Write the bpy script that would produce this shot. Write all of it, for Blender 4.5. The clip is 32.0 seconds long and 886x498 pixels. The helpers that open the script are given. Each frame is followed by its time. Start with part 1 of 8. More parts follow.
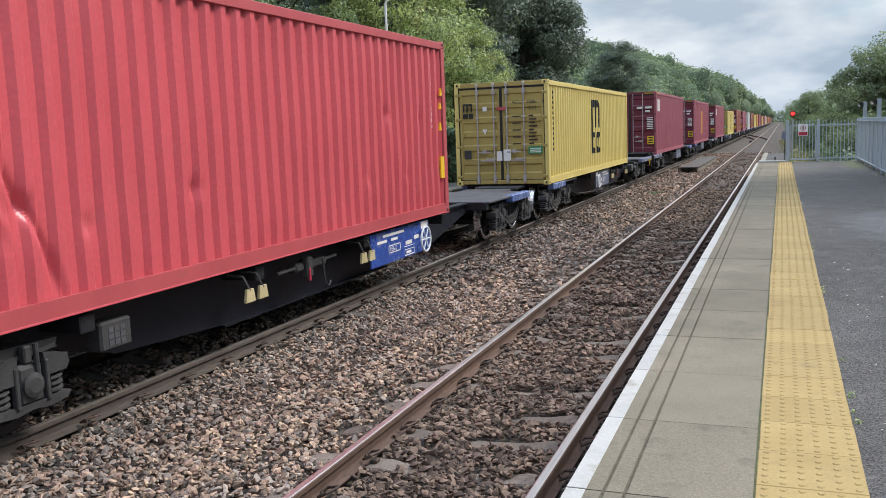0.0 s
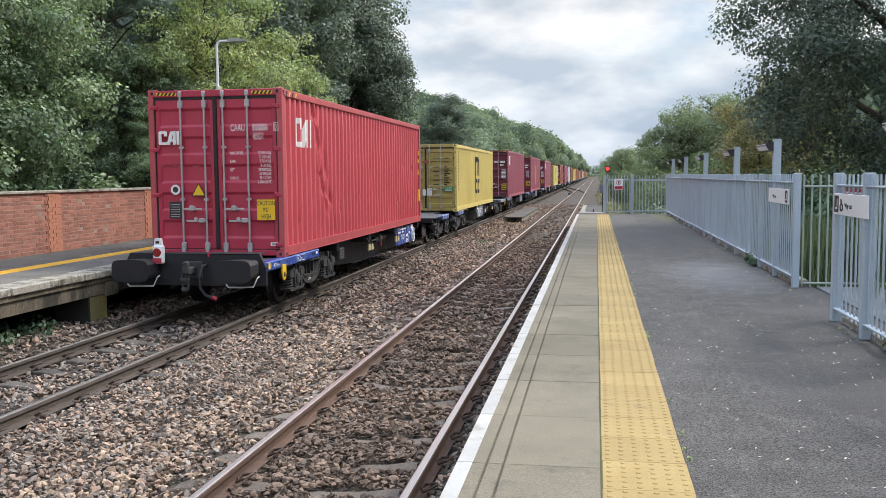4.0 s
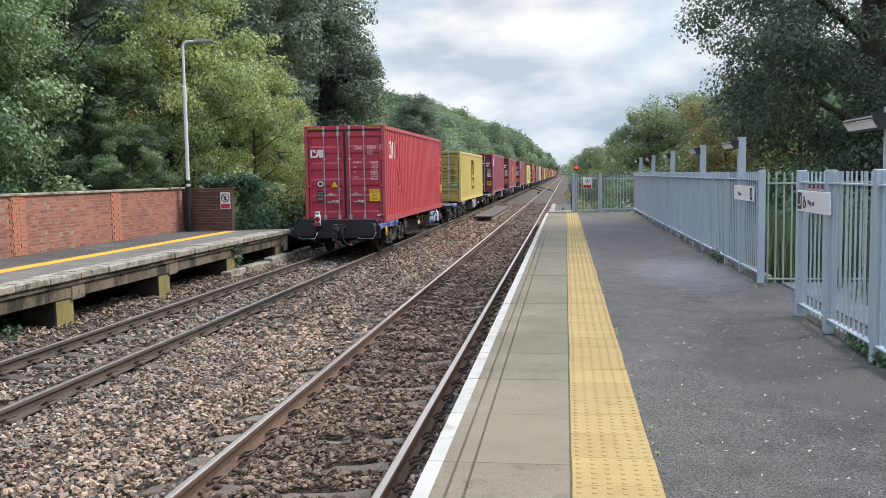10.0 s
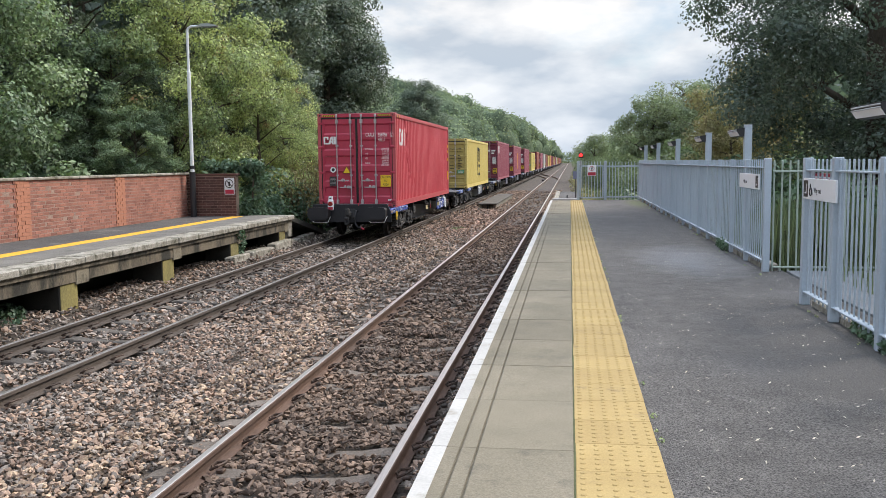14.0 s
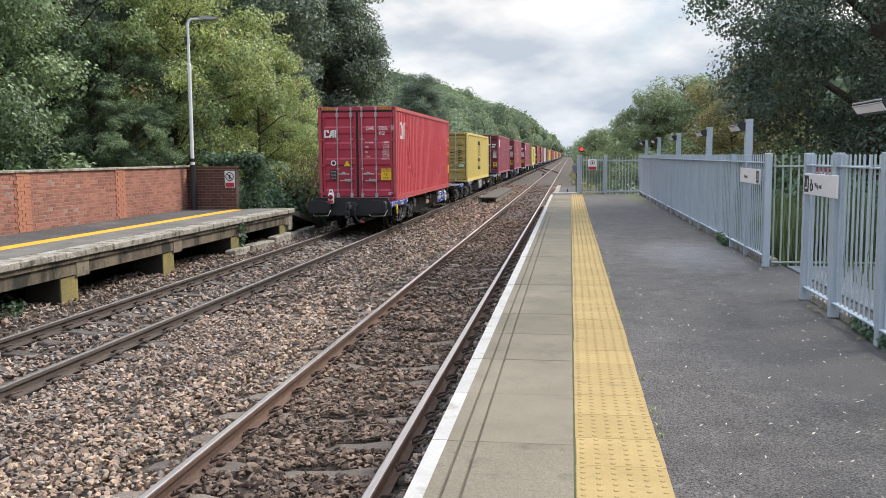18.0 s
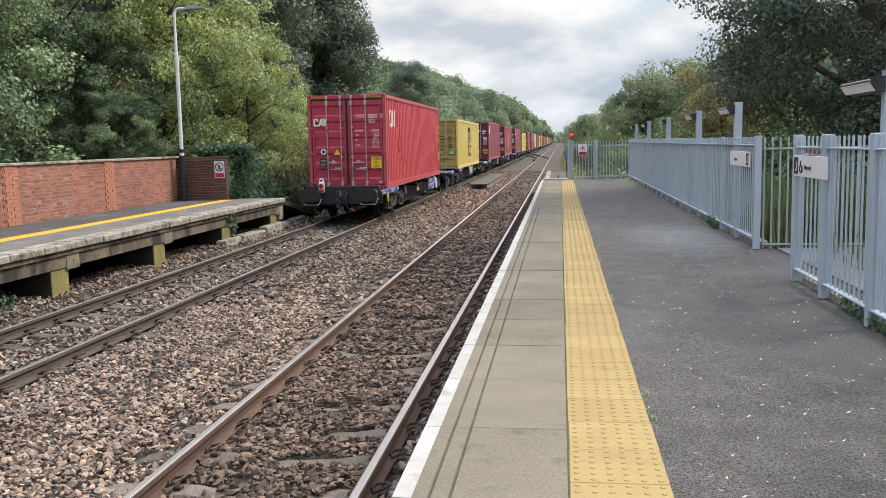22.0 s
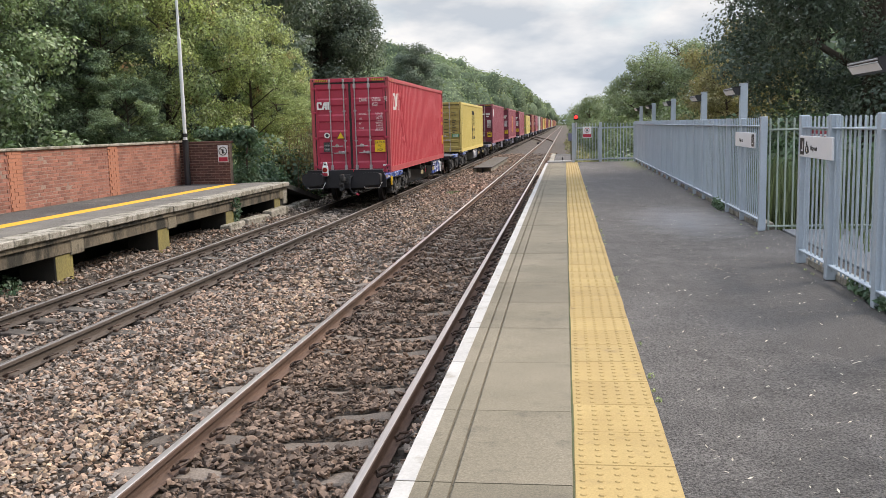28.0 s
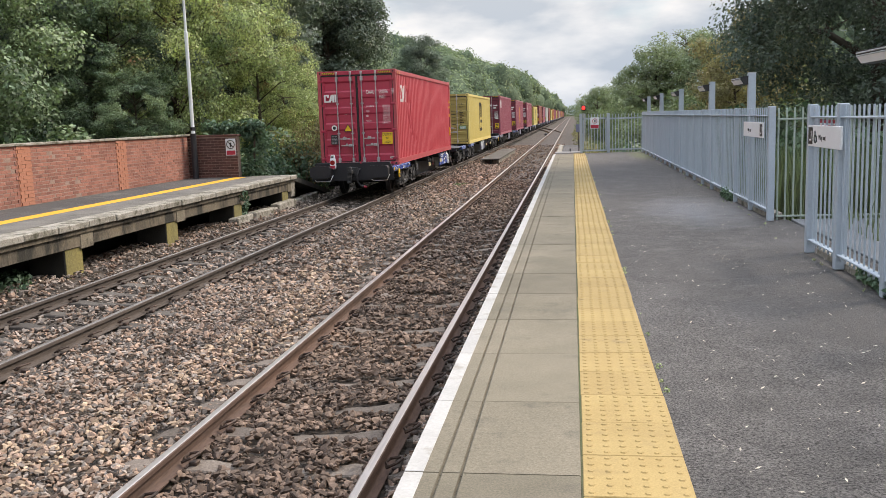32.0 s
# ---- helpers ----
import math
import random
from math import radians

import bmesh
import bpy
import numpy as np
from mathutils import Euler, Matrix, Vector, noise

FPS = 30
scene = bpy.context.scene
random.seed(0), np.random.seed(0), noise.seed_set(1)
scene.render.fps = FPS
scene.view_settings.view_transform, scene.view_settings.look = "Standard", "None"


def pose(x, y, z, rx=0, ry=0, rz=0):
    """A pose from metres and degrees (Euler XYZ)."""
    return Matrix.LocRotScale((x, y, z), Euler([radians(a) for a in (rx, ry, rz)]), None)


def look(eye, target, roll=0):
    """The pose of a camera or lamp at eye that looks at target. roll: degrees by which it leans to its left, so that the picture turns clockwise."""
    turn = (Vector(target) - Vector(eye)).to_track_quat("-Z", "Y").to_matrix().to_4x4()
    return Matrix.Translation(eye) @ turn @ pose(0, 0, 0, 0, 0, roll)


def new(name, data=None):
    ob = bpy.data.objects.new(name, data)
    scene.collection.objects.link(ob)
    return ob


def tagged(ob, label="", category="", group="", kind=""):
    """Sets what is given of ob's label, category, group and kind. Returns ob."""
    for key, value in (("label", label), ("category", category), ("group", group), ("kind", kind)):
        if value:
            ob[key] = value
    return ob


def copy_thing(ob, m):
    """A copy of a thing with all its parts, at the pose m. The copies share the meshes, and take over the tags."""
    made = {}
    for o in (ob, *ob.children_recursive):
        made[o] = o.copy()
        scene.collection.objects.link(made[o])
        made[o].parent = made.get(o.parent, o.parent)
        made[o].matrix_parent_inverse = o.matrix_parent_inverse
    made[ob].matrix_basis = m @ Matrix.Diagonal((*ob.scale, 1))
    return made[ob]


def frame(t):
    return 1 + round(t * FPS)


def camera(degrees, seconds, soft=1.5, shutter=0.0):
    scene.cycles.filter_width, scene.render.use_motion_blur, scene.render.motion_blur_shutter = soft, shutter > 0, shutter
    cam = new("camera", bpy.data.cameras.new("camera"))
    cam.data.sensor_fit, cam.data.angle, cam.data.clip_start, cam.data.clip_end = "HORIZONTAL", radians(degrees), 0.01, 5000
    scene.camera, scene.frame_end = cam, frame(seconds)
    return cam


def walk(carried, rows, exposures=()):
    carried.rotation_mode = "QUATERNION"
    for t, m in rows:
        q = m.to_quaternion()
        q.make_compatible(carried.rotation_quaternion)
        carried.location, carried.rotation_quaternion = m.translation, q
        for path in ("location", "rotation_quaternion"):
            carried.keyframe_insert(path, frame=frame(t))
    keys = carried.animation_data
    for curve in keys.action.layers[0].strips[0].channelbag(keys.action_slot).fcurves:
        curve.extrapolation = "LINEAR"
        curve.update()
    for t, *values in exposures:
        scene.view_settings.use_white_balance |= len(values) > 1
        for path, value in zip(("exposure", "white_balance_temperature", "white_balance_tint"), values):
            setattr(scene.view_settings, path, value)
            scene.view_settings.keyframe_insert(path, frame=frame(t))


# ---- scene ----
cam = camera(52.4, 32.0, 0.35)
PATH = [
    (0, (2.212, 0.033, 2.297), (1.511, 1.888, 2.04), -2.1),
    (0.5, (2.166, 0.043, 2.294), (1.511, 1.917, 2.044), -1.8),
    (1, (2.143, 0.045, 2.288), (1.541, 1.938, 2.057), -1.6),
    (1.5, (2.121, 0.036, 2.291), (1.582, 1.95, 2.08), -1.2),
    (2, (2.112, 0.016, 2.294), (1.636, 1.949, 2.102), -0.9),
    (2.5, (2.106, 0.013, 2.29), (1.683, 1.96, 2.115), -0.7),
    (3, (2.1, 0.005, 2.298), (1.717, 1.96, 2.13), -0.6),
    (3.5, (2.1, 0.003, 2.296), (1.745, 1.965, 2.134), -0.5),
    (5.5, (2.105, 0.01, 2.291), (1.807, 1.981, 2.123), -0.6),
    (6, (2.105, 0.001, 2.294), (1.816, 1.973, 2.122), -0.7),
    (6.5, (2.109, 0.005, 2.293), (1.827, 1.978, 2.118), -0.8),
    (7, (2.109, 0.009, 2.289), (1.834, 1.982, 2.112), -0.8),
    (7.5, (2.108, 0.011, 2.291), (1.837, 1.984, 2.111), -0.9),
    (8, (2.111, 0.013, 2.29), (1.842, 1.987, 2.109), -0.9),
    (8.5, (2.108, 0.012, 2.292), (1.838, 1.986, 2.113), -1.0),
    (9, (2.109, 0.005, 2.293), (1.84, 1.979, 2.119), -1.0),
    (9.5, (2.111, -0.001, 2.294), (1.842, 1.974, 2.127), -0.9),
    (10, (2.113, -0.011, 2.297), (1.843, 1.964, 2.133), -0.9),
    (10.5, (2.105, -0.007, 2.295), (1.834, 1.968, 2.133), -0.8),
    (11, (2.108, -0.006, 2.294), (1.836, 1.968, 2.132), -0.8),
    (11.5, (2.115, -0.003, 2.291), (1.842, 1.972, 2.127), -0.8),
    (12, (2.113, -0.002, 2.294), (1.84, 1.972, 2.126), -0.7),
    (12.5, (2.108, 0.004, 2.29), (1.834, 1.977, 2.116), -0.6),
    (13, (2.103, 0.009, 2.289), (1.827, 1.982, 2.107), -0.6),
    (13.5, (2.103, 0.009, 2.285), (1.826, 1.981, 2.098), -0.7),
    (14, (2.105, 0.005, 2.284), (1.827, 1.976, 2.092), -0.6),
    (14.5, (2.104, 0.005, 2.288), (1.827, 1.976, 2.092), -0.6),
    (16.5, (2.101, -0.003, 2.284), (1.83, 1.968, 2.08), -0.2),
    (17, (2.102, 0.0, 2.286), (1.828, 1.971, 2.082), -0.2),
    (17.5, (2.102, 0.0, 2.286), (1.825, 1.97, 2.082), -0.3),
    (18, (2.101, 0.001, 2.287), (1.823, 1.971, 2.081), -0.4),
    (18.5, (2.104, -0.001, 2.289), (1.828, 1.969, 2.079), -0.6),
    (19, (2.105, -0.004, 2.288), (1.833, 1.966, 2.075), -0.7),
    (19.5, (2.103, 0.003, 2.284), (1.836, 1.973, 2.067), -0.8),
    (20, (2.105, 0.006, 2.284), (1.841, 1.976, 2.064), -1.0),
    (20.5, (2.105, 0.008, 2.287), (1.844, 1.978, 2.062), -1.0),
    (21, (2.107, 0.011, 2.285), (1.846, 1.98, 2.056), -1.1),
    (21.5, (2.107, 0.012, 2.283), (1.846, 1.982, 2.052), -1.2),
    (22, (2.106, 0.008, 2.283), (1.846, 1.977, 2.049), -1.2),
    (22.5, (2.11, 0.016, 2.279), (1.852, 1.985, 2.043), -1.3),
    (23, (2.109, 0.01, 2.282), (1.854, 1.979, 2.041), -1.3),
    (23.5, (2.109, 0.013, 2.28), (1.855, 1.982, 2.036), -1.4),
    (24, (2.111, 0.018, 2.28), (1.857, 1.986, 2.032), -1.5),
    (24.5, (2.111, 0.014, 2.281), (1.856, 1.982, 2.031), -1.5),
    (25, (2.116, 0.018, 2.281), (1.859, 1.985, 2.029), -1.6),
    (25.5, (2.113, 0.018, 2.282), (1.856, 1.985, 2.028), -1.6),
    (27.5, (2.111, 0.03, 2.276), (1.844, 1.994, 2.011), -1.5),
    (28, (2.107, 0.033, 2.274), (1.837, 1.996, 2.004), -1.5),
    (28.5, (2.109, 0.026, 2.277), (1.834, 1.988, 2.002), -1.5),
    (29, (2.11, 0.028, 2.274), (1.83, 1.989, 1.995), -1.5),
    (29.5, (2.11, 0.031, 2.271), (1.827, 1.991, 1.988), -1.6),
    (30, (2.11, 0.03, 2.274), (1.824, 1.988, 1.987), -1.7),
    (30.5, (2.111, 0.035, 2.275), (1.824, 1.993, 1.985), -1.8),
    (31, (2.113, 0.026, 2.275), (1.826, 1.984, 1.984), -1.8),
    (31.5, (2.111, 0.021, 2.276), (1.823, 1.979, 1.987), -1.8),
    (32, (2.112, 0.025, 2.274), (1.824, 1.983, 1.987), -1.9),
]
walk(cam, [(t, look(eye, target, roll)) for t, eye, target, roll in PATH],
     [(0.0, -0.2, 6500, 10), (1.0, -0.15, 6550, 10.5), (2.5, 0.0, 6650, 11), (10.0, 0.0, 6720, 11.5), (20.0, 0.0, 7000, 13), (29.0, 0.0, 7250, 14.5), (32.0, 0.0, 7250, 14.5)])

# ---- daylight ----
SUN_ELEV, SUN_AZ = 46.0, 55.0      # degrees; azimuth from the track's direction towards the platform side
sun_dir = Vector((math.cos(radians(SUN_ELEV)) * math.sin(radians(SUN_AZ)), math.cos(radians(SUN_ELEV)) * math.cos(radians(SUN_AZ)), math.sin(radians(SUN_ELEV))))
world = bpy.data.worlds.new("sky")
scene.world = world
world.use_nodes = True
wn, wl = world.node_tree.nodes, world.node_tree.links
wn.clear()
w_out = wn.new("ShaderNodeOutputWorld")
w_bg = wn.new("ShaderNodeBackground")
w_sky = wn.new("ShaderNodeTexSky")
w_sky.sky_type, w_sky.sun_disc = "NISHITA", False
w_sky.sun_elevation, w_sky.sun_rotation = radians(SUN_ELEV), radians(SUN_AZ)
w_sky.air_density, w_sky.dust_density, w_sky.ozone_density = 1.0, 0.6, 1.0
w_bg.inputs["Strength"].default_value = 0.125
w_co = wn.new("ShaderNodeTexCoord")
w_map = wn.new("ShaderNodeMapping")
w_map.inputs["Scale"].default_value = (1.0, 1.0, 2.5)
w_map.inputs["Location"].default_value = (0.37, 0.0, 0.55)
w_n1 = wn.new("ShaderNodeTexNoise")
w_n1.inputs["Scale"].default_value, w_n1.inputs["Detail"].default_value, w_n1.inputs["Roughness"].default_value = 4.2, 7.0, 0.55
w_n1.inputs["Distortion"].default_value = 0.25
w_r1 = wn.new("ShaderNodeValToRGB")
w_r1.color_ramp.elements[0].position, w_r1.color_ramp.elements[1].position = 0.30, 0.50
w_n2 = wn.new("ShaderNodeTexNoise")
w_n2.inputs["Scale"].default_value, w_n2.inputs["Detail"].default_value = 5.0, 8.0
w_r2 = wn.new("ShaderNodeValToRGB")
w_r2.color_ramp.elements[0].position, w_r2.color_ramp.elements[1].position = 0.41, 0.57
w_r2.color_ramp.elements[0].color, w_r2.color_ramp.elements[1].color = (5.0, 5.6, 6.3, 1), (8.8, 8.8, 8.8, 1)
w_mix = wn.new("ShaderNodeMixRGB")
# the broken cloud is brighter overhead than at the horizon, with blue between
w_sep = wn.new("ShaderNodeSeparateXYZ")
w_tint = wn.new("ShaderNodeValToRGB")
w_tint.color_ramp.elements[0].position, w_tint.color_ramp.elements[0].color = 0.0, (0.70, 0.79, 0.90, 1)
w_tint.color_ramp.elements[1].position, w_tint.color_ramp.elements[1].color = 0.95, (2.1, 2.4, 2.85, 1)
for at, tone in ((0.10, (0.86, 0.92, 0.98, 1)), (0.22, (1, 1, 1, 1))):
    w_tint.color_ramp.elements.new(at).color = tone
w_zen = wn.new("ShaderNodeMixRGB")
w_zen.blend_type, w_zen.inputs[0].default_value = "MULTIPLY", 1.0
w_m2 = wn.new("ShaderNodeMixRGB")
w_m2.blend_type, w_m2.inputs[0].default_value = "MULTIPLY", 1.0
w_m2.inputs[2].default_value = (1.0, 1.0, 1.0, 1)
wl.new(w_co.outputs["Generated"], w_map.inputs["Vector"])
wl.new(w_map.outputs[0], w_n1.inputs["Vector"])
wl.new(w_map.outputs[0], w_n2.inputs["Vector"])
wl.new(w_n1.outputs["Fac"], w_r1.inputs[0])
wl.new(w_n2.outputs["Fac"], w_r2.inputs[0])
wl.new(w_sky.outputs[0], w_m2.inputs[1])
wl.new(w_r1.outputs[0], w_mix.inputs[0])
wl.new(w_m2.outputs[0], w_mix.inputs[1])
wl.new(w_r2.outputs[0], w_mix.inputs[2])
wl.new(w_co.outputs["Generated"], w_sep.inputs[0])
wl.new(w_sep.outputs["Z"], w_tint.inputs[0])
wl.new(w_mix.outputs[0], w_zen.inputs[1])
wl.new(w_tint.outputs[0], w_zen.inputs[2])
wl.new(w_zen.outputs[0], w_bg.inputs["Color"])
wl.new(w_bg.outputs[0], w_out.inputs["Surface"])
sun = new("sun", bpy.data.lights.new("sun", "SUN"))
sun.data.energy, sun.data.angle, sun.data.color = 4.0, radians(18), (1.0, 0.94, 0.84)
sun.matrix_world = look(sun_dir * 50, (0, 0, 0))
scene.view_settings.exposure = 0.0


# ---- materials ----
def mat(name, c1, c2=None, scale=4.0, rough=0.7, metal=0.0, bump=0.0, bscale=40.0, fine=0.25, fscale=60.0, vary=0.0, island=0.0,
        stain=None, stain_at=0.6, stain_scale=1.2, stretch=(1, 1, 1), spec=0.5, emit=0.0, trans=0.0, world_space=False):
    """A procedural surface: two colours mixed by a broad noise, a fine grain, stains, relief, and a shift from piece to piece."""
    m = bpy.data.materials.new(name)
    m.use_nodes = True
    n, l = m.node_tree.nodes, m.node_tree.links
    b = n["Principled BSDF"]
    b.inputs["Roughness"].default_value, b.inputs["Metallic"].default_value = rough, metal
    b.inputs["Specular IOR Level"].default_value = spec
    c2 = c2 or tuple(x * 0.8 for x in c1)
    co = n.new("ShaderNodeTexCoord")
    mp = n.new("ShaderNodeMapping")
    mp.inputs["Scale"].default_value = stretch
    if world_space:
        geo = n.new("ShaderNodeNewGeometry")
        l.new(geo.outputs["Position"], mp.inputs["Vector"])
    else:
        info = n.new("ShaderNodeObjectInfo")
        off = n.new("ShaderNodeVectorMath")
        off.operation = "MULTIPLY_ADD"
        off.inputs[1].default_value = (37.0, 53.0, 71.0)
        l.new(info.outputs["Random"], off.inputs[0])
        l.new(co.outputs["Object"], off.inputs[2])
        l.new(off.outputs[0], mp.inputs["Vector"])

    def noise_tex(sc, detail=4.0, r=0.6):
        t = n.new("ShaderNodeTexNoise")
        t.inputs["Scale"].default_value, t.inputs["Detail"].default_value, t.inputs["Roughness"].default_value = sc, detail, r
        l.new(mp.outputs[0], t.inputs["Vector"])
        return t.outputs["Fac"]

    def mix(kind, fac, a, bb):
        x = n.new("ShaderNodeMixRGB")
        x.blend_type = kind
        for k, v in ((0, fac), (1, a), (2, bb)):
            if isinstance(v, (int, float)):
                x.inputs[k].default_value = v
            elif isinstance(v, tuple):
                x.inputs[k].default_value = (*v, 1)
            else:
                l.new(v, x.inputs[k])
        return x.outputs[0]

    def ramp(v, a, bb):
        r = n.new("ShaderNodeMapRange")
        r.inputs["From Min"].default_value, r.inputs["From Max"].default_value = a, bb
        l.new(v, r.inputs["Value"])
        return r.outputs[0]

    col = mix("MIX", ramp(noise_tex(scale), 0.32, 0.68), tuple(c1), tuple(c2))
    if stain:
        col = mix("MIX", ramp(noise_tex(stain_scale, 6.0, 0.7), stain_at, stain_at + 0.14), col, tuple(stain))
    if fine:
        g = ramp(noise_tex(fscale, 3.0), 0.33, 0.67)
        gm = n.new("ShaderNodeMapRange")
        gm.inputs["To Min"].default_value, gm.inputs["To Max"].default_value = 1.0 - fine, 1.0 + fine
        l.new(g, gm.inputs["Value"])
        col = mix("MULTIPLY", 1.0, col, gm.outputs[0])
    if vary or island:
        src = None
        if island:
            ge = n.new("ShaderNodeNewGeometry")
            src, amount = ge.outputs["Random Per Island"], island
        else:
            oi = n.new("ShaderNodeObjectInfo")
            src, amount = oi.outputs["Random"], vary
        vm = n.new("ShaderNodeMapRange")
        vm.inputs["To Min"].default_value, vm.inputs["To Max"].default_value = 1.0 - amount, 1.0 + amount
        l.new(src, vm.inputs["Value"])
        col = mix("MULTIPLY", 1.0, col, vm.outputs[0])
    l.new(col, b.inputs["Base Color"])
    if bump:
        bp = n.new("ShaderNodeBump")
        bp.inputs["Strength"].default_value, bp.inputs["Distance"].default_value = bump, 0.02
        l.new(noise_tex(bscale, 5.0, 0.65), bp.inputs["Height"])
        l.new(bp.outputs[0], b.inputs["Normal"])
    rr = n.new("ShaderNodeMapRange")
    rr.inputs["To Min"].default_value, rr.inputs["To Max"].default_value = max(rough - 0.12, 0.03), min(rough + 0.12, 1.0)
    l.new(noise_tex(scale * 2.7), rr.inputs["Value"])
    l.new(rr.outputs[0], b.inputs["Roughness"])
    if emit:
        b.inputs["Emission Color"].default_value, b.inputs["Emission Strength"].default_value = (*c1, 1), emit
    if trans:
        tb = n.new("ShaderNodeBsdfTranslucent")
        ms = n.new("ShaderNodeMixShader")
        ms.inputs[0].default_value = trans
        bright = mix("MULTIPLY", 1.0, col, (1.15, 1.28, 0.85))
        l.new(bright, tb.inputs["Color"])
        l.new(b.outputs[0], ms.inputs[1])
        l.new(tb.outputs[0], ms.inputs[2])
        l.new(ms.outputs[0], n["Material Output"].inputs["Surface"])
    return m


M_SOIL = mat("soil", (0.07, 0.06, 0.035), (0.05, 0.07, 0.02), 0.5, 0.95, bump=0.6, bscale=9, fscale=8, world_space=True)
# bed colour is darkened to carry the shadow in gaps between loose stones
M_BALLAST = mat("ballast_bed", (0.080, 0.062, 0.048), (0.050, 0.040, 0.032), 0.7, 0.95, bump=1.0, bscale=16, fine=0.5, fscale=22, world_space=True)
M_BALLAST_DARK = mat("oiled_ballast_bed", (0.078, 0.060, 0.050), (0.050, 0.041, 0.035), 0.7, 0.95, bump=1.0, bscale=16, fine=0.5, fscale=22, world_space=True)
M_STONE = mat("ballast_stone", (0.340, 0.236, 0.172), (0.212, 0.148, 0.115), 0.55, 0.93, bump=0.3, bscale=60, fine=0.2, fscale=30, island=0.6, stain=(0.20, 0.112, 0.062), stain_at=0.60, stain_scale=0.6, world_space=True)
M_STONE_GREY = mat("grey_ballast_stone", (0.278, 0.232, 0.196), (0.155, 0.131, 0.115), 0.6, 0.93, bump=0.3, bscale=60, fine=0.2, fscale=30, island=0.65, world_space=True)
M_STONE_TAN = mat("tan_ballast_stone", (0.415, 0.305, 0.213), (0.29, 0.212, 0.152), 0.7, 0.93, bump=0.3, bscale=60, fine=0.2, fscale=30, island=0.5, world_space=True)
M_STONE_DARK = mat("oiled_stone", (0.192, 0.132, 0.096), (0.108, 0.077, 0.060), 0.6, 0.9, bump=0.3, bscale=60, fine=0.2, fscale=30, island=0.65, stain=(0.15, 0.085, 0.05), stain_at=0.58, stain_scale=0.7, world_space=True)
M_RUST = mat("rail_rust", (0.136, 0.080, 0.057), (0.083, 0.053, 0.041), 2.0, 0.85, bump=0.2, bscale=90, fine=0.2, fscale=40, stretch=(1, 0.2, 1))
M_RUST_DARK = mat("dark_rail_rust", (0.090, 0.070, 0.058), (0.062, 0.050, 0.043), 2.0, 0.85, bump=0.2, bscale=90, fine=0.2, fscale=40, stretch=(1, 0.2, 1))
M_RAILTOP = mat("worn_rail_steel", (0.66, 0.60, 0.56), (0.54, 0.48, 0.44), 3.0, 0.36, 1.0, fine=0.1, stretch=(1, 0.05, 1))
M_RAILDULL = mat("dull_rail_steel", (0.36, 0.33, 0.31), (0.27, 0.24, 0.22), 3.0, 0.45, 0.8, fine=0.15, stretch=(1, 0.05, 1))
M_SLEEPER = mat("sleeper_concrete", (0.105, 0.092, 0.080), (0.070, 0.062, 0.055), 3.0, 0.92, bump=0.35, bscale=50, fine=0.3, vary=0.2, stain=(0.055, 0.042, 0.035), stain_at=0.52)
M_SLEEPER_PALE = mat("pale_sleeper_concrete", (0.180, 0.148, 0.122), (0.125, 0.102, 0.086), 3.0, 0.92, bump=0.35, bscale=50, fine=0.3, vary=0.25, stain=(0.10, 0.08, 0.065), stain_at=0.54)
M_CLIP = mat("rail_clip_steel", (0.05, 0.038, 0.032), (0.09, 0.055, 0.04), 8.0, 0.7, 0.3, vary=0.3)
M_SLAB = mat("paving_slab_concrete", (0.192, 0.167, 0.122), (0.140, 0.123, 0.088), 1.6, 0.9, bump=0.2, bscale=100, fine=0.22, fscale=110, vary=0.12, stain=(0.122, 0.108, 0.080), stain_at=0.55, stain_scale=3.5)
M_WHITE = mat("white_line_paint", (0.44, 0.43, 0.41), (0.35, 0.34, 0.325), 2.5, 0.7, bump=0.1, bscale=80, fine=0.08, stain=(0.28, 0.26, 0.22), stain_at=0.56, stain_scale=6)
M_TACTILE = mat("yellow_tactile_paving", (0.372, 0.268, 0.108), (0.312, 0.218, 0.085), 2.2, 0.85, bump=0.1, bscale=150, fine=0.12, fscale=120, vary=0.07, stain=(0.27, 0.192, 0.082), stain_at=0.56, stain_scale=5.0)
M_ASPHALT = mat("platform_asphalt", (0.128, 0.120, 0.114), (0.084, 0.079, 0.075), 4.0, 0.92, bump=0.9, bscale=130, fine=0.85, fscale=105, stain=(0.165, 0.155, 0.148), stain_at=0.57, stain_scale=0.5, world_space=True)
M_EDGE_L = mat("mottled_platform_concrete", (0.180, 0.168, 0.150), (0.110, 0.104, 0.095), 1.3, 0.92, bump=0.3, bscale=90, fine=0.3, fscale=90, stain=(0.075, 0.072, 0.066), stain_at=0.56, stain_scale=1.1, world_space=True)
M_ASPHALT_L = mat("old_asphalt", (0.085, 0.080, 0.078), (0.055, 0.053, 0.052), 0.8, 0.92, bump=0.4, bscale=150, fine=0.3, fscale=150, stain=(0.17, 0.16, 0.14), stain_at=0.57, stain_scale=0.7, world_space=True)
M_PATH = mat("grey_ramp_concrete", (0.185, 0.195, 0.205), (0.135, 0.142, 0.15), 1.5, 0.9, bump=0.3, bscale=60, fine=0.2, stain=(0.11, 0.12, 0.10), stain_at=0.6)
M_COPING = mat("mossy_coping_concrete", (0.38, 0.355, 0.31), (0.20, 0.185, 0.15), 3.5, 0.95, bump=0.5, bscale=35, fine=0.35, stain=(0.075, 0.07, 0.045), stain_at=0.50, stain_scale=4.5)
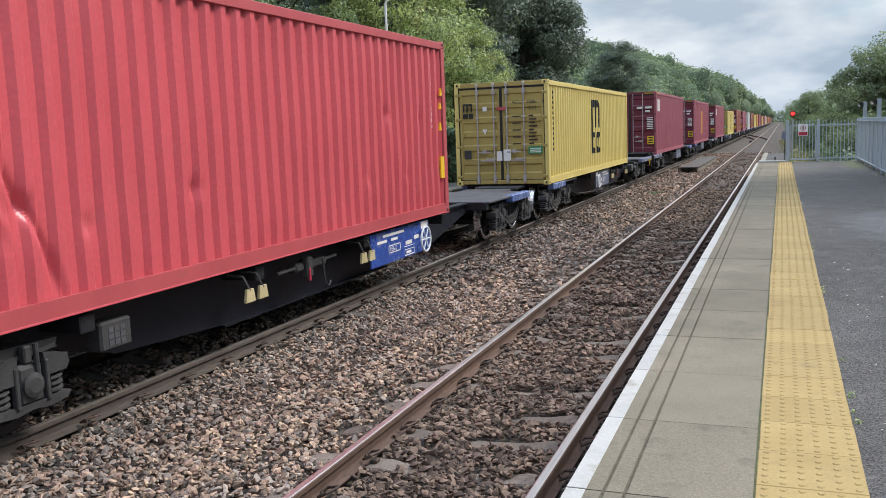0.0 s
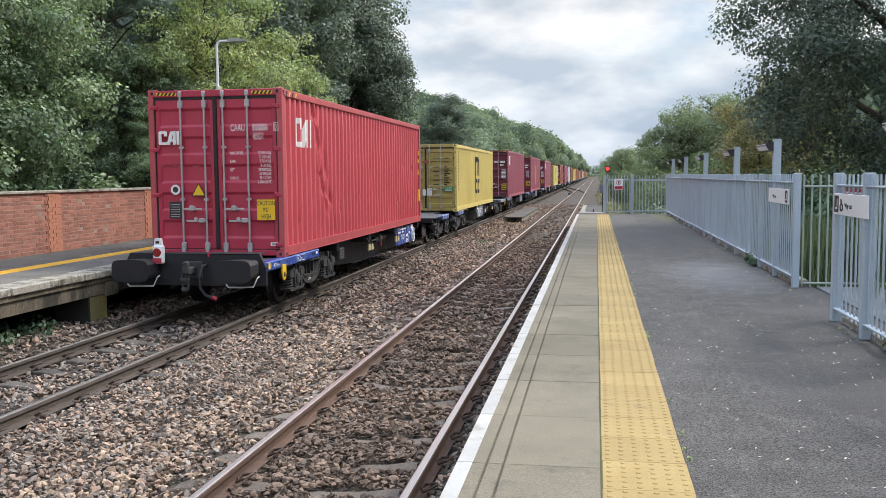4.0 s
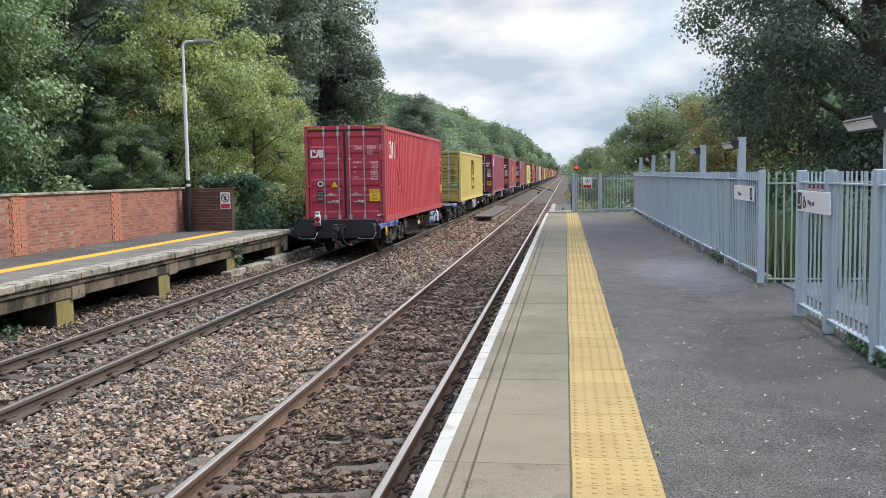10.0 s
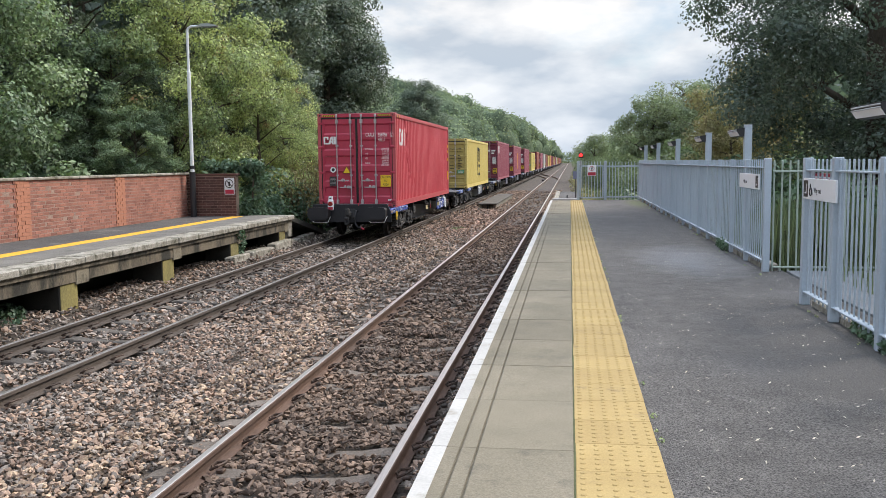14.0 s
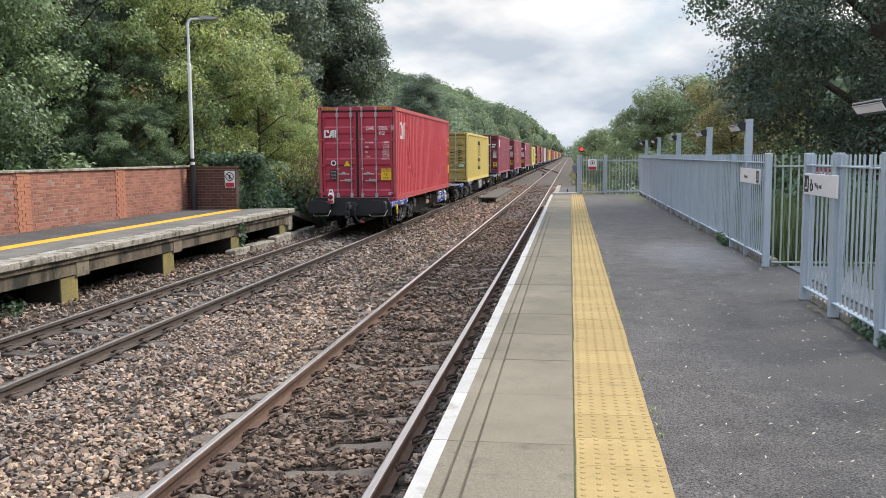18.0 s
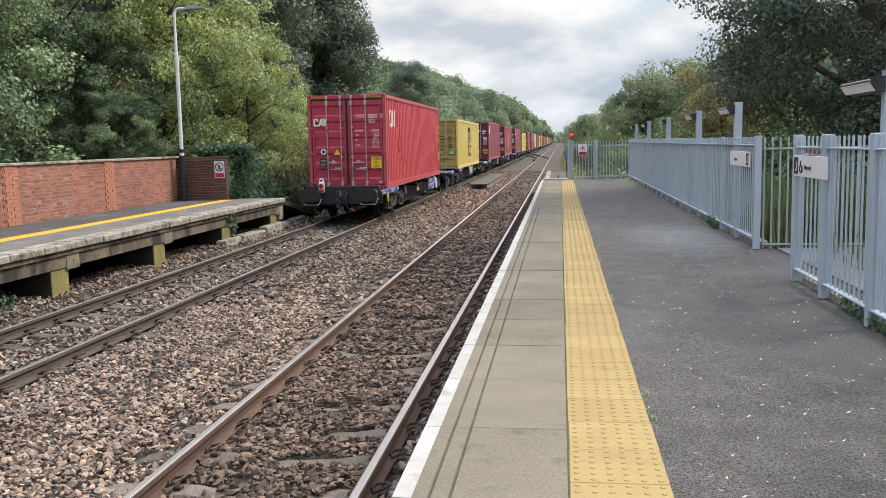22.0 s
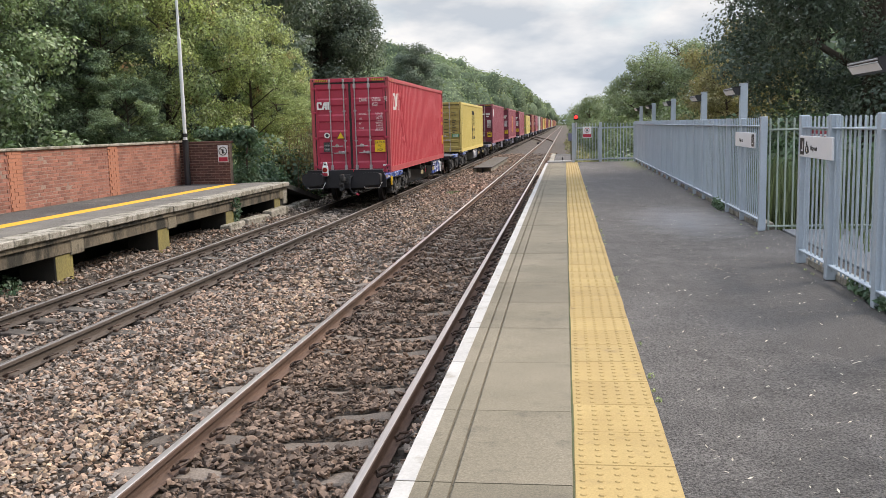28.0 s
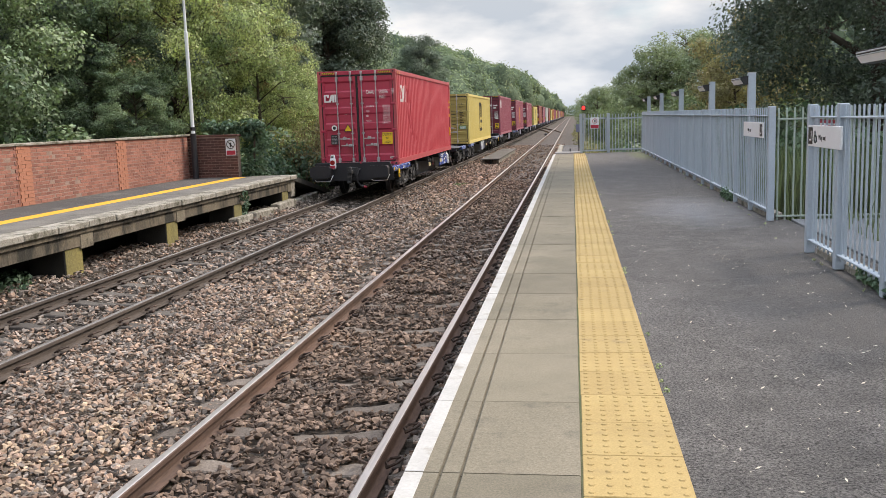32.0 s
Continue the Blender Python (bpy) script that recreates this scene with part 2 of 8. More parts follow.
# shade under the platform deck is put into this near-black concrete
M_PIER_DARK = mat("under_deck_shade_concrete", (0.035, 0.032, 0.026), (0.02, 0.02, 0.017), 2.0, 0.95, bump=0.3, bscale=30, fine=0.25)
M_BEAM = mat("weathered_concrete_beam", (0.185, 0.152, 0.108), (0.085, 0.072, 0.055), 2.0, 0.95, bump=0.4, bscale=30, fine=0.25, stain=(0.030, 0.028, 0.022), stain_at=0.46, stain_scale=2.2, stretch=(1, 1, 0.4))
M_BEAM_PALE = mat("stained_pale_concrete", (0.26, 0.225, 0.165), (0.15, 0.13, 0.095), 2.5, 0.95, bump=0.4, bscale=30, fine=0.3, stain=(0.06, 0.052, 0.04), stain_at=0.55, stain_scale=3.0)
M_PIER = mat("algae_pier_concrete", (0.27, 0.225, 0.075), (0.15, 0.135, 0.06), 2.0, 0.95, bump=0.4, bscale=30, fine=0.25, stretch=(1, 1, 0.35))
M_RAMP = mat("mossy_dark_ramp", (0.075, 0.072, 0.060), (0.045, 0.045, 0.036), 2.0, 0.95, bump=0.4, bscale=30, fine=0.3, stain=(0.15, 0.145, 0.125), stain_at=0.6)
M_YLINE = mat("yellow_line_paint", (0.72, 0.385, 0.03), (0.64, 0.335, 0.025), 4, 0.75, fine=0.1)
M_BRICK = mat("red_brick", (0.325, 0.138, 0.100), (0.255, 0.108, 0.080), 5.0, 0.92, bump=0.35, bscale=60, fine=0.2, vary=0.24, stain=(0.15, 0.085, 0.065), stain_at=0.66, stain_scale=2.5)
M_BRICK_NEW = mat("orange_brick", (0.46, 0.200, 0.125), (0.41, 0.172, 0.108), 5.0, 0.9, bump=0.25, bscale=60, fine=0.15, vary=0.10)
# coping of the end wall: its shade is put into this brick colour
M_BRICK_DARK = mat("shaded_red_brick", (0.15, 0.065, 0.05), (0.105, 0.05, 0.042), 5.0, 0.92, bump=0.35, bscale=60, fine=0.2, vary=0.25)
M_MORTAR = mat("mortar", (0.34, 0.235, 0.19), (0.25, 0.175, 0.14), 3.0, 0.95, bump=0.4, bscale=80, fine=0.2)
M_FENCE = mat("grey_painted_steel", (0.395, 0.458, 0.52), (0.34, 0.405, 0.465), 2.0, 0.48, fine=0.05, stain=(0.27, 0.29, 0.31), stain_at=0.66, stain_scale=3.0)
M_FENCE_GREEN = mat("green_grey_steel", (0.36, 0.42, 0.37), (0.29, 0.35, 0.30), 2.0, 0.55, fine=0.08)
M_GALV = mat("galvanised_steel", (0.52, 0.54, 0.55), (0.42, 0.44, 0.46), 3.0, 0.45, 0.5, fine=0.06)
M_BLACK = mat("black_paint", (0.014, 0.014, 0.017), (0.022, 0.022, 0.025), 3.0, 0.55, fine=0.1)
M_NAVY = mat("dark_blue_black_frame", (0.009, 0.010, 0.015), (0.014, 0.015, 0.019), 2.0, 0.5, fine=0.15, stain=(0.04, 0.034, 0.03), stain_at=0.6, stain_scale=2.0)
M_BUFFER = mat("rusty_black_buffer", (0.022, 0.02, 0.022), (0.014, 0.014, 0.017), 2.0, 0.6, fine=0.2, stain=(0.12, 0.075, 0.055), stain_at=0.5, stain_scale=2.5)
# shade below the containers is put into this near-black navy
M_UNDER = mat("shaded_underframe", (0.005, 0.007, 0.016), (0.008, 0.010, 0.018), 2.0, 0.5, fine=0.15)
M_BLUE_DULL = mat("dusty_blue_grey_paint", (0.12, 0.14, 0.25), (0.18, 0.19, 0.24), 1.2, 0.30, fine=0.15, stain=(0.22, 0.22, 0.22), stain_at=0.55, stain_scale=2.0)
M_BLUE = mat("wagon_blue_paint", (0.035, 0.085, 0.36), (0.03, 0.07, 0.29), 1.5, 0.27, fine=0.08, stain=(0.26, 0.28, 0.38), stain_at=0.60, stain_scale=2.5)
# sky reflection on the inner sills is put into this paler blue, with dust
M_BLUE_SILL = mat("scuffed_sky_sheen_sill_paint", (0.10, 0.155, 0.38), (0.16, 0.21, 0.40), 1.2, 0.27, fine=0.15, stain=(0.34, 0.37, 0.46), stain_at=0.55, stain_scale=2.0)
M_DECK = mat("worn_deck_plate", (0.085, 0.085, 0.095), (0.055, 0.055, 0.065), 1.5, 0.6, fine=0.15, stain=(0.10, 0.075, 0.06), stain_at=0.6)
M_CAST = mat("dusty_cast_steel", (0.048, 0.047, 0.047), (0.027, 0.027, 0.029), 4.0, 0.75, bump=0.2, bscale=50, fine=0.2)
# shadow of sill and container is put into this near-black wheel colour
M_WHEEL = mat("shaded_wheel_steel", (0.016, 0.014, 0.013), (0.026, 0.022, 0.020), 4.0, 0.7, 0.0, fine=0.15)
# outer tyres: same tread without sky reflection, its shade put into the colour
M_WHEEL_RIM = mat("shaded_wheel_rim", (0.06, 0.06, 0.065), (0.04, 0.04, 0.045), 4.0, 0.45, 0.6, fine=0.15)
M_TREAD = mat("polished_tread", (0.78, 0.78, 0.79), (0.68, 0.68, 0.69), 4.0, 0.24, 0.8)
M_GLASSY = mat("white_enamel", (0.78, 0.80, 0.82), (0.72, 0.74, 0.76), 3.0, 0.35, fine=0.03)
# red, yellow and maroon doors: side paint darkened, shade of the end face included
M_RED_SIDE = mat("sunlit_faded_red_paint", (0.610, 0.098, 0.118), (0.560, 0.088, 0.105), 0.8, 0.38, fine=0.06, fscale=25, bump=0.05, bscale=8, stain=(0.60, 0.132, 0.142), stain_at=0.63, stain_scale=1.5)
M_RED_DOOR = mat("shaded_red_door_paint", (0.455, 0.036, 0.072), (0.400, 0.031, 0.063), 1.0, 0.42, fine=0.06, fscale=25, stain=(0.24, 0.03, 0.035), stain_at=0.64, stain_scale=2.0)
M_RED_RAIL = mat("scuffed_red_frame_paint", (0.47, 0.085, 0.095), (0.41, 0.070, 0.080), 3.0, 0.48, fine=0.07, stain=(0.27, 0.085, 0.065), stain_at=0.64, stain_scale=4)
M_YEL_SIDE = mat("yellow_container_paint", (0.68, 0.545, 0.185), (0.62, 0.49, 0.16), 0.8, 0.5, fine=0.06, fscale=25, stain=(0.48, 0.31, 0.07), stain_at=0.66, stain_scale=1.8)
M_YEL_DOOR = mat("shaded_yellow_door_paint", (0.42, 0.325, 0.095), (0.36, 0.275, 0.085), 1.2, 0.5, fine=0.08, stain=(0.25, 0.15, 0.05), stain_at=0.6, stain_scale=2.2)
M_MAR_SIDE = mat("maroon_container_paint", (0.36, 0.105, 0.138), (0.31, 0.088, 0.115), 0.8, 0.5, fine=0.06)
M_MAR_DOOR = mat("shaded_maroon_door_paint", (0.17, 0.02, 0.042), (0.14, 0.017, 0.034), 1.2, 0.5, fine=0.08)
M_BRN_SIDE = mat("brown_container_paint", (0.33, 0.10, 0.07), (0.27, 0.08, 0.06), 0.8, 0.5, fine=0.06)
M_GRY_SIDE = mat("pale_grey_container_paint", (0.55, 0.53, 0.50), (0.48, 0.46, 0.43), 0.8, 0.5, fine=0.06)
M_ORG_SIDE = mat("orange_container_paint", (0.62, 0.28, 0.08), (0.55, 0.24, 0.07), 0.8, 0.5, fine=0.06)
M_ROD = mat("galvanised_rod", (0.50, 0.47, 0.47), (0.40, 0.37, 0.37), 5.0, 0.45, 0.4, fine=0.08)
M_GASKET = mat("gasket_and_hole_black", (0.016, 0.014, 0.014), None, 3.0, 0.6)
M_DECAL = mat("white_lettering", (0.80, 0.78, 0.76), (0.74, 0.72, 0.70), 3.0, 0.5, fine=0.03)
M_CHALK = mat("faint_chalk", (0.52, 0.34, 0.31), (0.36, 0.14, 0.12), 60.0, 0.8, fine=0.05)
M_DECAL_Y = mat("yellow_sticker", (0.80, 0.50, 0.02), (0.76, 0.47, 0.02), 3.0, 0.5, fine=0.03)
M_DECAL_K = mat("black_lettering", (0.018, 0.018, 0.018), None, 3.0, 0.5)
M_DECAL_G = mat("green_sticker", (0.03, 0.27, 0.10), None, 3.0, 0.5)
M_DECAL_R = mat("red_sticker", (0.48, 0.03, 0.06), None, 3.0, 0.5)
M_LENS_R = mat("red_lens", (0.30, 0.012, 0.012), None, 3.0, 0.15)
M_SIGNAL = mat("signal_red_light", (1.0, 0.035, 0.03), (1.0, 0.03, 0.025), 3.0, 0.4, emit=2.0, fine=0)
M_BARK = mat("tree_bark", (0.085, 0.068, 0.05), (0.055, 0.045, 0.034), 6.0, 0.95, bump=0.7, bscale=25, fine=0.3, stretch=(1, 1, 0.3))
M_TWIG = mat("dry_brown_twigs", (0.20, 0.135, 0.085), (0.13, 0.09, 0.06), 6.0, 0.9, fine=0.2)
M_LAMPSILVER = mat("silver_lamp_glass", (0.90, 0.88, 0.90), (0.84, 0.82, 0.84), 3.0, 0.40, 0.0, fine=0.04)
M_LAMPGLASS = mat("lamp_diffuser", (0.33, 0.34, 0.35), None, 3.0, 0.25)


def leaf_mat(name, c1, c2, turned=None, at=0.66, trans=0.34, island=0.4):
    return mat(name, c1, c2, 0.55, 0.56, fine=0.0, island=island, stain=turned, stain_at=at, stain_scale=0.9, trans=trans, world_space=False, spec=0.45)


M_LEAF_A = leaf_mat("sycamore_leaves", (0.130, 0.196, 0.134), (0.260, 0.335, 0.188), (0.38, 0.41, 0.19), 0.61, 0.28, 0.6)
M_LEAF_B = leaf_mat("cherry_leaves", (0.222, 0.290, 0.156), (0.425, 0.462, 0.215), (0.46, 0.21, 0.15), 0.605, 0.36, 0.6)
M_LEAF_C = leaf_mat("dark_lime_leaves", (0.098, 0.136, 0.116), (0.160, 0.200, 0.146), None, trans=0.26, island=0.45)
M_LEAF_D = leaf_mat("ivy_leaves", (0.080, 0.140, 0.092), (0.130, 0.200, 0.115), None, trans=0.26)
M_LEAF_E = leaf_mat("willow_leaves", (0.172, 0.222, 0.155), (0.232, 0.270, 0.162), (0.36, 0.32, 0.15), 0.62, 0.42)
M_LEAF_F = mat("hillside_leaves", (0.235, 0.285, 0.165), (0.125, 0.175, 0.118), 0.11, 0.62, fine=0.0, island=0.30, stain=(0.330, 0.325, 0.165), stain_at=0.58, stain_scale=0.14, trans=0.28, spec=0.10)
# shade of the tree gaps and backing woods is put into this dark leaf
M_LEAF_G = leaf_mat("shade_dark_sycamore_leaves", (0.092, 0.132, 0.122), (0.148, 0.188, 0.146), None, trans=0.36, island=0.4)
M_LEAF_H = leaf_mat("hazel_leaves", (0.205, 0.208, 0.118), (0.295, 0.245, 0.125), (0.42, 0.34, 0.14), 0.60, 0.38)
M_LEAF_K = leaf_mat("elder_leaves", (0.118, 0.165, 0.094), (0.185, 0.224, 0.118), (0.26, 0.25, 0.115), 0.64, 0.36)
# coarse mottling puts shadows between leaves into the crown colour
M_HILL = mat("hillside_crowns", (0.125, 0.160, 0.098), (0.068, 0.098, 0.066), 0.10, 0.95, bump=1.0, bscale=1.6, fine=0.4, fscale=2.2, spec=0.03, world_space=True)
M_LEAF_P = leaf_mat("pale_leaves", (0.36, 0.40, 0.30), (0.24, 0.30, 0.20), (0.62, 0.62, 0.58), 0.62, 0.25)
M_GRASS = leaf_mat("tall_grass", (0.085, 0.125, 0.068), (0.160, 0.190, 0.100), None)
M_DEAD = leaf_mat("fallen_leaves", (0.62, 0.59, 0.50), (0.42, 0.34, 0.24), None, trans=0.05)


def worn_patch(m, centre, radii, colour, amount):
    """A stain on a surface, round a place on the ground, with a frayed edge."""
    n, l = m.node_tree.nodes, m.node_tree.links
    geo, mp, ln, no, ad, mr, mx = [n.new("ShaderNode" + k) for k in ("NewGeometry", "Mapping", "VectorMath", "TexNoise", "Math", "MapRange", "MixRGB")]
    mp.inputs["Location"].default_value = tuple(-c / r for c, r in zip(centre, radii)) + (0.0,)
    mp.inputs["Scale"].default_value = tuple(1 / r for r in radii) + (0.0,)
    ln.operation = "LENGTH"
    no.inputs["Scale"].default_value, no.inputs["Detail"].default_value = 3.0, 5.0
    ad.operation = "ADD"
    mr.inputs["From Min"].default_value, mr.inputs["From Max"].default_value = 0.75, 1.7
    mr.inputs["To Min"].default_value, mr.inputs["To Max"].default_value = amount, 0.0
    b = n["Principled BSDF"]
    old = b.inputs["Base Color"].links[0].from_socket
    l.new(geo.outputs["Position"], mp.inputs["Vector"])
    l.new(mp.outputs[0], ln.inputs[0])
    l.new(geo.outputs["Position"], no.inputs["Vector"])
    l.new(ln.outputs["Value"], ad.inputs[0])
    l.new(no.outputs["Fac"], ad.inputs[1])
    l.new(ad.outputs[0], mr.inputs["Value"])
    l.new(mr.outputs[0], mx.inputs[0])
    l.new(old, mx.inputs[1])
    mx.inputs[2].default_value = (*colour, 1)
    l.new(mx.outputs[0], b.inputs["Base Color"])


worn_patch(M_ASPHALT, (3.75, 12.8), (0.75, 2.0), (0.23, 0.23, 0.235), 0.8)
worn_patch(M_ASPHALT, (4.25, 29.5), (0.4, 3.0), (0.11, 0.13, 0.05), 0.7)
worn_patch(M_ASPHALT, (3.2, 24.0), (1.0, 1.2), (0.085, 0.08, 0.078), 0.6)
worn_patch(M_ASPHALT, (3.9, 7.0), (0.9, 2.2), (0.095, 0.09, 0.087), 0.6)

# ---- mesh building ----
class Shape:
    """Collects vertices and faces, then becomes one mesh."""

    def __init__(self):
        self.v, self.f, self.smooth = [], [], False

    def add(self, verts, faces, m=None):
        k = len(self.v)
        self.v.extend([tuple(m @ Vector(p)) for p in verts] if m else verts)
        self.f.extend([tuple(i + k for i in q) for q in faces])
        return self

    def box(self, x0, x1, y0, y1, z0, z1, c=0.0, m=None):
        """A box; c chamfers its edges."""
        if c <= 0:
            vs = [(x, y, z) for x in (x0, x1) for y in (y0, y1) for z in (z0, z1)]
            fs = [(0, 1, 3, 2), (4, 6, 7, 5), (0, 4, 5, 1), (2, 3, 7, 6), (0, 2, 6, 4), (1, 5, 7, 3)]
            return self.add(vs, fs, m)
        vs, idx = [], {}
        for i, x in enumerate((x0, x1)):
            for j, y in enumerate((y0, y1)):
                for k, z in enumerate((z0, z1)):
                    sx, sy, sz = c * (1 - 2 * i), c * (1 - 2 * j), c * (1 - 2 * k)
                    for a, p in enumerate(((x, y + sy, z + sz), (x + sx, y, z + sz), (x + sx, y + sy, z))):
                        idx[i, j, k, a] = len(vs)
                        vs.append(p)
        g = lambda i, j, k, a: idx[i, j, k, a]
        fs = []
        for i in (0, 1):
            q = [g(i, 0, 0, 0), g(i, 0, 1, 0), g(i, 1, 1, 0), g(i, 1, 0, 0)]
            fs.append(tuple(q if i == 0 else q[::-1]))
            q = [g(0, i, 0, 1), g(1, i, 0, 1), g(1, i, 1, 1), g(0, i, 1, 1)]
            fs.append(tuple(q if i == 0 else q[::-1]))
            q = [g(0, 0, i, 2), g(0, 1, i, 2), g(1, 1, i, 2), g(1, 0, i, 2)]
            fs.append(tuple(q if i == 0 else q[::-1]))
        for i in (0, 1):
            for j in (0, 1):
                fs.append((g(i, j, 0, 0), g(i, j, 1, 0), g(i, j, 1, 1), g(i, j, 0, 1)) if i == j else (g(i, j, 0, 1), g(i, j, 1, 1), g(i, j, 1, 0), g(i, j, 0, 0)))
                fs.append((g(i, 0, j, 0), g(i, 1, j, 0), g(i, 1, j, 2), g(i, 0, j, 2)) if i != j else (g(i, 0, j, 2), g(i, 1, j, 2), g(i, 1, j, 0), g(i, 0, j, 0)))
                fs.append((g(0, i, j, 1), g(1, i, j, 1), g(1, i, j, 2), g(0, i, j, 2)) if i == j else (g(0, i, j, 2), g(1, i, j, 2), g(1, i, j, 1), g(0, i, j, 1)))
                for k in (0, 1):
                    fs.append((g(i, j, k, 0), g(i, j, k, 1), g(i, j, k, 2)) if (i + j + k) % 2 == 0 else (g(i, j, k, 2), g(i, j, k, 1), g(i, j, k, 0)))
        return self.add(vs, fs, m)

    def tube(self, pts, r, n=8, caps=True):
        """A round bar through points; r is one radius or one for each point."""
        pts = [Vector(p) for p in pts]
        rs = r if isinstance(r, (list, tuple)) else [r] * len(pts)
        base, prev = len(self.v), None
        for i, p in enumerate(pts):
            d = (pts[min(i + 1, len(pts) - 1)] - pts[max(i - 1, 0)]).normalized()
            u = prev - d * prev.dot(d) if prev else d.orthogonal()
            u.normalize()
            prev, w = u, d.cross(u)
            self.v.extend([tuple(p + (u * math.cos(2 * math.pi * k / n) + w * math.sin(2 * math.pi * k / n)) * rs[i]) for k in range(n)])
        for i in range(len(pts) - 1):
            a, b2 = base + i * n, base + (i + 1) * n
            self.f.extend([(a + k, a + (k + 1) % n, b2 + (k + 1) % n, b2 + k) for k in range(n)])
        if caps:
            self.f.append(tuple(base + k for k in range(n))[::-1])
            self.f.append(tuple(base + (len(pts) - 1) * n + k for k in range(n)))
        return self

    def prism(self, poly, a, b, axis="y", m=None):
        """A flat outline pushed from a to b along an axis. Outline in (x, z) for y, (y, z) for x, (x, y) for z."""
        put = {"y": lambda p, t: (p[0], t, p[1]), "x": lambda p, t: (t, p[0], p[1]), "z": lambda p, t: (p[0], p[1], t)}[axis]
        n = len(poly)
        vs = [put(p, a) for p in poly] + [put(p, b) for p in poly]
        fs = [(i, (i + 1) % n, n + (i + 1) % n, n + i) for i in range(n)] + [tuple(range(n))[::-1], tuple(range(n, 2 * n))]
        return self.add(vs, fs, m)

    def lathe(self, prof, n=24, m=None, axis="x", caps=True):
        """A turned form: profile of (along, radius)."""
        vs, fs = [], []
        for a, r in prof:
            for k in range(n):
                t = 2 * math.pi * k / n
                p = (a, r * math.cos(t), r * math.sin(t))
                vs.append(p if axis == "x" else ((p[1], p[0], p[2]) if axis == "y" else (p[1], p[2], p[0])))
        for i in range(len(prof) - 1):
            fs.extend([(i * n + k, i * n + (k + 1) % n, (i + 1) * n + (k + 1) % n, (i + 1) * n + k) for k in range(n)])
        if caps:
            fs.append(tuple(range(n))[::-1])
            fs.append(tuple((len(prof) - 1) * n + k for k in range(n)))
        return self.add(vs, fs, m)

    def mesh(self, name, material, fix=True):
        me = bpy.data.meshes.new(name)
        me.from_pydata(self.v, [], self.f)
        me.materials.append(material)
        if fix and len(self.f) < 60000:
            bm = bmesh.new()
            bm.from_mesh(me)
            bmesh.ops.recalc_face_normals(bm, faces=bm.faces)
            bm.to_mesh(me)
            bm.free()
        if self.smooth:
            me.polygons.foreach_set("use_smooth", [True] * len(me.polygons))
        me.update()
        return me


def part(name, shape, material, parent=None, label="", m=None, fix=True):
    """One mesh object, under a thing or a part if parent is given."""
    data = shape if isinstance(shape, bpy.types.Mesh) else shape.mesh(name, material, fix)
    ob = new(name, data)
    if parent:
        ob.parent = parent
    if m is not None:
        ob.matrix_basis = m
    return tagged(ob, label)


def thing(name, label, category, group="", m=None, kind=""):
    ob = new(name)
    ob.empty_display_size = 0.2
    if m is not None:
        ob.matrix_basis = m
    return tagged(ob, label, category, group, kind)


def solid(name, shape, material, label, category="", group="", kind="", m=None, fix=True):
    return tagged(part(name, shape, material, None, label, m, fix), "", category, group, kind)


def lettering(name, text, size, material, parent, m, align="LEFT", stretch=1.0, label=""):
    cu = bpy.data.curves.new(name, "FONT")
    cu.body, cu.size, cu.align_x, cu.extrude = text, size, align, 0.001
    cu.resolution_u = 3
    tmp = bpy.data.objects.new(name, cu)
    scene.collection.objects.link(tmp)
    me = bpy.data.meshes.new_from_object(tmp.evaluated_get(bpy.context.evaluated_depsgraph_get()))
    bpy.data.objects.remove(tmp)
    me.transform(Matrix.Diagonal((stretch, 1, 1, 1)))
    me.materials.clear()
    me.materials.append(material)
    return part(name, me, material, parent, label, m)


RNG = random.Random(7)

# ---- ground and tracks ----
TX = -4.323          # centre of the far track
PZ = 0.915           # right platform surface
LZ = 0.80            # left platform surface


def lerp(a, b, t):
    t = min(max(t, 0.0), 1.0)
    return a + (b - a) * t * t * (3 - 2 * t)


def land(x, y):
    z = -0.42
    if x < -7.6:
        z = lerp(-0.42, 0.35, (-7.6 - x) / 2.5) + lerp(0, 5.0, (-22 - x) / 60) * lerp(0.3, 1, (y - 40) / 120)
    if x > 2.6:
        inner = lerp(0.45, -0.1, (y - 34) / 14)
        z = lerp(-0.42, inner, (x - 2.6) / 2.2) + lerp(0, 1.5, (x - 14) / 40)
    return z + 0.05 * noise.noise(Vector((x * 0.7, y * 0.7, 0))) * (abs(x + 2) > 7)


def build_ground():
    xs = [-3000, -1200, -500, -220, -120, -80, -60, -45, -34, -26, -20, -16, -13, -11, -10, -9, -8.3, -7.6, -6.8, -5, -2, 0, 2, 2.6, 3.2, 3.8, 4.4, 5.0, 5.8, 7, 9, 12, 16, 22, 30, 45, 70, 120, 250, 600, 1300, 3000]
    ys = [-1500, -500, -200, -80, -40, -20, -10] + list(range(-5, 80, 3)) + [85, 95, 110, 130, 160, 200, 260, 340, 450, 600, 900, 1500, 3500]
    s = Shape()
    s.v = [(x, y, land(x, y)) for y in ys for x in xs]
    n = len(xs)
    s.f = [(j * n + i, j * n + i + 1, (j + 1) * n + i + 1, (j + 1) * n + i) for j in range(len(ys) - 1) for i in range(n - 1)]
    solid("ground", s, M_SOIL, "brown soil and rough grass beside the railway", "ground", kind="structure")


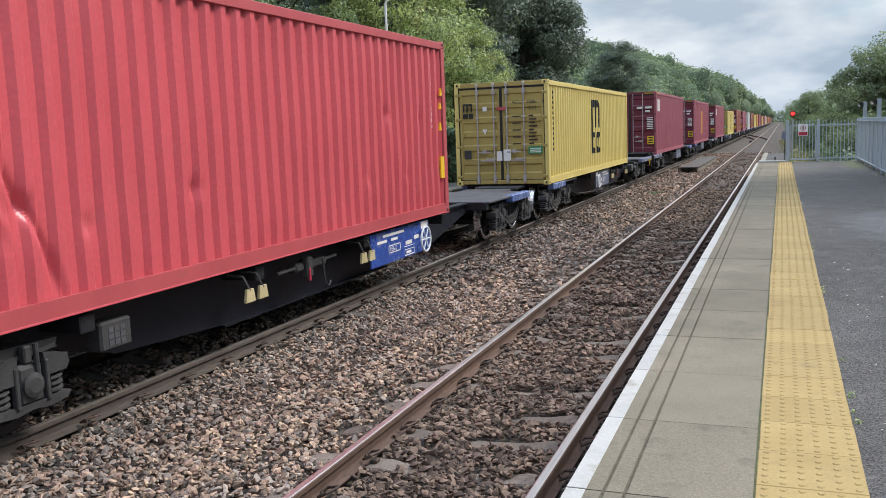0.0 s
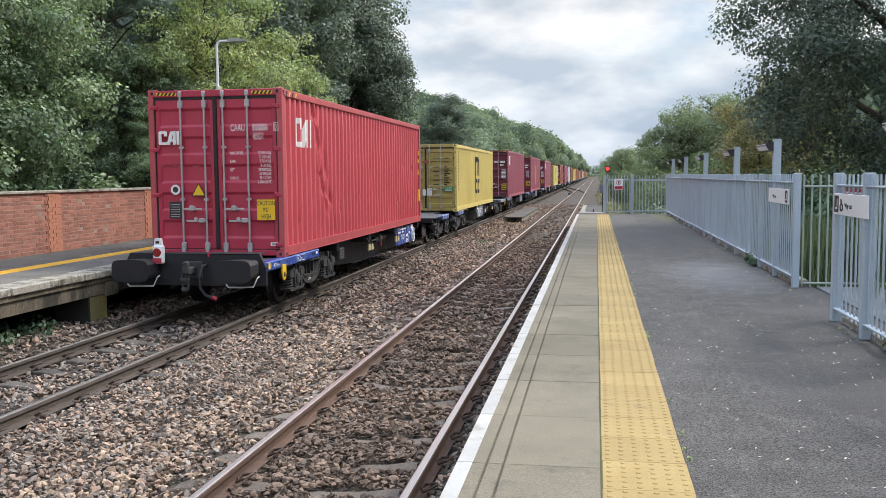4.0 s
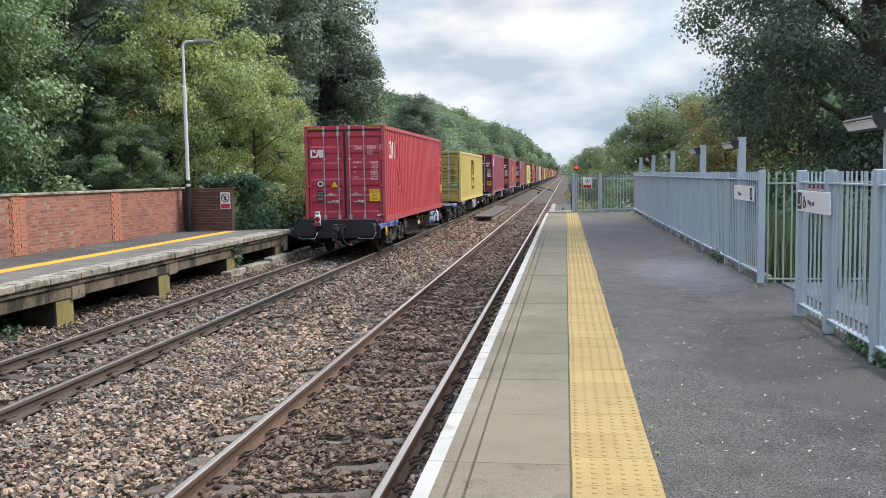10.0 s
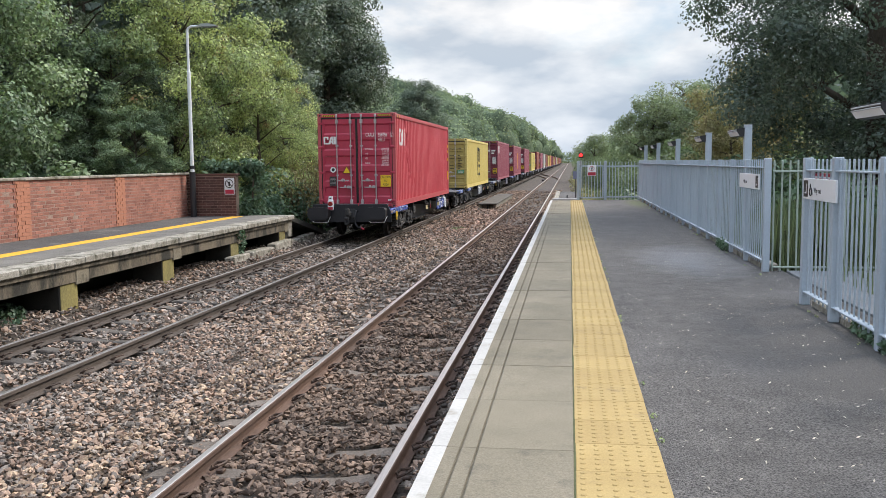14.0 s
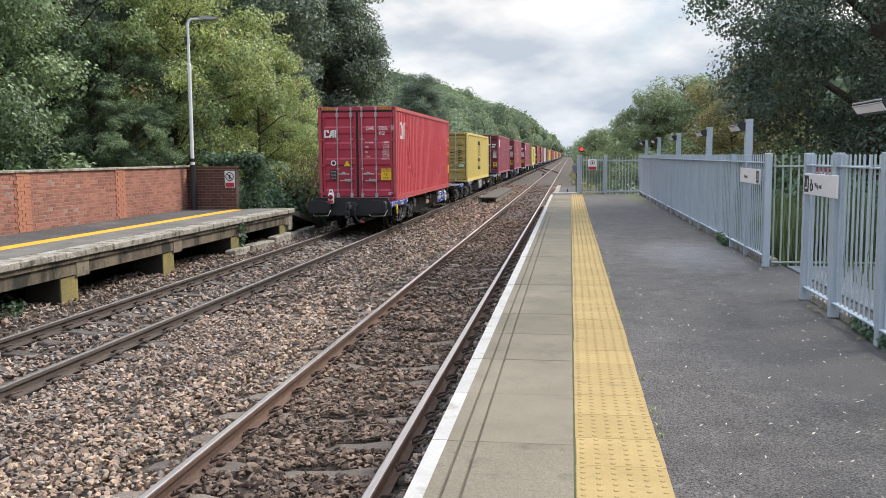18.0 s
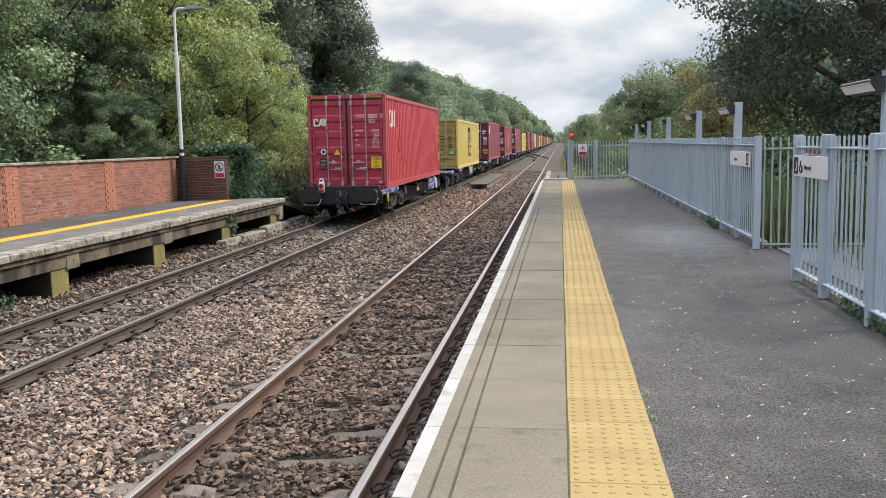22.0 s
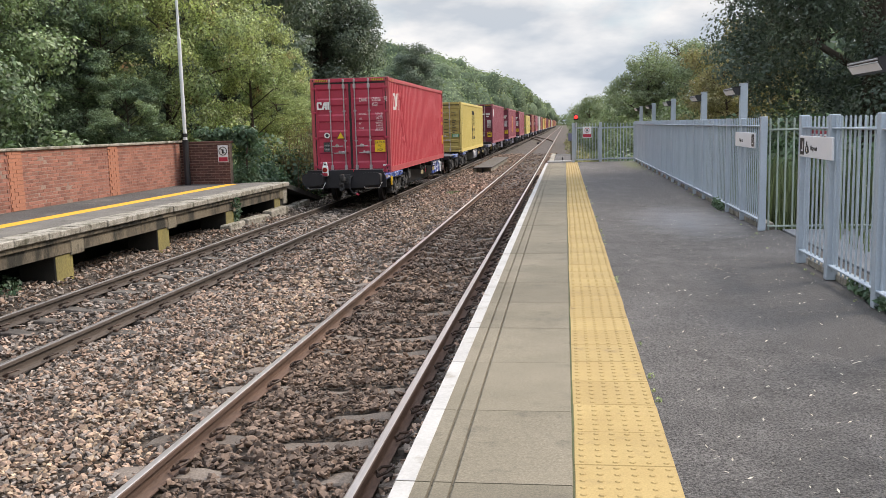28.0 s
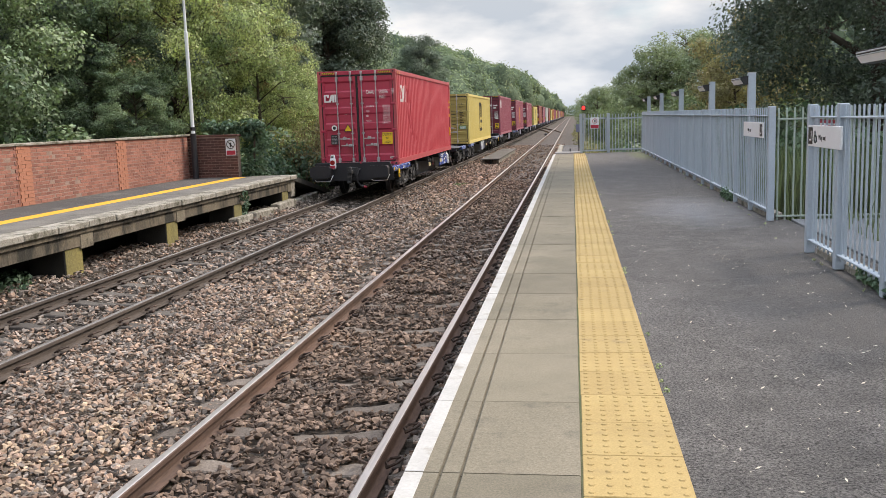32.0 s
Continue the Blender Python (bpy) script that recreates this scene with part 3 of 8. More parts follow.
def bed_z(x, y):
    """Height of the ballast: lower between the rails, heaped between the tracks, sloping off at the outer shoulder."""
    z = -0.165
    if abs(x) < 0.70:
        z = -0.188
    if abs(x - TX) < 0.70:
        z = -0.190
    if x < TX - 0.95:
        z += 0.135 * lerp(0, 1, (TX - 0.95 - x) / 0.55)
    if -1.30 < x < -0.80:
        z = -0.182
    if -2.9 < x < -1.4:
        z += 0.03
    return z + 0.035 * noise.noise(Vector((x * 1.3, y * 1.3, 3.0)))


def build_ballast():
    s = Shape()
    xs = np.linspace(TX - 2.6, 1.62, 44)
    ys = np.concatenate([np.arange(-6, 34, 0.3), np.arange(34, 120, 2.0), np.arange(120, 901, 20.0)])
    s.v = [(float(x), float(y), bed_z(x, y) - 0.048) for y in ys for x in xs]
    n = len(xs)
    s.f = [(j * n + i, j * n + i + 1, (j + 1) * n + i + 1, (j + 1) * n + i) for j in range(len(ys) - 1) for i in range(n - 1)]
    k = len(s.v)
    xs, ys = np.linspace(1.62, 4.0, 9), np.concatenate([np.arange(32.4, 120, 2.0), np.arange(120, 901, 20.0)])
    s.v += [(float(x), float(y), bed_z(1.6, y) - 0.10 * max(x - 2.6, 0)) for y in ys for x in xs]
    s.f += [(k + j * 9 + i, k + j * 9 + i + 1, k + (j + 1) * 9 + i + 1, k + (j + 1) * 9 + i) for j in range(len(ys) - 1) for i in range(8)]
    d = Shape()
    ys = np.concatenate([np.arange(33, 120, 2.0), np.arange(120, 901, 20.0)])
    d.v = [(x, float(y), -0.168) for y in ys for x in (-0.66, 0.66)]
    d.f = [(2 * j, 2 * j + 1, 2 * j + 3, 2 * j + 2) for j in range(len(ys) - 1)]
    solid("ballast_oiled", d, M_BALLAST_DARK, "dark oily ballast between the distant rails", "ballast", kind="structure", fix=False)
    solid("ballast", s, M_BALLAST, "grey-brown crushed stone track ballast", "ballast", kind="structure", fix=False)


RAIL_PROFILE = [(-0.070, -0.159), (0.070, -0.159), (0.070, -0.149), (0.016, -0.131), (0.010, -0.118), (0.010, -0.052), (0.036, -0.040), (0.036, -0.008),
                (0.030, -0.002), (-0.030, -0.002), (-0.036, -0.008), (-0.036, -0.040), (-0.010, -0.052), (-0.010, -0.118), (-0.016, -0.131), (-0.070, -0.149)]


def build_rails():
    for c, top, word in ((0.0, M_RAILTOP, "shiny running surface"), (TX, M_RAILDULL, "dull running surface")):
        for side in (-1, 1):
            x = c + side * 0.7525
            rail = thing("rail", "rusty steel flat-bottomed rail with a " + word, "rail", "running rails", pose(x, 0, 0))
            part("rail_web", Shape().prism(RAIL_PROFILE, -8, 700), M_RUST if c == 0.0 else M_RUST_DARK, rail)
            part("rail_head", Shape().prism([(-0.031, -0.003), (0.031, -0.003), (0.022, 0.001), (-0.022, 0.001)], -8, 700), top, rail, "worn bright rail head")


def build_sleepers():
    body = Shape()
    cuts = [(-1.25, 0.10, -0.205), (-1.16, 0.115, -0.178), (-0.95, 0.118, -0.168), (-0.53, 0.112, -0.168), (-0.34, 0.095, -0.196), (0.0, 0.090, -0.214)]
    cuts += [(-x, w, z) for x, w, z in cuts[-2::-1]]
    body.v = [q for x, w, z in cuts for q in ((x, -w - 0.025, -0.36), (x, w + 0.025, -0.36), (x, w, z - 0.012), (x, w - 0.012, z), (x, -w + 0.012, z), (x, -w, z - 0.012))]
    body.f = [(6 * k + a, 6 * k + (a + 1) % 6, 6 * k + 6 + (a + 1) % 6, 6 * k + 6 + a) for k in range(len(cuts) - 1) for a in range(6)] + [tuple(range(6))[::-1], tuple(6 * len(cuts) - 6 + a for a in range(6))]
    body = body.mesh("concrete_sleeper", M_SLEEPER)
    pad = Shape().box(-0.085, 0.085, -0.09, 0.09, -0.170, -0.152, 0.006).mesh("rail_pad", M_CLIP)
    clip = Shape()
    clip.tube([(0.0, -0.08, -0.12), (0.07, -0.085, -0.085), (0.105, -0.02, -0.075), (0.095, 0.045, -0.085), (0.0, 0.07, -0.11), (-0.025, 0.03, -0.125), (0.0, -0.02, -0.132)], 0.0115, 6)
    clip.box(0.03, 0.09, -0.035, 0.035, -0.168, -0.135, 0.008)
    clip = clip.mesh("rail_clip", M_CLIP)
    pale = body.copy()
    pale.materials[0] = M_SLEEPER_PALE
    for c, first in ((0.0, 0.28), (TX, 0.45)):
        for i in range(-4, 62):
            y = first - 1.42 + i * 0.71
            sink = RNG.uniform(-0.026, -0.010) if i >= 0 else -0.018
            twist = RNG.uniform(-0.5, 0.5) if i >= 0 else 0.2
            s = thing("sleeper", "weathered concrete railway sleeper bedded in ballast", "sleeper", "track sleepers", pose(c, y, sink + (0.014 if c == 0.0 else 0.026), 0, 0, twist))
            part("sleeper_block", pale if c == 0.0 else body, None, s)
            for side in (-1, 1):
                part("rail_pad", pad, None, s, m=pose(side * 0.7525, 0, 0))
                for k in (-1, 1):
                    part("rail_clip", clip, None, s, m=pose(side * 0.7525 + k * 0.05, 0, 0, 0, 0, 0 if k > 0 else 180))
    far = Shape()
    for c in (TX,):
        for i in range(400):
            y = 43.3 + i * 0.71
            far.box(c - 1.25, c + 1.25, y - 0.12, y + 0.12, -0.30, -0.186)
    solid("far_sleepers", far, M_SLEEPER, "distant concrete sleepers under the far track", "sleepers", kind="stuff", fix=False)


def build_crossover():
    """The turnout ahead, joining both tracks, and the walkway between them."""
    cross = thing("track_crossover", "dark rusty crossover rails joining the two tracks", "crossover")
    for off in (-0.7525, 0.7525):
        pts = []
        for i in range(13):
            t = i / 12
            pts.append((lerp(0, TX, t) + off, 112 + 70 * t, -0.03))
        s = Shape()
        s.v = [(x + dx, y, z) for x, y, _ in pts for dx, z in ((-0.045, -0.15), (0.045, -0.15), (0.045, 0.0), (-0.045, 0.0))]
        s.f = [(4 * k + a, 4 * k + (a + 1) % 4, 4 * k + 4 + (a + 1) % 4, 4 * k + 4 + a) for k in range(12) for a in range(4)] + [(3, 2, 1, 0), (48, 49, 50, 51)]
        part("crossing_rail", s, M_RUST, cross)
    part("point_motor", Shape().box(-1.25, -0.95, 110, 111.2, -0.16, 0.06, 0.03), M_CAST, cross)
    bridge = thing("trough_bridge", "low grey concrete slab bridging a cable trough between tracks", "cover slab")
    part("slab_top", Shape().box(-2.58, -1.60, 46.2, 60.0, 0.08, 0.15, 0.02), M_SLEEPER, bridge)
    for x in (-2.48, -2.09, -1.70):
        part("support", Shape().box(x - 0.05, x + 0.05, 46.4, 46.7, -0.25, 0.08, 0.01), M_COPING if x != -2.09 else M_BLACK, bridge)
    part("support_wall", Shape().box(-2.50, -1.68, 46.9, 59.8, -0.25, 0.08), M_COPING, bridge)


def build_right_platform():
    plat = thing("platform_near", "station platform with paved edge and asphalt surface", "platform", kind="structure")
    part("platform_wall", Shape().box(1.60, 1.95, -8, 32.0, -0.6, PZ - 0.09), M_BEAM, plat, "dark stained platform face")
    part("platform_fill", Shape().box(1.95, 4.7, -8, 32.0, -0.6, PZ - 0.06), M_BEAM, plat)
    part("platform_fill", Shape().box(4.7, 9.5, -8, 11.36, -0.6, PZ - 0.06), M_BEAM, plat)
    path = thing("path", "pale concrete path behind the platform railing", "path", kind="structure")
    part("path_slab", Shape().box(4.72, 9.5, -8, 11.36, PZ - 0.05, PZ + 0.012, 0.004), M_PATH, path)
    s = Shape()
    xs, ys = np.linspace(2.531, 4.70, 22), np.linspace(-8, 31.98, 70)
    s.v = [(float(x), float(y), PZ - 0.004 + 0.005 * noise.noise(Vector((x * 0.8, y * 0.8, 1)))) for y in ys for x in xs]
    s.f = [(j * 22 + i, j * 22 + i + 1, (j + 1) * 22 + i + 1, (j + 1) * 22 + i) for j in range(69) for i in range(21)]
    part("asphalt_surface", s, M_ASPHALT, plat, "dark grey asphalt with pale worn patches", fix=False)
    # edge slabs, grooved twice near the track side
    z0, z1, g = PZ - 0.085, PZ, 0.014
    prof = [(1.447, z0), (2.128, z0), (2.128, z1 - 0.004), (2.124, z1), (1.678, z1), (1.676, z1 - g), (1.666, z1 - g), (1.664, z1),
            (1.597, z1), (1.595, z1 - g), (1.585, z1 - g), (1.583, z1), (1.452, z1), (1.447, z1 - 0.005)]
    slab = Shape().prism(prof, 0.003, 0.885).mesh("edge_slab", M_SLAB)
    line = Shape().box(1.4455, 1.522, 0.004, 0.884, z1 - 0.06, z1 + 0.0025, 0.002).mesh("white_edge_line", M_WHITE)
    for i in range(-13, 32):
        y = 4.205 + i * 0.888
        if y > 31.5:
            break
        m = pose(0, y, RNG.uniform(-0.002, 0.002))
        part("edge_slab", slab, None, plat, m=m)
        part("white_edge_line", line, None, plat, m=m)
    # tactile tiles with staggered blisters
    t = Shape().box(0.002, 0.398, 0.002, 0.398, PZ - 0.06, PZ, 0.003)
    for a in range(6):
        for b in range(6):
            cx, cy = 0.033 + a * 0.0667, 0.033 + b * 0.0667
            vs = [(cx + r * math.cos(k * math.pi / 3), cy + r * math.sin(k * math.pi / 3), PZ + h) for r, h in ((0.0165, -0.001), (0.010, 0.0042)) for k in range(6)]
            t.add(vs, [(k, (k + 1) % 6, 6 + (k + 1) % 6, 6 + k) for k in range(6)] + [(6, 7, 8, 9, 10, 11)])
    tile = t.mesh("tactile_tile", M_TACTILE)
    for i in range(-14, 72):
        y = 3.13 + i * 0.4
        if y > 31.55:
            break
        part("tactile_tile", tile, None, plat, m=pose(2.134 + RNG.uniform(-0.002, 0.002), y, RNG.uniform(-0.001, 0.002), RNG.uniform(-0.12, 0.12), RNG.uniform(-0.12, 0.12), 0))
    part("kerb_joint", Shape().box(2.1285, 2.1375, -2.5, 31.6, PZ - 0.05, PZ - 0.002), M_SOIL, plat, "mossy joint")
    part("end_face", Shape().box(1.50, 4.6, 32.0, 32.12, -0.6, PZ - 0.03), M_BEAM, plat)
    ramp = thing("platform_ramp", "grey concrete ramp sloping down from the platform end", "ramp")
    part("ramp_slope", Shape().prism([(32.13, -0.4), (44, -0.4), (44, 0.05), (33.6, 0.62), (32.13, 0.66)], 1.62, 2.3, "x"), M_SLEEPER, ramp)
    part("ramp_kerb", Shape().prism([(33.2, 0.55), (44, 0.04), (44, 0.14), (33.2, 0.78)], 1.50, 1.62, "x"), M_COPING, ramp)
    part("end_board", Shape().box(1.48, 2.42, 32.2, 32.38, 0.62, 0.965, 0.03), M_WHITE, ramp, "white painted board")
    part("walkway_top", Shape().box(1.70, 2.40, 32.7, 41.5, 0.60, 0.885, 0.012), M_ASPHALT_L, ramp, "dark walkway past the platform end")
    part("walkway_kerb", Shape().box(1.52, 1.695, 32.9, 41.5, 0.50, 0.915, 0.015), M_COPING, ramp, "pale concrete edge")
    part("step_post", Shape().tube([(2.02, 32.62, 0.6), (2.02, 32.62, 1.06)], 0.022), M_BLACK, ramp)


def build_left_platform():
    plat = thing("platform_far", "old concrete station platform raised on piers", "platform", kind="structure")
    ex, y0, y1 = -5.79, -6.0, 25.2
    s = Shape()
    xs, ys = np.linspace(-9.0, ex - 0.44, 12), np.linspace(y0, y1, 50)
    s.v = [(float(x), float(y), LZ - 0.004) for y in ys for x in xs]
    s.f = [(j * 12 + i, j * 12 + i + 1, (j + 1) * 12 + i + 1, (j + 1) * 12 + i) for j in range(49) for i in range(11)]
    part("asphalt_surface", s, M_ASPHALT_L, plat, "worn grey asphalt", fix=False)
    part("edge_paving", Shape().box(-7.09, ex - 0.44, y0, y1 - 0.02, LZ - 0.03, LZ + 0.002), M_EDGE_L, plat, "mottled grey concrete paving")
    part("deck", Shape().box(-8.6, ex - 0.08, y0, y1, LZ - 0.16, LZ - 0.03), M_BEAM, plat)
    y = y0
    while y < y1 - 0.2:
        ln = min(0.9, y1 - y)
        s = Shape().box(ex - 0.45, ex + RNG.uniform(-0.012, 0.012), y + 0.004, y + ln - 0.004, LZ - 0.115, LZ + RNG.uniform(-0.004, 0.006), 0.015)
        part("coping_slab", s, M_COPING, plat)
        y += ln
    part("yellow_line", Shape().box(-7.45, -7.10, y0, 24.6, LZ - 0.02, LZ + 0.003), M_YLINE, plat, "yellow painted line")
    part("edge_beam", Shape().prism([(ex - 0.09, 0.40), (ex - 0.28, 0.40), (ex - 0.28, LZ - 0.12), (ex - 0.09, LZ - 0.12)], y0, y1 - 0.05), M_BEAM, plat, "stained concrete edge beam")
    part("drip_ledge", Shape().box(ex - 0.12, ex - 0.05, y0, y1 - 0.05, LZ - 0.19, LZ - 0.118), M_BEAM, plat)
    for k in range(-5, 4):
        yc = 13.45 + k * 3.65
        part("pier", Shape().box(ex - 0.75, ex - 0.12, yc - 0.27, yc + 0.27, -0.5, 0.398, 0.015), M_PIER_DARK, plat, "concrete pier darkened for the shade under the deck")
        part("pier_face", Shape().box(ex - 0.125, ex - 0.112, yc - 0.25, yc + 0.25, -0.5, 0.385, 0.004), M_PIER, plat, "face streaked with yellow-green algae")
        part("bracket", Shape().box(ex - 0.26, ex - 0.075, yc + 0.17, yc + 0.57, 0.35, LZ - 0.118, 0.012), M_BEAM_PALE, plat, "stained concrete bracket")
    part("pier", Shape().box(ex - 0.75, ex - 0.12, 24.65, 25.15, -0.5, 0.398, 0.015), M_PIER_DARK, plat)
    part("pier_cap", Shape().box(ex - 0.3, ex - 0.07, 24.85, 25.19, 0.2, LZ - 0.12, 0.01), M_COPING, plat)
    # added dark backing for the shaded void under the deck
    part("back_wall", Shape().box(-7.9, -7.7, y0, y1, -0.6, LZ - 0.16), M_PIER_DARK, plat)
    y = 20.2
    for ln, dx, dz in ((1.15, 0.0, 0.0), (1.3, 0.05, 0.02), (0.7, -0.03, -0.03), (1.4, 0.02, 0.03), (1.3, -0.04, 0.0), (1.2, 0.03, 0.02)):
        part("low_kerb", Shape().box(-0.13, 0.13, 0.0, ln - 0.03, -0.3, 0.10 + dz, 0.025), M_COPING, plat, "broken concrete kerb block", pose(-5.82 + dx - 0.02 * (y - 20), y, 0.0, RNG.uniform(-1.5, 1.5), RNG.uniform(-3, 3), RNG.uniform(-2, 2)))
        y += ln
    part("end_ramp", Shape().prism([(25.22, LZ - 0.17), (29.4, -0.16), (29.4, -0.02), (25.22, LZ - 0.03)], -7.9, ex - 0.08, "x"), M_RAMP, plat, "dark sloping end ramp")
    # black fill stands for the shade beneath the ramp slab
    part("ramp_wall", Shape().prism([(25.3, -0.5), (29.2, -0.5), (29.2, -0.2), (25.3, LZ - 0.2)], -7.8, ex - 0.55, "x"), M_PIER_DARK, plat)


build_ground()
build_ballast()
build_rails()
build_sleepers()
build_crossover()
build_right_platform()
build_left_platform()

# ---- the freight train ----
TRAIN = []           # every thing that rides with the train, with its offset from the last container's doors
WHEELS = []          # the turning wheelsets
CW, CL = 1.219, 12.192


def FOLD(d):
    """One fold of container sheet: share of the pitch and depth."""
    return ((0.0, 0.0), (0.30, 0.0), (0.50, d), (0.79, d), (1.0, 0.0))


FOLDS = round((CL - 0.34) / 0.277)
FOLD_P = (CL - 0.34) / FOLDS


def sheet_depth(y):
    """How far the side sheet lies behind its outer folds at y along the container."""
    a = ((y - 0.17) / FOLD_P) % 1.0
    prof = FOLD(0.047)
    for (p, d), (q, e) in zip(prof[:-1], prof[1:]):
        if a <= q:
            return d + (e - d) * (a - p) / (q - p)
    return 0.0


def painted(c, name, poly, material, label="", dent=None):
    """A mark painted on the folded side: an outline in (y, z), cut at every bend so that it follows the sheet."""
    cuts = sorted(0.17 + (i + a) * FOLD_P for i in range(FOLDS) for a, _ in FOLD(0)[:-1])
    pieces = poly if isinstance(poly[0], list) else [poly]
    lo, hi = min(p[0] for q in pieces for p in q), max(p[0] for q in pieces for p in q)
    step = [lo] + [k for k in cuts if lo + 1e-4 < k < hi - 1e-4] + [hi]
    if dent:
        step = [a + (b - a) * i / 4 for a, b in zip(step[:-1], step[1:]) for i in range(4)] + [hi]
    s = Shape()
    for a, b, ring in [(a, b, q) for a, b in zip(step[:-1], step[1:]) for q in pieces]:
        for lim, sg in ((a, 1), (b, -1)):
            out = []
            for p, q in zip(ring, ring[1:] + ring[:1]):
                ip, iq = sg * (p[0] - lim) >= -1e-7, sg * (q[0] - lim) >= -1e-7
                if ip:
                    out.append(p)
                if ip != iq:
                    t = (lim - p[0]) / (q[0] - p[0])
                    out.append((lim, p[1] + (q[1] - p[1]) * t))
            ring = out
            if len(ring) < 3:
                break
        if len(ring) < 3:
            continue
        e = (b - a) * 1e-3
        vs = []
        for y, z in ring:
            yy = min(max(y, a + e), b - e)
            vs.append((CW - 0.022 - sheet_depth(yy) - (dent(y - 0.17, z - 0.175) if dent else 0.0) + 0.004, y, z))
        s.add(vs, [tuple(range(len(vs)))])
    me = s.mesh(name, material, False)
    bm = bmesh.new()
    bm.from_mesh(me)
    bmesh.ops.remove_doubles(bm, verts=bm.verts, dist=0.0004)
    bm.to_mesh(me)
    bm.free()
    return part(name, me, None, c, label)


def corrugated(length, height, depth, pitch, dent=None, rows=1):
    """A steel sheet with upright folds, in (y, z), facing +x; its outer folds lie at x = 0."""
    n = round(length / pitch)
    p = length / n
    ys, xs = [], []
    for i in range(n):
        prof = FOLD(depth)
        for (a, d), (a2, d2) in zip(prof[:-1], prof[1:]):
            m = 6 if dent and 0.6 < i * p < 3.8 else 1
            for q in range(m):
                ys.append((i + a + (a2 - a) * q / m) * p)
                xs.append(-(d + (d2 - d) * q / m))
    ys.append(length)
    xs.append(0.0)
    s = Shape()
    for k in range(rows + 1):
        z = height * k / rows
        for y, x in zip(ys, xs):
            s.v.append((x - (dent(y, z) if dent else 0.0), y, z))
    m = len(ys)
    s.f = [(k * m + i, k * m + i + 1, (k + 1) * m + i + 1, (k + 1) * m + i) for k in range(rows) for i in range(m - 1)]
    return s


def h_in(z):
    """How far a height on the side lies from the top or bottom rail."""
    return min(z, 2.59 - z)


def red_dent(y, z):
    """The long crease beaten into the side near the doors, and a few small knocks along the bottom."""
    yc = 1.62 + 0.40 * (2.5 - z) + 0.05 * math.sin(z * 4.2)
    on = lerp(0, 1, (z - 0.35) / 0.5)
    u = y - yc
    d = 0.045 * math.exp(-(u / 0.06) ** 2) * on - 0.022 * math.exp(-((u - 0.13) / 0.06) ** 2) * on
    d += 0.035 * math.exp(-((u - 0.42) / 0.05) ** 2) * lerp(0, 1, (1.9 - z) / 0.6) + 0.02 * math.exp(-((u - 0.24) / 0.2) ** 2) * on
    d += 0.016 * noise.noise(Vector((y * 7, z * 3, 2))) * math.exp(-((u - 0.15) / 0.35) ** 2) * on
    d += 0.04 * math.exp(-((y - 2.05) / 0.12) ** 2 - ((z - 1.25) / 0.05) ** 2)
    for a, b in ((2.75, 0.75), (3.4, 0.55), (4.9, 0.75), (8.9, 0.62), (9.6, 1.5), (10.3, 0.6), (10.9, 1.45), (0.75, 0.4)):
        d += 0.03 * math.exp(-((y - a) / 0.09) ** 2 - ((z - b) / 0.10) ** 2)
    d += 0.018 * noise.noise(Vector((y * 0.9, z * 0.7, 5.0))) * lerp(0, 1, (h_in(z)) / 0.4) + 0.007 * noise.noise(Vector((y * 3.3, z * 1.6, 8.0))) * lerp(0, 1, (1.7 - z) / 0.9) * lerp(0, 1, z / 0.3)
    return d


def door_panel(w, h, waves):
    """A container door in (x, z) facing -y: flat rim, with shallow recessed bands."""
    s = Shape()
    zs = [(0.0, 0.0), (0.10, 0.0)]
    band = (h - 0.2) / waves
    for i in range(waves):
        z = 0.10 + i * band
        zs += [(z + band * 0.16, 0.0), (z + band * 0.26, 0.032), (z + band * 0.74, 0.032), (z + band * 0.84, 0.0)]
    zs += [(h, 0.0)]
    xs = [(0.0, 0), (0.07, 0), (0.095, 1), (w - 0.095, 1), (w - 0.07, 0), (w, 0)]
    s.v = [(x, d * k, z) for z, d in zs for x, k in xs]
    n = len(xs)
    s.f = [(j * n + i, j * n + i + 1, (j + 1) * n + i + 1, (j + 1) * n + i) for j in range(len(zs) - 1) for i in range(n - 1)]
    # returned edge
    b = len(s.v)
    s.v += [(0, 0.05, 0), (w, 0.05, 0), (w, 0.05, h), (0, 0.05, h)]
    last = (len(zs) - 1) * n
    s.f += [(0, b, b + 1, n - 1), (n - 1, b + 1, b + 2, last + n - 1), (last + n - 1, b + 2, b + 3, last), (last, b + 3, b, 0)]
    return s


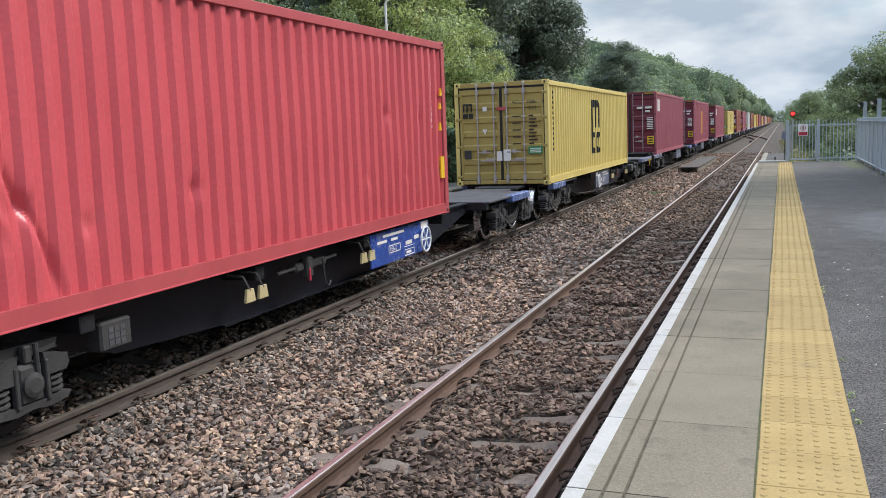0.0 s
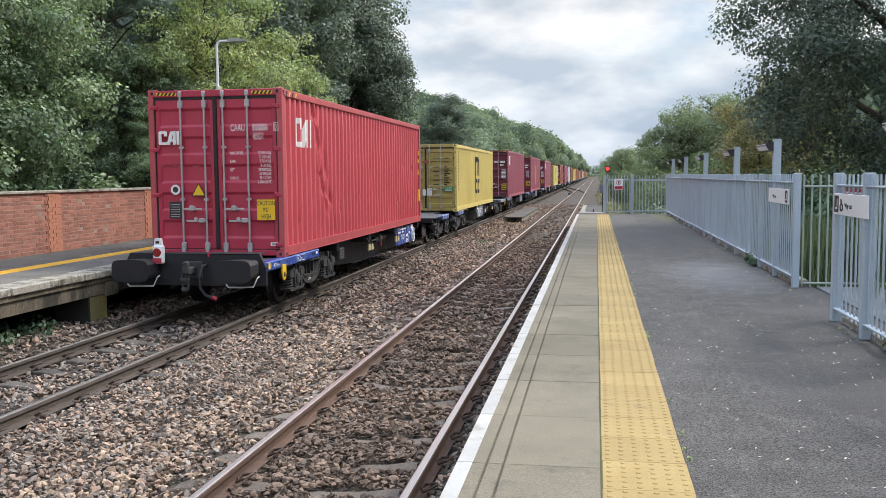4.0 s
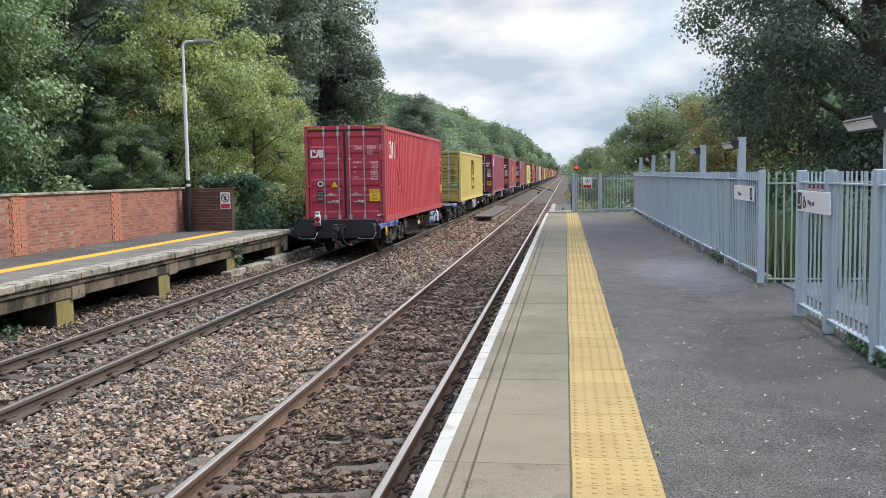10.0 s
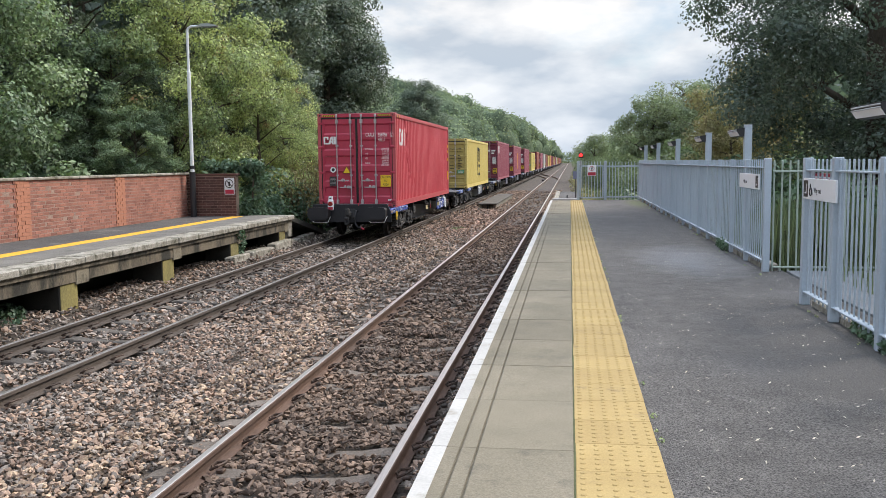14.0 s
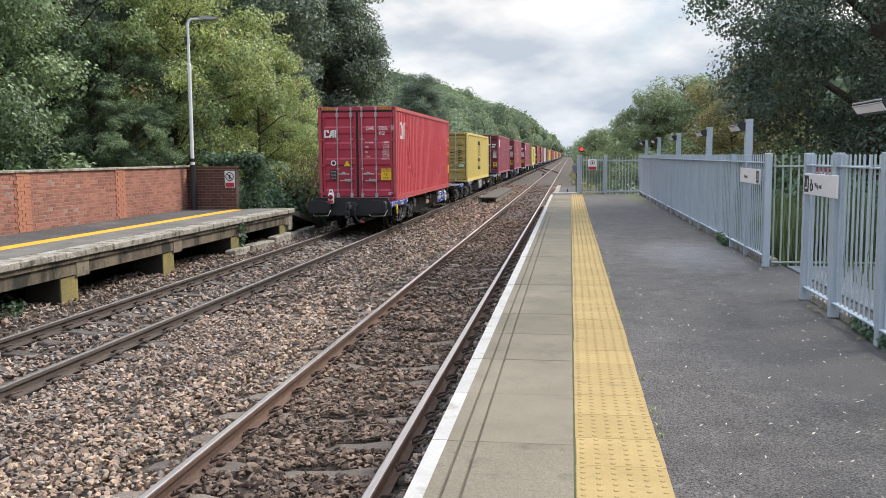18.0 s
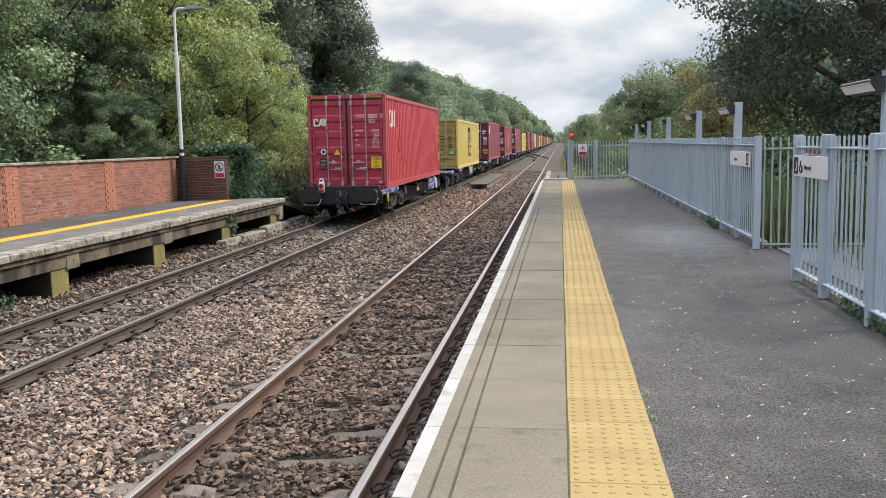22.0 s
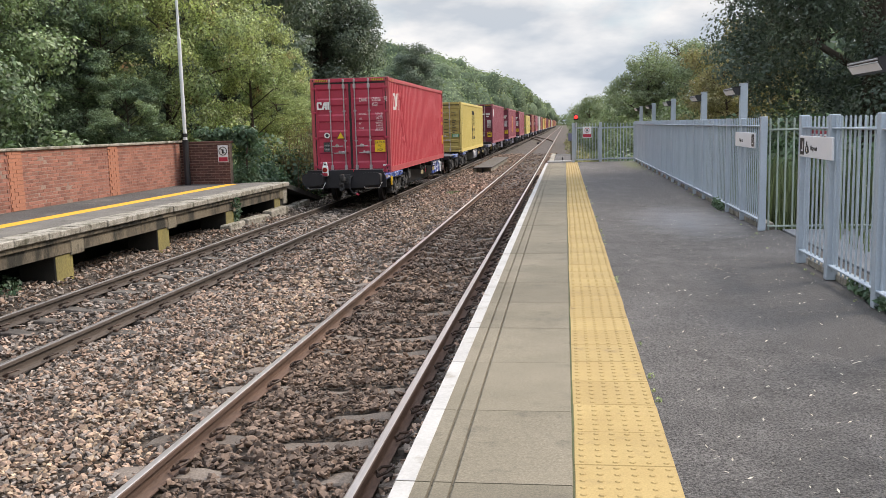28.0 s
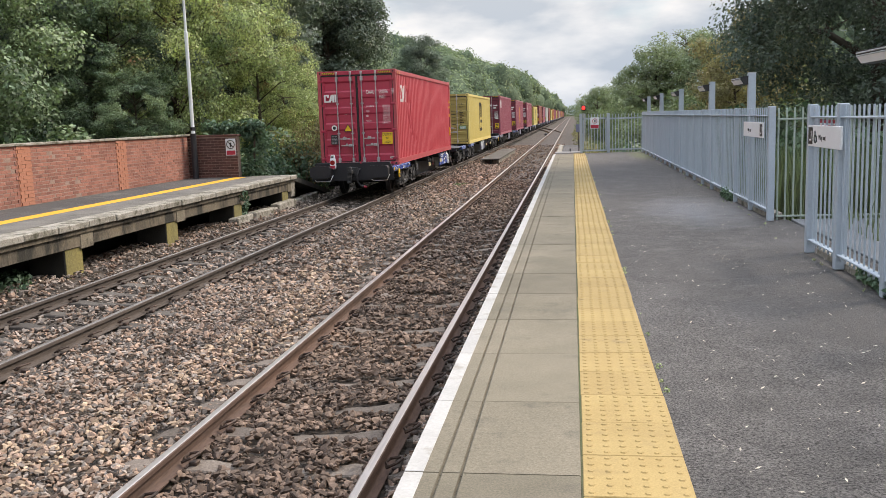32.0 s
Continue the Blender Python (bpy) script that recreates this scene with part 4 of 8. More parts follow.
def build_container(label, h, side, door, frame, dent=None, waves=5, hazard=False, close=False):
    c = thing("shipping_container", label, "container", "containers on the train")
    rows = 100 if dent else 1
    pitch = 0.277
    sheet = corrugated(CL - 0.34, h - 0.30, 0.047, pitch, dent, rows).mesh("side_wall", side)
    plain = corrugated(CL - 0.34, h - 0.30, 0.047, pitch).mesh("side_wall", side)
    part("side_wall", sheet, None, c, "corrugated steel side", pose(CW - 0.022, 0.17, 0.175))
    part("side_wall", plain, None, c, "corrugated steel side", Matrix.Translation((-CW + 0.022, CL - 0.17, 0.175)) @ Matrix.Rotation(math.pi, 4, "Z"))
    roof = Shape()
    n = 46
    for i in range(n + 1):
        for a, d in ((0.0, 0), (0.3, 0), (0.5, 0.02), (0.8, 0.02)):
            y = 0.1 + (CL - 0.2) * (i + a) / (n + 1)
            roof.v += [(-CW + 0.06, y, h - 0.03 + d), (CW - 0.06, y, h - 0.03 + d)]
    roof.f = [(2 * i, 2 * i + 1, 2 * i + 3, 2 * i + 2) for i in range(len(roof.v) // 2 - 1)]
    part("roof", roof, side, c)
    part("floor", Shape().box(-CW + 0.05, CW - 0.05, 0.08, CL - 0.05, 0.04, 0.15), M_BLACK, c)
    for k in (-1, 1):
        part("bottom_rail", Shape().prism([(k * (CW - 0.03), 0.02), (k * (CW - 0.002), 0.02), (k * (CW - 0.002), 0.185), (k * (CW - 0.05), 0.185), (k * (CW - 0.05), 0.165), (k * (CW - 0.03), 0.165)], 0.17, CL - 0.17), frame, c)
        part("rail_lip", Shape().box(min(k * CW, k * (CW + 0.005)), max(k * CW, k * (CW + 0.005)), 0.18, CL - 0.18, 0.022, 0.040, 0.002), side, c)
        part("top_rail", Shape().box(k * CW - 0.03 - 0.03 * k, k * CW + 0.03 - 0.03 * k, 0.15, CL - 0.15, h - 0.135, h - 0.02, 0.006), frame, c)
    for k in (-1, 1):
        for e, y in ((0, 0.0), (1, CL)):
            m = Matrix.Diagonal((-k, 1 - 2 * e, 1, 1))
            for z in (0.0, h - 0.118):
                part("corner_casting", Shape().box(0, 0.162, 0, 0.178, 0, 0.118, 0.012, Matrix.Translation((k * CW, y, z)) @ m), frame, c)
                if close:
                    # solid black discs stand for the dark insides of the casting openings
                    part("casting_hole", Shape().prism([(0.081 + 0.026 * math.cos(q * math.pi / 6), 0.059 + 0.031 * math.sin(q * math.pi / 6)) for q in range(12)], -0.0015, 0.02, "y", Matrix.Translation((k * CW, y, z)) @ m), M_GASKET, c)
                    part("casting_hole", Shape().prism([(0.089 + 0.038 * math.cos(q * math.pi / 6), 0.059 + 0.026 * math.sin(q * math.pi / 6)) for q in range(12)], -0.0015, 0.02, "x", Matrix.Translation((k * CW, y, z)) @ m), M_GASKET, c)
            post = Shape().box(0.0, 0.10, 0.0, 0.15, 0.118, h - 0.118, 0.01, Matrix.Translation((k * CW, y, 0)) @ m)
            part("corner_post", post, frame, c)
    # front end wall
    part("end_wall", corrugated(2 * CW - 0.2, h - 0.28, 0.045, 0.25).mesh("end_wall", side), None, c, "", Matrix.Translation((CW - 0.1, CL - 0.03, 0.16)) @ Matrix.Rotation(math.pi / 2, 4, "Z"))
    part("door_header", Shape().box(-CW + 0.16, CW - 0.16, 0.01, 0.12, h - 0.125, h - 0.01, 0.008), door, c)
    part("door_sill", Shape().box(-CW + 0.16, CW - 0.16, 0.01, 0.12, 0.03, 0.13, 0.008), door, c)
    # doors
    dw, dh = 1.085, h - 0.285
    panel = door_panel(dw, dh, waves).mesh("door", door)
    rod_top, rod_bot = h - 0.08, 0.10
    for k in (0, 1):
        x0 = -1.105 if k == 0 else 0.020
        d = part("door", panel, None, c, "steel door with recessed bands", pose(x0, 0.035, 0.145))
        part("gasket", Shape().box(-0.020, dw + 0.014, -0.006, 0.050, dh - 0.034, dh + 0.016).box(-0.020, dw + 0.014, -0.006, 0.050, -0.016, 0.004).box(-0.020, 0.012, -0.006, 0.050, 0.004, dh - 0.034).box(dw - 0.012, dw + 0.014, -0.006, 0.050, 0.004, dh - 0.034), M_GASKET, d, "black rubber edge seal")
        for i, rx in enumerate((0.485, 0.919) if k == 0 else (0.134, 0.574)):
            rod = part("locking_rod", Shape().tube([(x0 + rx, -0.012, rod_bot), (x0 + rx, -0.012, rod_top)], 0.0185, 8), M_ROD, c, "galvanised locking bar")
            if close:
                for z, half, hh, y0 in ((1.0, 0.045, 0.022, -0.02), (h * 0.656, 0.045, 0.022, -0.02), (h - 0.25, 0.04, 0.065, -0.03), (0.19, 0.042, 0.065, -0.03), (rod_bot, 0.03, 0.05, -0.038), (rod_top, 0.03, 0.05, -0.038)):
                    part("rod_bracket", Shape().box(x0 + rx - half, x0 + rx + half, y0, 0.034, z - hh, z + hh, 0.01), M_ROD, rod)
            hz = 0.84 if i == 0 else 0.63
            hd = Shape()
            sgn = 1 if i == 0 else -1
            hd.box(min(x0 + rx, x0 + rx + sgn * 0.36), max(x0 + rx, x0 + rx + sgn * 0.36), -0.05, -0.036, hz - 0.016, hz + 0.016, 0.004)
            hd.box(x0 + rx + sgn * 0.13, x0 + rx + sgn * 0.13 + 0.10, -0.06, 0.034, hz - 0.03, hz + 0.05, 0.01)
            hd.lathe([(-0.004, 0.035), (0.012, 0.035)], 10, Matrix.Translation((x0 + rx + sgn * 0.18, -0.06, hz + 0.035)) @ Matrix.Rotation(math.pi / 2, 4, "Z"))
            part("door_handle", hd, M_ROD, rod)
        for z in (0.22, 0.22 + dh * 0.33, 0.22 + dh * 0.63, dh - 0.02):
            xh = -CW + 0.03 if k == 0 else CW - 0.17
            part("hinge", Shape().box(xh, xh + 0.14, -0.012, 0.035, z - 0.035, z + 0.035, 0.012), door, c)
    part("centre_seal", Shape().box(-0.034, 0.034, 0.002, 0.05, 0.15, h - 0.145, 0.012), M_GASKET, c, "black rubber door seal")
    if hazard:
        for x in (-1.06, 0.68):
            part("hazard_strip", Shape().box(x, x + 0.37, 0.004, 0.010, h - 0.10, h - 0.045), M_DECAL_Y, c, "yellow and black hazard stripes")
            for i in range(5):
                xx = x + 0.005 + i * 0.072
                part("hazard_stripe", Shape().prism([(xx, h - 0.10), (xx + 0.035, h - 0.10), (xx + 0.07, h - 0.045), (xx + 0.035, h - 0.045)], 0.001, 0.006), M_DECAL_K, c)
        for i in range(4):
            yy = 0.20 + i * 0.16
            part("hazard_stripe", Shape().prism([(yy, h - 0.125), (yy + 0.05, h - 0.125), (yy + 0.11, h - 0.045), (yy + 0.05, h - 0.045)], CW - 0.002, CW + 0.003, "x"), M_DECAL_Y if i % 2 else M_DECAL_K, c)
    return c


def decal(c, x0, x1, z0, z1, material, name="sticker", label="", y=-0.004, t=0.006):
    return part(name, Shape().box(x0, x1, y, y + t, z0, z1), material, c, label)


def back_text(c, text, x, z, size, material=None, align="LEFT", stretch=0.85, y=-0.001):
    """Lettering on the door end, read from behind the train."""
    return lettering("lettering", text, size, material or M_DECAL, c, Matrix.Translation((x, y, z)) @ Matrix.Rotation(math.pi / 2, 4, "X"), align, stretch)


def mark_block(c, axis, a, z, w, h, material, dent=0.0):
    """An owner's mark as plain shapes: a hollow block, a wedge and a bar."""
    k = 0.07 * h
    u0, u1, u2, u3 = a, a + w * 0.40, a + w * 0.82, a + w
    g, q, v = u1 + 0.02 * w, 0.135 * w, 0.19 * h
    shapes = [[[(u0, z + k), (u0 + k, z), (u0 + q, z), (u0 + q, z + h), (u0 + k, z + h), (u0, z + h - k)],
               [(u0 + q, z + h - v), (u1, z + h - v), (u1, z + h - k), (u1 - k, z + h), (u0 + q, z + h)],
               [(u1 - q, z + h * 0.62), (u1, z + h * 0.62), (u1, z + h - v), (u1 - q, z + h - v)],
               [(u0 + q, z), (g - k, z), (g + q * 0.3, z + v), (u0 + q, z + v)]],
              [[(g - k, z), (g + q * 0.9, z), (u2 - q, z + h * 0.80), (u2 - q, z + h), (u2 - q * 1.9, z + h * 0.95)],
               [(u2 - q, z), (u2, z), (u2, z + h), (u2 - q, z + h)],
               [(g + q * 1.2, z + h * 0.24), (u2 - q, z + h * 0.24), (u2 - q, z + h * 0.40), (g + q * 1.5, z + h * 0.40)]],
              [[(u3 - q, z), (u3, z), (u3, z + h), (u3 - q, z + h)]]]
    for ps in shapes:
        if axis == "y":
            s = Shape()
            for i, p in enumerate(ps):
                s.prism(p, -0.008 - 0.0003 * i, 0.002, "y")
            part("owner_mark", s, material, c, "white block mark")
        else:
            painted(c, "owner_mark", ps, material, "white block mark", red_dent)


def red_container():
    h = 2.896
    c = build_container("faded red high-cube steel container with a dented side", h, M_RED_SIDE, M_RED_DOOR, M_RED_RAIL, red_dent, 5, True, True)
    back_text(c, "CAAU", 0.285, 2.175, 0.165, stretch=0.58)
    back_text(c, "558056", 0.675, 2.175, 0.165, stretch=0.58)
    back_text(c, "0", 1.078, 2.185, 0.140, stretch=0.58)
    s = Shape()
    for x0, x1, z0, z1 in ((1.064, 1.146, 2.166, 2.171), (1.064, 1.146, 2.302, 2.307), (1.064, 1.069, 2.171, 2.302), (1.141, 1.146, 2.171, 2.302)):
        s.box(x0, x1, -0.004, 0.002, z0, z1)
    part("digit_frame", s, M_DECAL, c)
    back_text(c, "45G1", 0.68, 2.025, 0.165, stretch=0.58)
    rows = (("MAX GROSS", "32.500 KGS."), ("", "71.650 LBS."), ("TARE", "3.700 KGS."), ("", "8.160 LBS."), ("NET", "28.800 KGS."), ("", "63.490 LBS."), ("CU.CAP.", "76.4 CU.M."), ("", "2.700 CU.FT."))
    for i, (a, b) in enumerate(rows):
        z = 1.775 - i * 0.0715
        if a:
            back_text(c, a, 0.262, z, 0.072, stretch=0.62)
        back_text(c, b, 1.015, z, 0.072, align="RIGHT", stretch=0.66)
    decal(c, 0.735, 1.06, 0.645, 1.0, M_DECAL_Y, "caution_sticker", "yellow caution sticker with black lettering", y=-0.008)
    for text, z in (("CAUTION", 0.90), ("9'6\"", 0.785), ("HIGH", 0.672)):
        back_text(c, text, 0.898, z, 0.108, M_DECAL_K, "CENTER", 0.66, y=-0.0095)
    decal(c, 0.965, 1.09, 0.205, 0.262, M_DECAL, "sticker", "small white sticker")
    decal(c, 0.985, 1.07, 0.225, 0.243, M_CAST, "sticker_bar", y=-0.0055, t=0.003)
    mark_block(c, "y", -1.035, 1.955, 0.385, 0.235, M_DECAL)
    part("triangle_border", Shape().prism([(-0.458, 1.062), (-0.192, 1.062), (-0.325, 1.290)], -0.0025, 0.004), M_DECAL_K, c, "black triangle border")
    part("warning_triangle", Shape().prism([(-0.435, 1.075), (-0.215, 1.075), (-0.325, 1.265)], -0.004, 0.004), M_DECAL_Y, c, "yellow warning triangle")
    part("round_sticker", Shape().lathe([(-0.004, 0.088), (0.002, 0.088)], 20, Matrix.Translation((-0.752, 0, 1.175)), axis="y"), M_DECAL, c, "white oval sticker")
    part("round_sticker_mark", Shape().lathe([(-0.006, 0.05), (0.001, 0.05)], 16, Matrix.Translation((-0.752, 0, 1.175)), axis="y"), M_CAST, c)
    decal(c, -0.872, -0.66, 0.675, 0.967, M_CAST, "data_plate", "dark metal data plate")
    for i in range(6):
        decal(c, -0.85, -0.68, 0.70 + i * 0.042, 0.710 + i * 0.042, M_ROD, "plate_line", y=-0.0055, t=0.004)
    for x0, x1 in ((-1.0, -0.93), (-0.90, -0.80), (-0.78, -0.64), (-0.42, -0.31)):
        s = Shape()
        rs = random.Random(int(x0 * -100))
        k = max(3, int((x1 - x0) / 0.022))
        pts = [(x0 + (x1 - x0) * j / k, 1.583 + rs.uniform(-0.018, 0.018)) for j in range(k + 1)]
        for j, (a, b) in enumerate(zip(pts[:-1], pts[1:])):
            s.prism([(a[0], a[1] - 0.003), (b[0], b[1] - 0.003), (b[0], b[1] + 0.003), (a[0], a[1] + 0.003)], -0.004 - 0.0003 * (j % 2), 0.002, "y")
        part("chalk_scrawl", s, M_CHALK, c)
    mark_block(c, "x", 0.755, 1.915, 0.93, 0.525, M_DECAL)
    decal_s = Shape().prism([(11.86, 0.62), (12.02, 0.62), (12.02, 0.98), (11.86, 0.98)], CW - 0.03, CW + 0.002, "x")
    part("side_sticker", decal_s, M_DECAL_Y, c, "tall yellow height sticker")
    for a, b, cc in ((11.93, 2.0, 0.12), (11.88, 1.78, 0.10), (11.86, 1.42, 0.14)):
        part("side_sticker", Shape().prism([(a, b), (a + 0.1, b), (a + 0.05, b + cc)], CW - 0.03, CW + 0.002, "x"), M_DECAL_Y, c)
    for i in range(11):
        painted(c, "side_number", [(11.62, 2.46 - i * 0.1), (11.68, 2.46 - i * 0.1), (11.68, 2.52 - i * 0.1), (11.62, 2.52 - i * 0.1)], M_DECAL)
    rc = random.Random(41)
    for i, (z, w) in enumerate(((1.98, 0.05), (1.92, 0.04), (1.84, 0.06), (1.76, 0.05), (1.68, 0.06), (1.46, 0.08), (1.40, 0.05), (1.32, 0.07), (1.24, 0.06), (1.16, 0.04), (1.08, 0.06))):
        s = Shape()
        a = (0.03, z)
        for j in range(5):
            b = (0.035 + w * rc.random() * 1.3, z + rc.uniform(-0.03, 0.05))
            n = Vector((b[1] - a[1], a[0] - b[0])).normalized() * 0.003
            s.prism([(a[0] - n.x, a[1] - n.y), (b[0] - n.x, b[1] - n.y), (b[0] + n.x, b[1] + n.y), (a[0] + n.x, a[1] + n.y)], CW - 0.001, CW + 0.001 + j * 0.0002, "x")
            a = b
        part("chalk_mark", s, M_CHALK, c)
    return c


def yellow_container():
    h = 2.591
    c = build_container("yellow steel container with shade-toned door end and black marks", h, M_YEL_SIDE, M_YEL_DOOR, M_YEL_SIDE, None, 6, False, True)
    for text, x, z in (("MSDU", 0.30, 2.02), ("438861", 0.66, 2.02), ("4", 1.06, 2.02), ("42G1", 0.70, 1.87)):
        back_text(c, text, x, z, 0.12, M_DECAL_K)
    for i in range(9):
        w = (0.12, 0.20, 0.16, 0.22)[i % 4]
        decal(c, 0.72, 0.72 + w, 1.70 - i * 0.085, 1.735 - i * 0.085, M_DECAL_K, "data_line", y=-0.002, t=0.003)
        if i % 2 == 0:
            decal(c, 0.30, 0.52, 1.70 - i * 0.085, 1.73 - i * 0.085, M_DECAL_K, "data_line", y=-0.002, t=0.003)
    decal(c, 0.70, 1.06, 0.78, 0.96, M_DECAL_G, "green_sticker", "green sticker with white text bars", y=-0.006)
    for i in range(3):
        decal(c, 0.74, 1.02, 0.81 + i * 0.045, 0.83 + i * 0.045, M_DECAL, "text_bar", y=-0.008, t=0.004)
    decal(c, -0.12, 0.02, 0.62, 0.86, M_DECAL, "paper_label", "torn white paper label", y=-0.03, t=0.006)
    decal(c, 0.06, 0.25, 0.62, 0.90, M_DECAL, "paper_label", "torn white paper label", y=-0.034, t=0.006)
    decal(c, -0.10, 0.16, 1.88, 1.96, M_RED_RAIL, "seal_plate", "rusty red seal plate", y=-0.012, t=0.02)
    decal(c, -0.47, -0.36, 1.87, 1.98, M_DECAL, "sticker", "white square sticker", y=-0.006)
    part("sticker", Shape().prism([(-0.49, 1.42), (-0.36, 1.42), (-0.425, 1.28)], -0.004, 0.004), M_DECAL, c)
    decal(c, -0.98, -0.80, 0.68, 0.90, M_CAST, "data_plate", "grey data plate", y=-0.006)
    # rounded arches over two loops, as plain black blocks
    for x in (-1.0, -0.90, -0.79):
        decal(c, x, x + 0.045, 1.86, 2.06, M_DECAL_K, "owner_mark", y=-0.003, t=0.004)
    decal(c, -1.0, -0.745, 2.02, 2.07, M_DECAL_K, "owner_mark", y=-0.003, t=0.004)
    decal(c, -1.0, -0.86, 1.70, 1.82, M_DECAL_K, "owner_mark", y=-0.003, t=0.004)
    decal(c, -0.84, -0.73, 1.70, 1.82, M_DECAL_K, "owner_mark", y=-0.003, t=0.004)
    for y, z0, z1 in ((5.5, 1.22, 2.12), (6.05, 1.36, 2.15), (6.6, 1.36, 2.05)):
        painted(c, "owner_mark", [(y, z0), (y + 0.22, z0), (y + 0.22, z1), (y, z1)], M_DECAL_K)
    painted(c, "owner_mark", [(5.5, 1.98), (6.82, 1.98), (6.82, 2.08), (6.70, 2.2), (5.62, 2.2), (5.5, 2.10)], M_DECAL_K)
    for y, z0 in ((5.52, 0.58), (6.25, 0.58)):
        painted(c, "owner_mark", [(y, z0), (y + 0.62, z0), (y + 0.62, z0 + 0.14), (y + 0.20, z0 + 0.20), (y + 0.20, z0 + 0.46), (y + 0.62, z0 + 0.50), (y + 0.62, z0 + 0.64), (y + 0.1, z0 + 0.64), (y, z0 + 0.54)], M_DECAL_K)
    for i in range(12):
        painted(c, "side_number", [(0.62, 2.25 - i * 0.13), (0.70, 2.25 - i * 0.13), (0.70, 2.33 - i * 0.13), (0.62, 2.33 - i * 0.13)], M_DECAL_K)
    return c


def maroon_container(label, side, door, hc=True, strip=None):
    h = 2.896 if hc else 2.591
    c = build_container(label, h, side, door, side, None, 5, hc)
    for i, (x0, x1, z) in enumerate(((0.33, 0.62, 2.13), (0.70, 1.0, 2.13), (0.71, 0.92, 1.96))):
        decal(c, x0, x1, z, z + 0.09, M_DECAL, "code_bar", "white lettering bar", y=-0.002, t=0.003)
    for i in range(7):
        decal(c, 0.78, 1.05, 1.68 - i * 0.08, 1.72 - i * 0.08, M_DECAL, "data_line", y=-0.002, t=0.003)
    if hc:
        decal(c, 0.80, 1.09, 0.50, 0.87, M_DECAL_Y, "caution_sticker", "yellow caution sticker", y=-0.008)
        for i in range(3):
            decal(c, 0.84, 1.05, 0.54 + i * 0.11, 0.60 + i * 0.11, M_DECAL_K, "text_bar", y=-0.0095, t=0.004)
    if strip:
        painted(c, "owner_mark", [(5.3, 0.6), (6.6, 0.6), (6.6, 2.2), (5.3, 2.2)], strip)
    else:
        painted(c, "owner_mark", [(0.55, 2.0), (1.45, 2.0), (1.45, 2.55), (0.55, 2.55)], M_DECAL)
    return c


def wheelset_mesh(n):
    s = Shape()
    prof = [(0.66, 0.10), (0.675, 0.16), (0.70, 0.30), (0.69, 0.375), (0.685, 0.405), (0.805, 0.402), (0.805, 0.37), (0.765, 0.30), (0.76, 0.16), (0.80, 0.10)]
    s.lathe(prof, n)
    s.lathe([(-a, r) for a, r in prof], n)
    s.tube([(-1.02, 0, 0), (1.02, 0, 0)], 0.075, 12)
    for k in range(3):
        a = k * 2 * math.pi / 3
        for sx in (-1, 1):
            s.box(sx * 0.775 - 0.015, sx * 0.775 + 0.015, 0.17, 0.28, -0.04, 0.04, 0.008, Matrix.Rotation(a, 4, "X"))
    return s.mesh("wheelset", M_WHEEL)


def tyre_mesh(material):
    s = Shape()
    s.lathe([(0.655, 0.335), (0.665, 0.36), (0.668, 0.425), (0.683, 0.440), (0.70, 0.440), (0.715, 0.420), (0.81, 0.412), (0.814, 0.40), (0.814, 0.345), (0.80, 0.335)], 36, caps=False)
    return s.mesh("tyre", material)


def coil_mesh():
    pts = [(0.088 * math.cos(a), 0.088 * math.sin(a), 0.20 * i / 40) for i in range(41) for a in [i * 2 * math.pi / 10]]
    s = Shape().tube(pts, 0.019, 6)
    s.lathe([(-0.02, 0.105), (0.0, 0.105)], 12, axis="z")
    s.lathe([(0.20, 0.11), (0.24, 0.10)], 12, axis="z")
    return s.mesh("coil_spring", M_CAST)


WHEELSET, WHEELSET_FAR, TYRE, TYRE_DARK, COIL = wheelset_mesh(28), wheelset_mesh(12), tyre_mesh(M_TREAD), tyre_mesh(M_WHEEL_RIM), coil_mesh()


def side_frame_mesh():
    """A cast bogie side: a deep bow under a straight top, with a ribbed window in it. Outer face at x = 0.055."""
    s = Shape()
    half = [(0.0, 0.235), (0.2, 0.242), (0.38, 0.29), (0.52, 0.385), (0.66, 0.52), (0.85, 0.625), (1.36, 0.655), (1.39, 0.725), (0.6, 0.75), (0.0, 0.75)]
    hole = [(0.0, 0.40), (0.18, 0.402), (0.30, 0.42), (0.385, 0.46), (0.47, 0.525), (0.55, 0.585), (0.585, 0.615), (0.585, 0.638), (0.4, 0.65), (0.0, 0.65)]
    n = len(half)
    for sg in (-1, 1):
        for x0, x1, a, b in ((-0.045, 0.055, half, hole), (0.055, 0.085, half[:7], [(y * 0.965, z + 0.035) for y, z in half[:7]]), (0.055, 0.075, [(y * 1.07, z + (0.03 if z > 0.6 else -0.035)) for y, z in hole], hole)):
            m = len(a)
            vs = [(x, sg * p[0], p[1]) for x in (x0, x1) for p in a + b]
            k = 2 * m
            fs = []
            for i in range(m - 1):
                fs += [(i, i + 1, m + i + 1, m + i), (k + i, k + m + i, k + m + i + 1, k + i + 1), (i, k + i, k + i + 1, i + 1), (m + i, m + i + 1, k + m + i + 1, k + m + i)]
            fs += [(m - 1, k + m - 1, k + 2 * m - 1, 2 * m - 1), (0, m, k + m, k)]
            s.add(vs, fs)
    for y in (-0.32, -0.11, 0.11, 0.32):
        s.box(-0.04, 0.03, y - 0.016, y + 0.016, 0.40, 0.66)
    return s.mesh("side_frame", M_CAST)


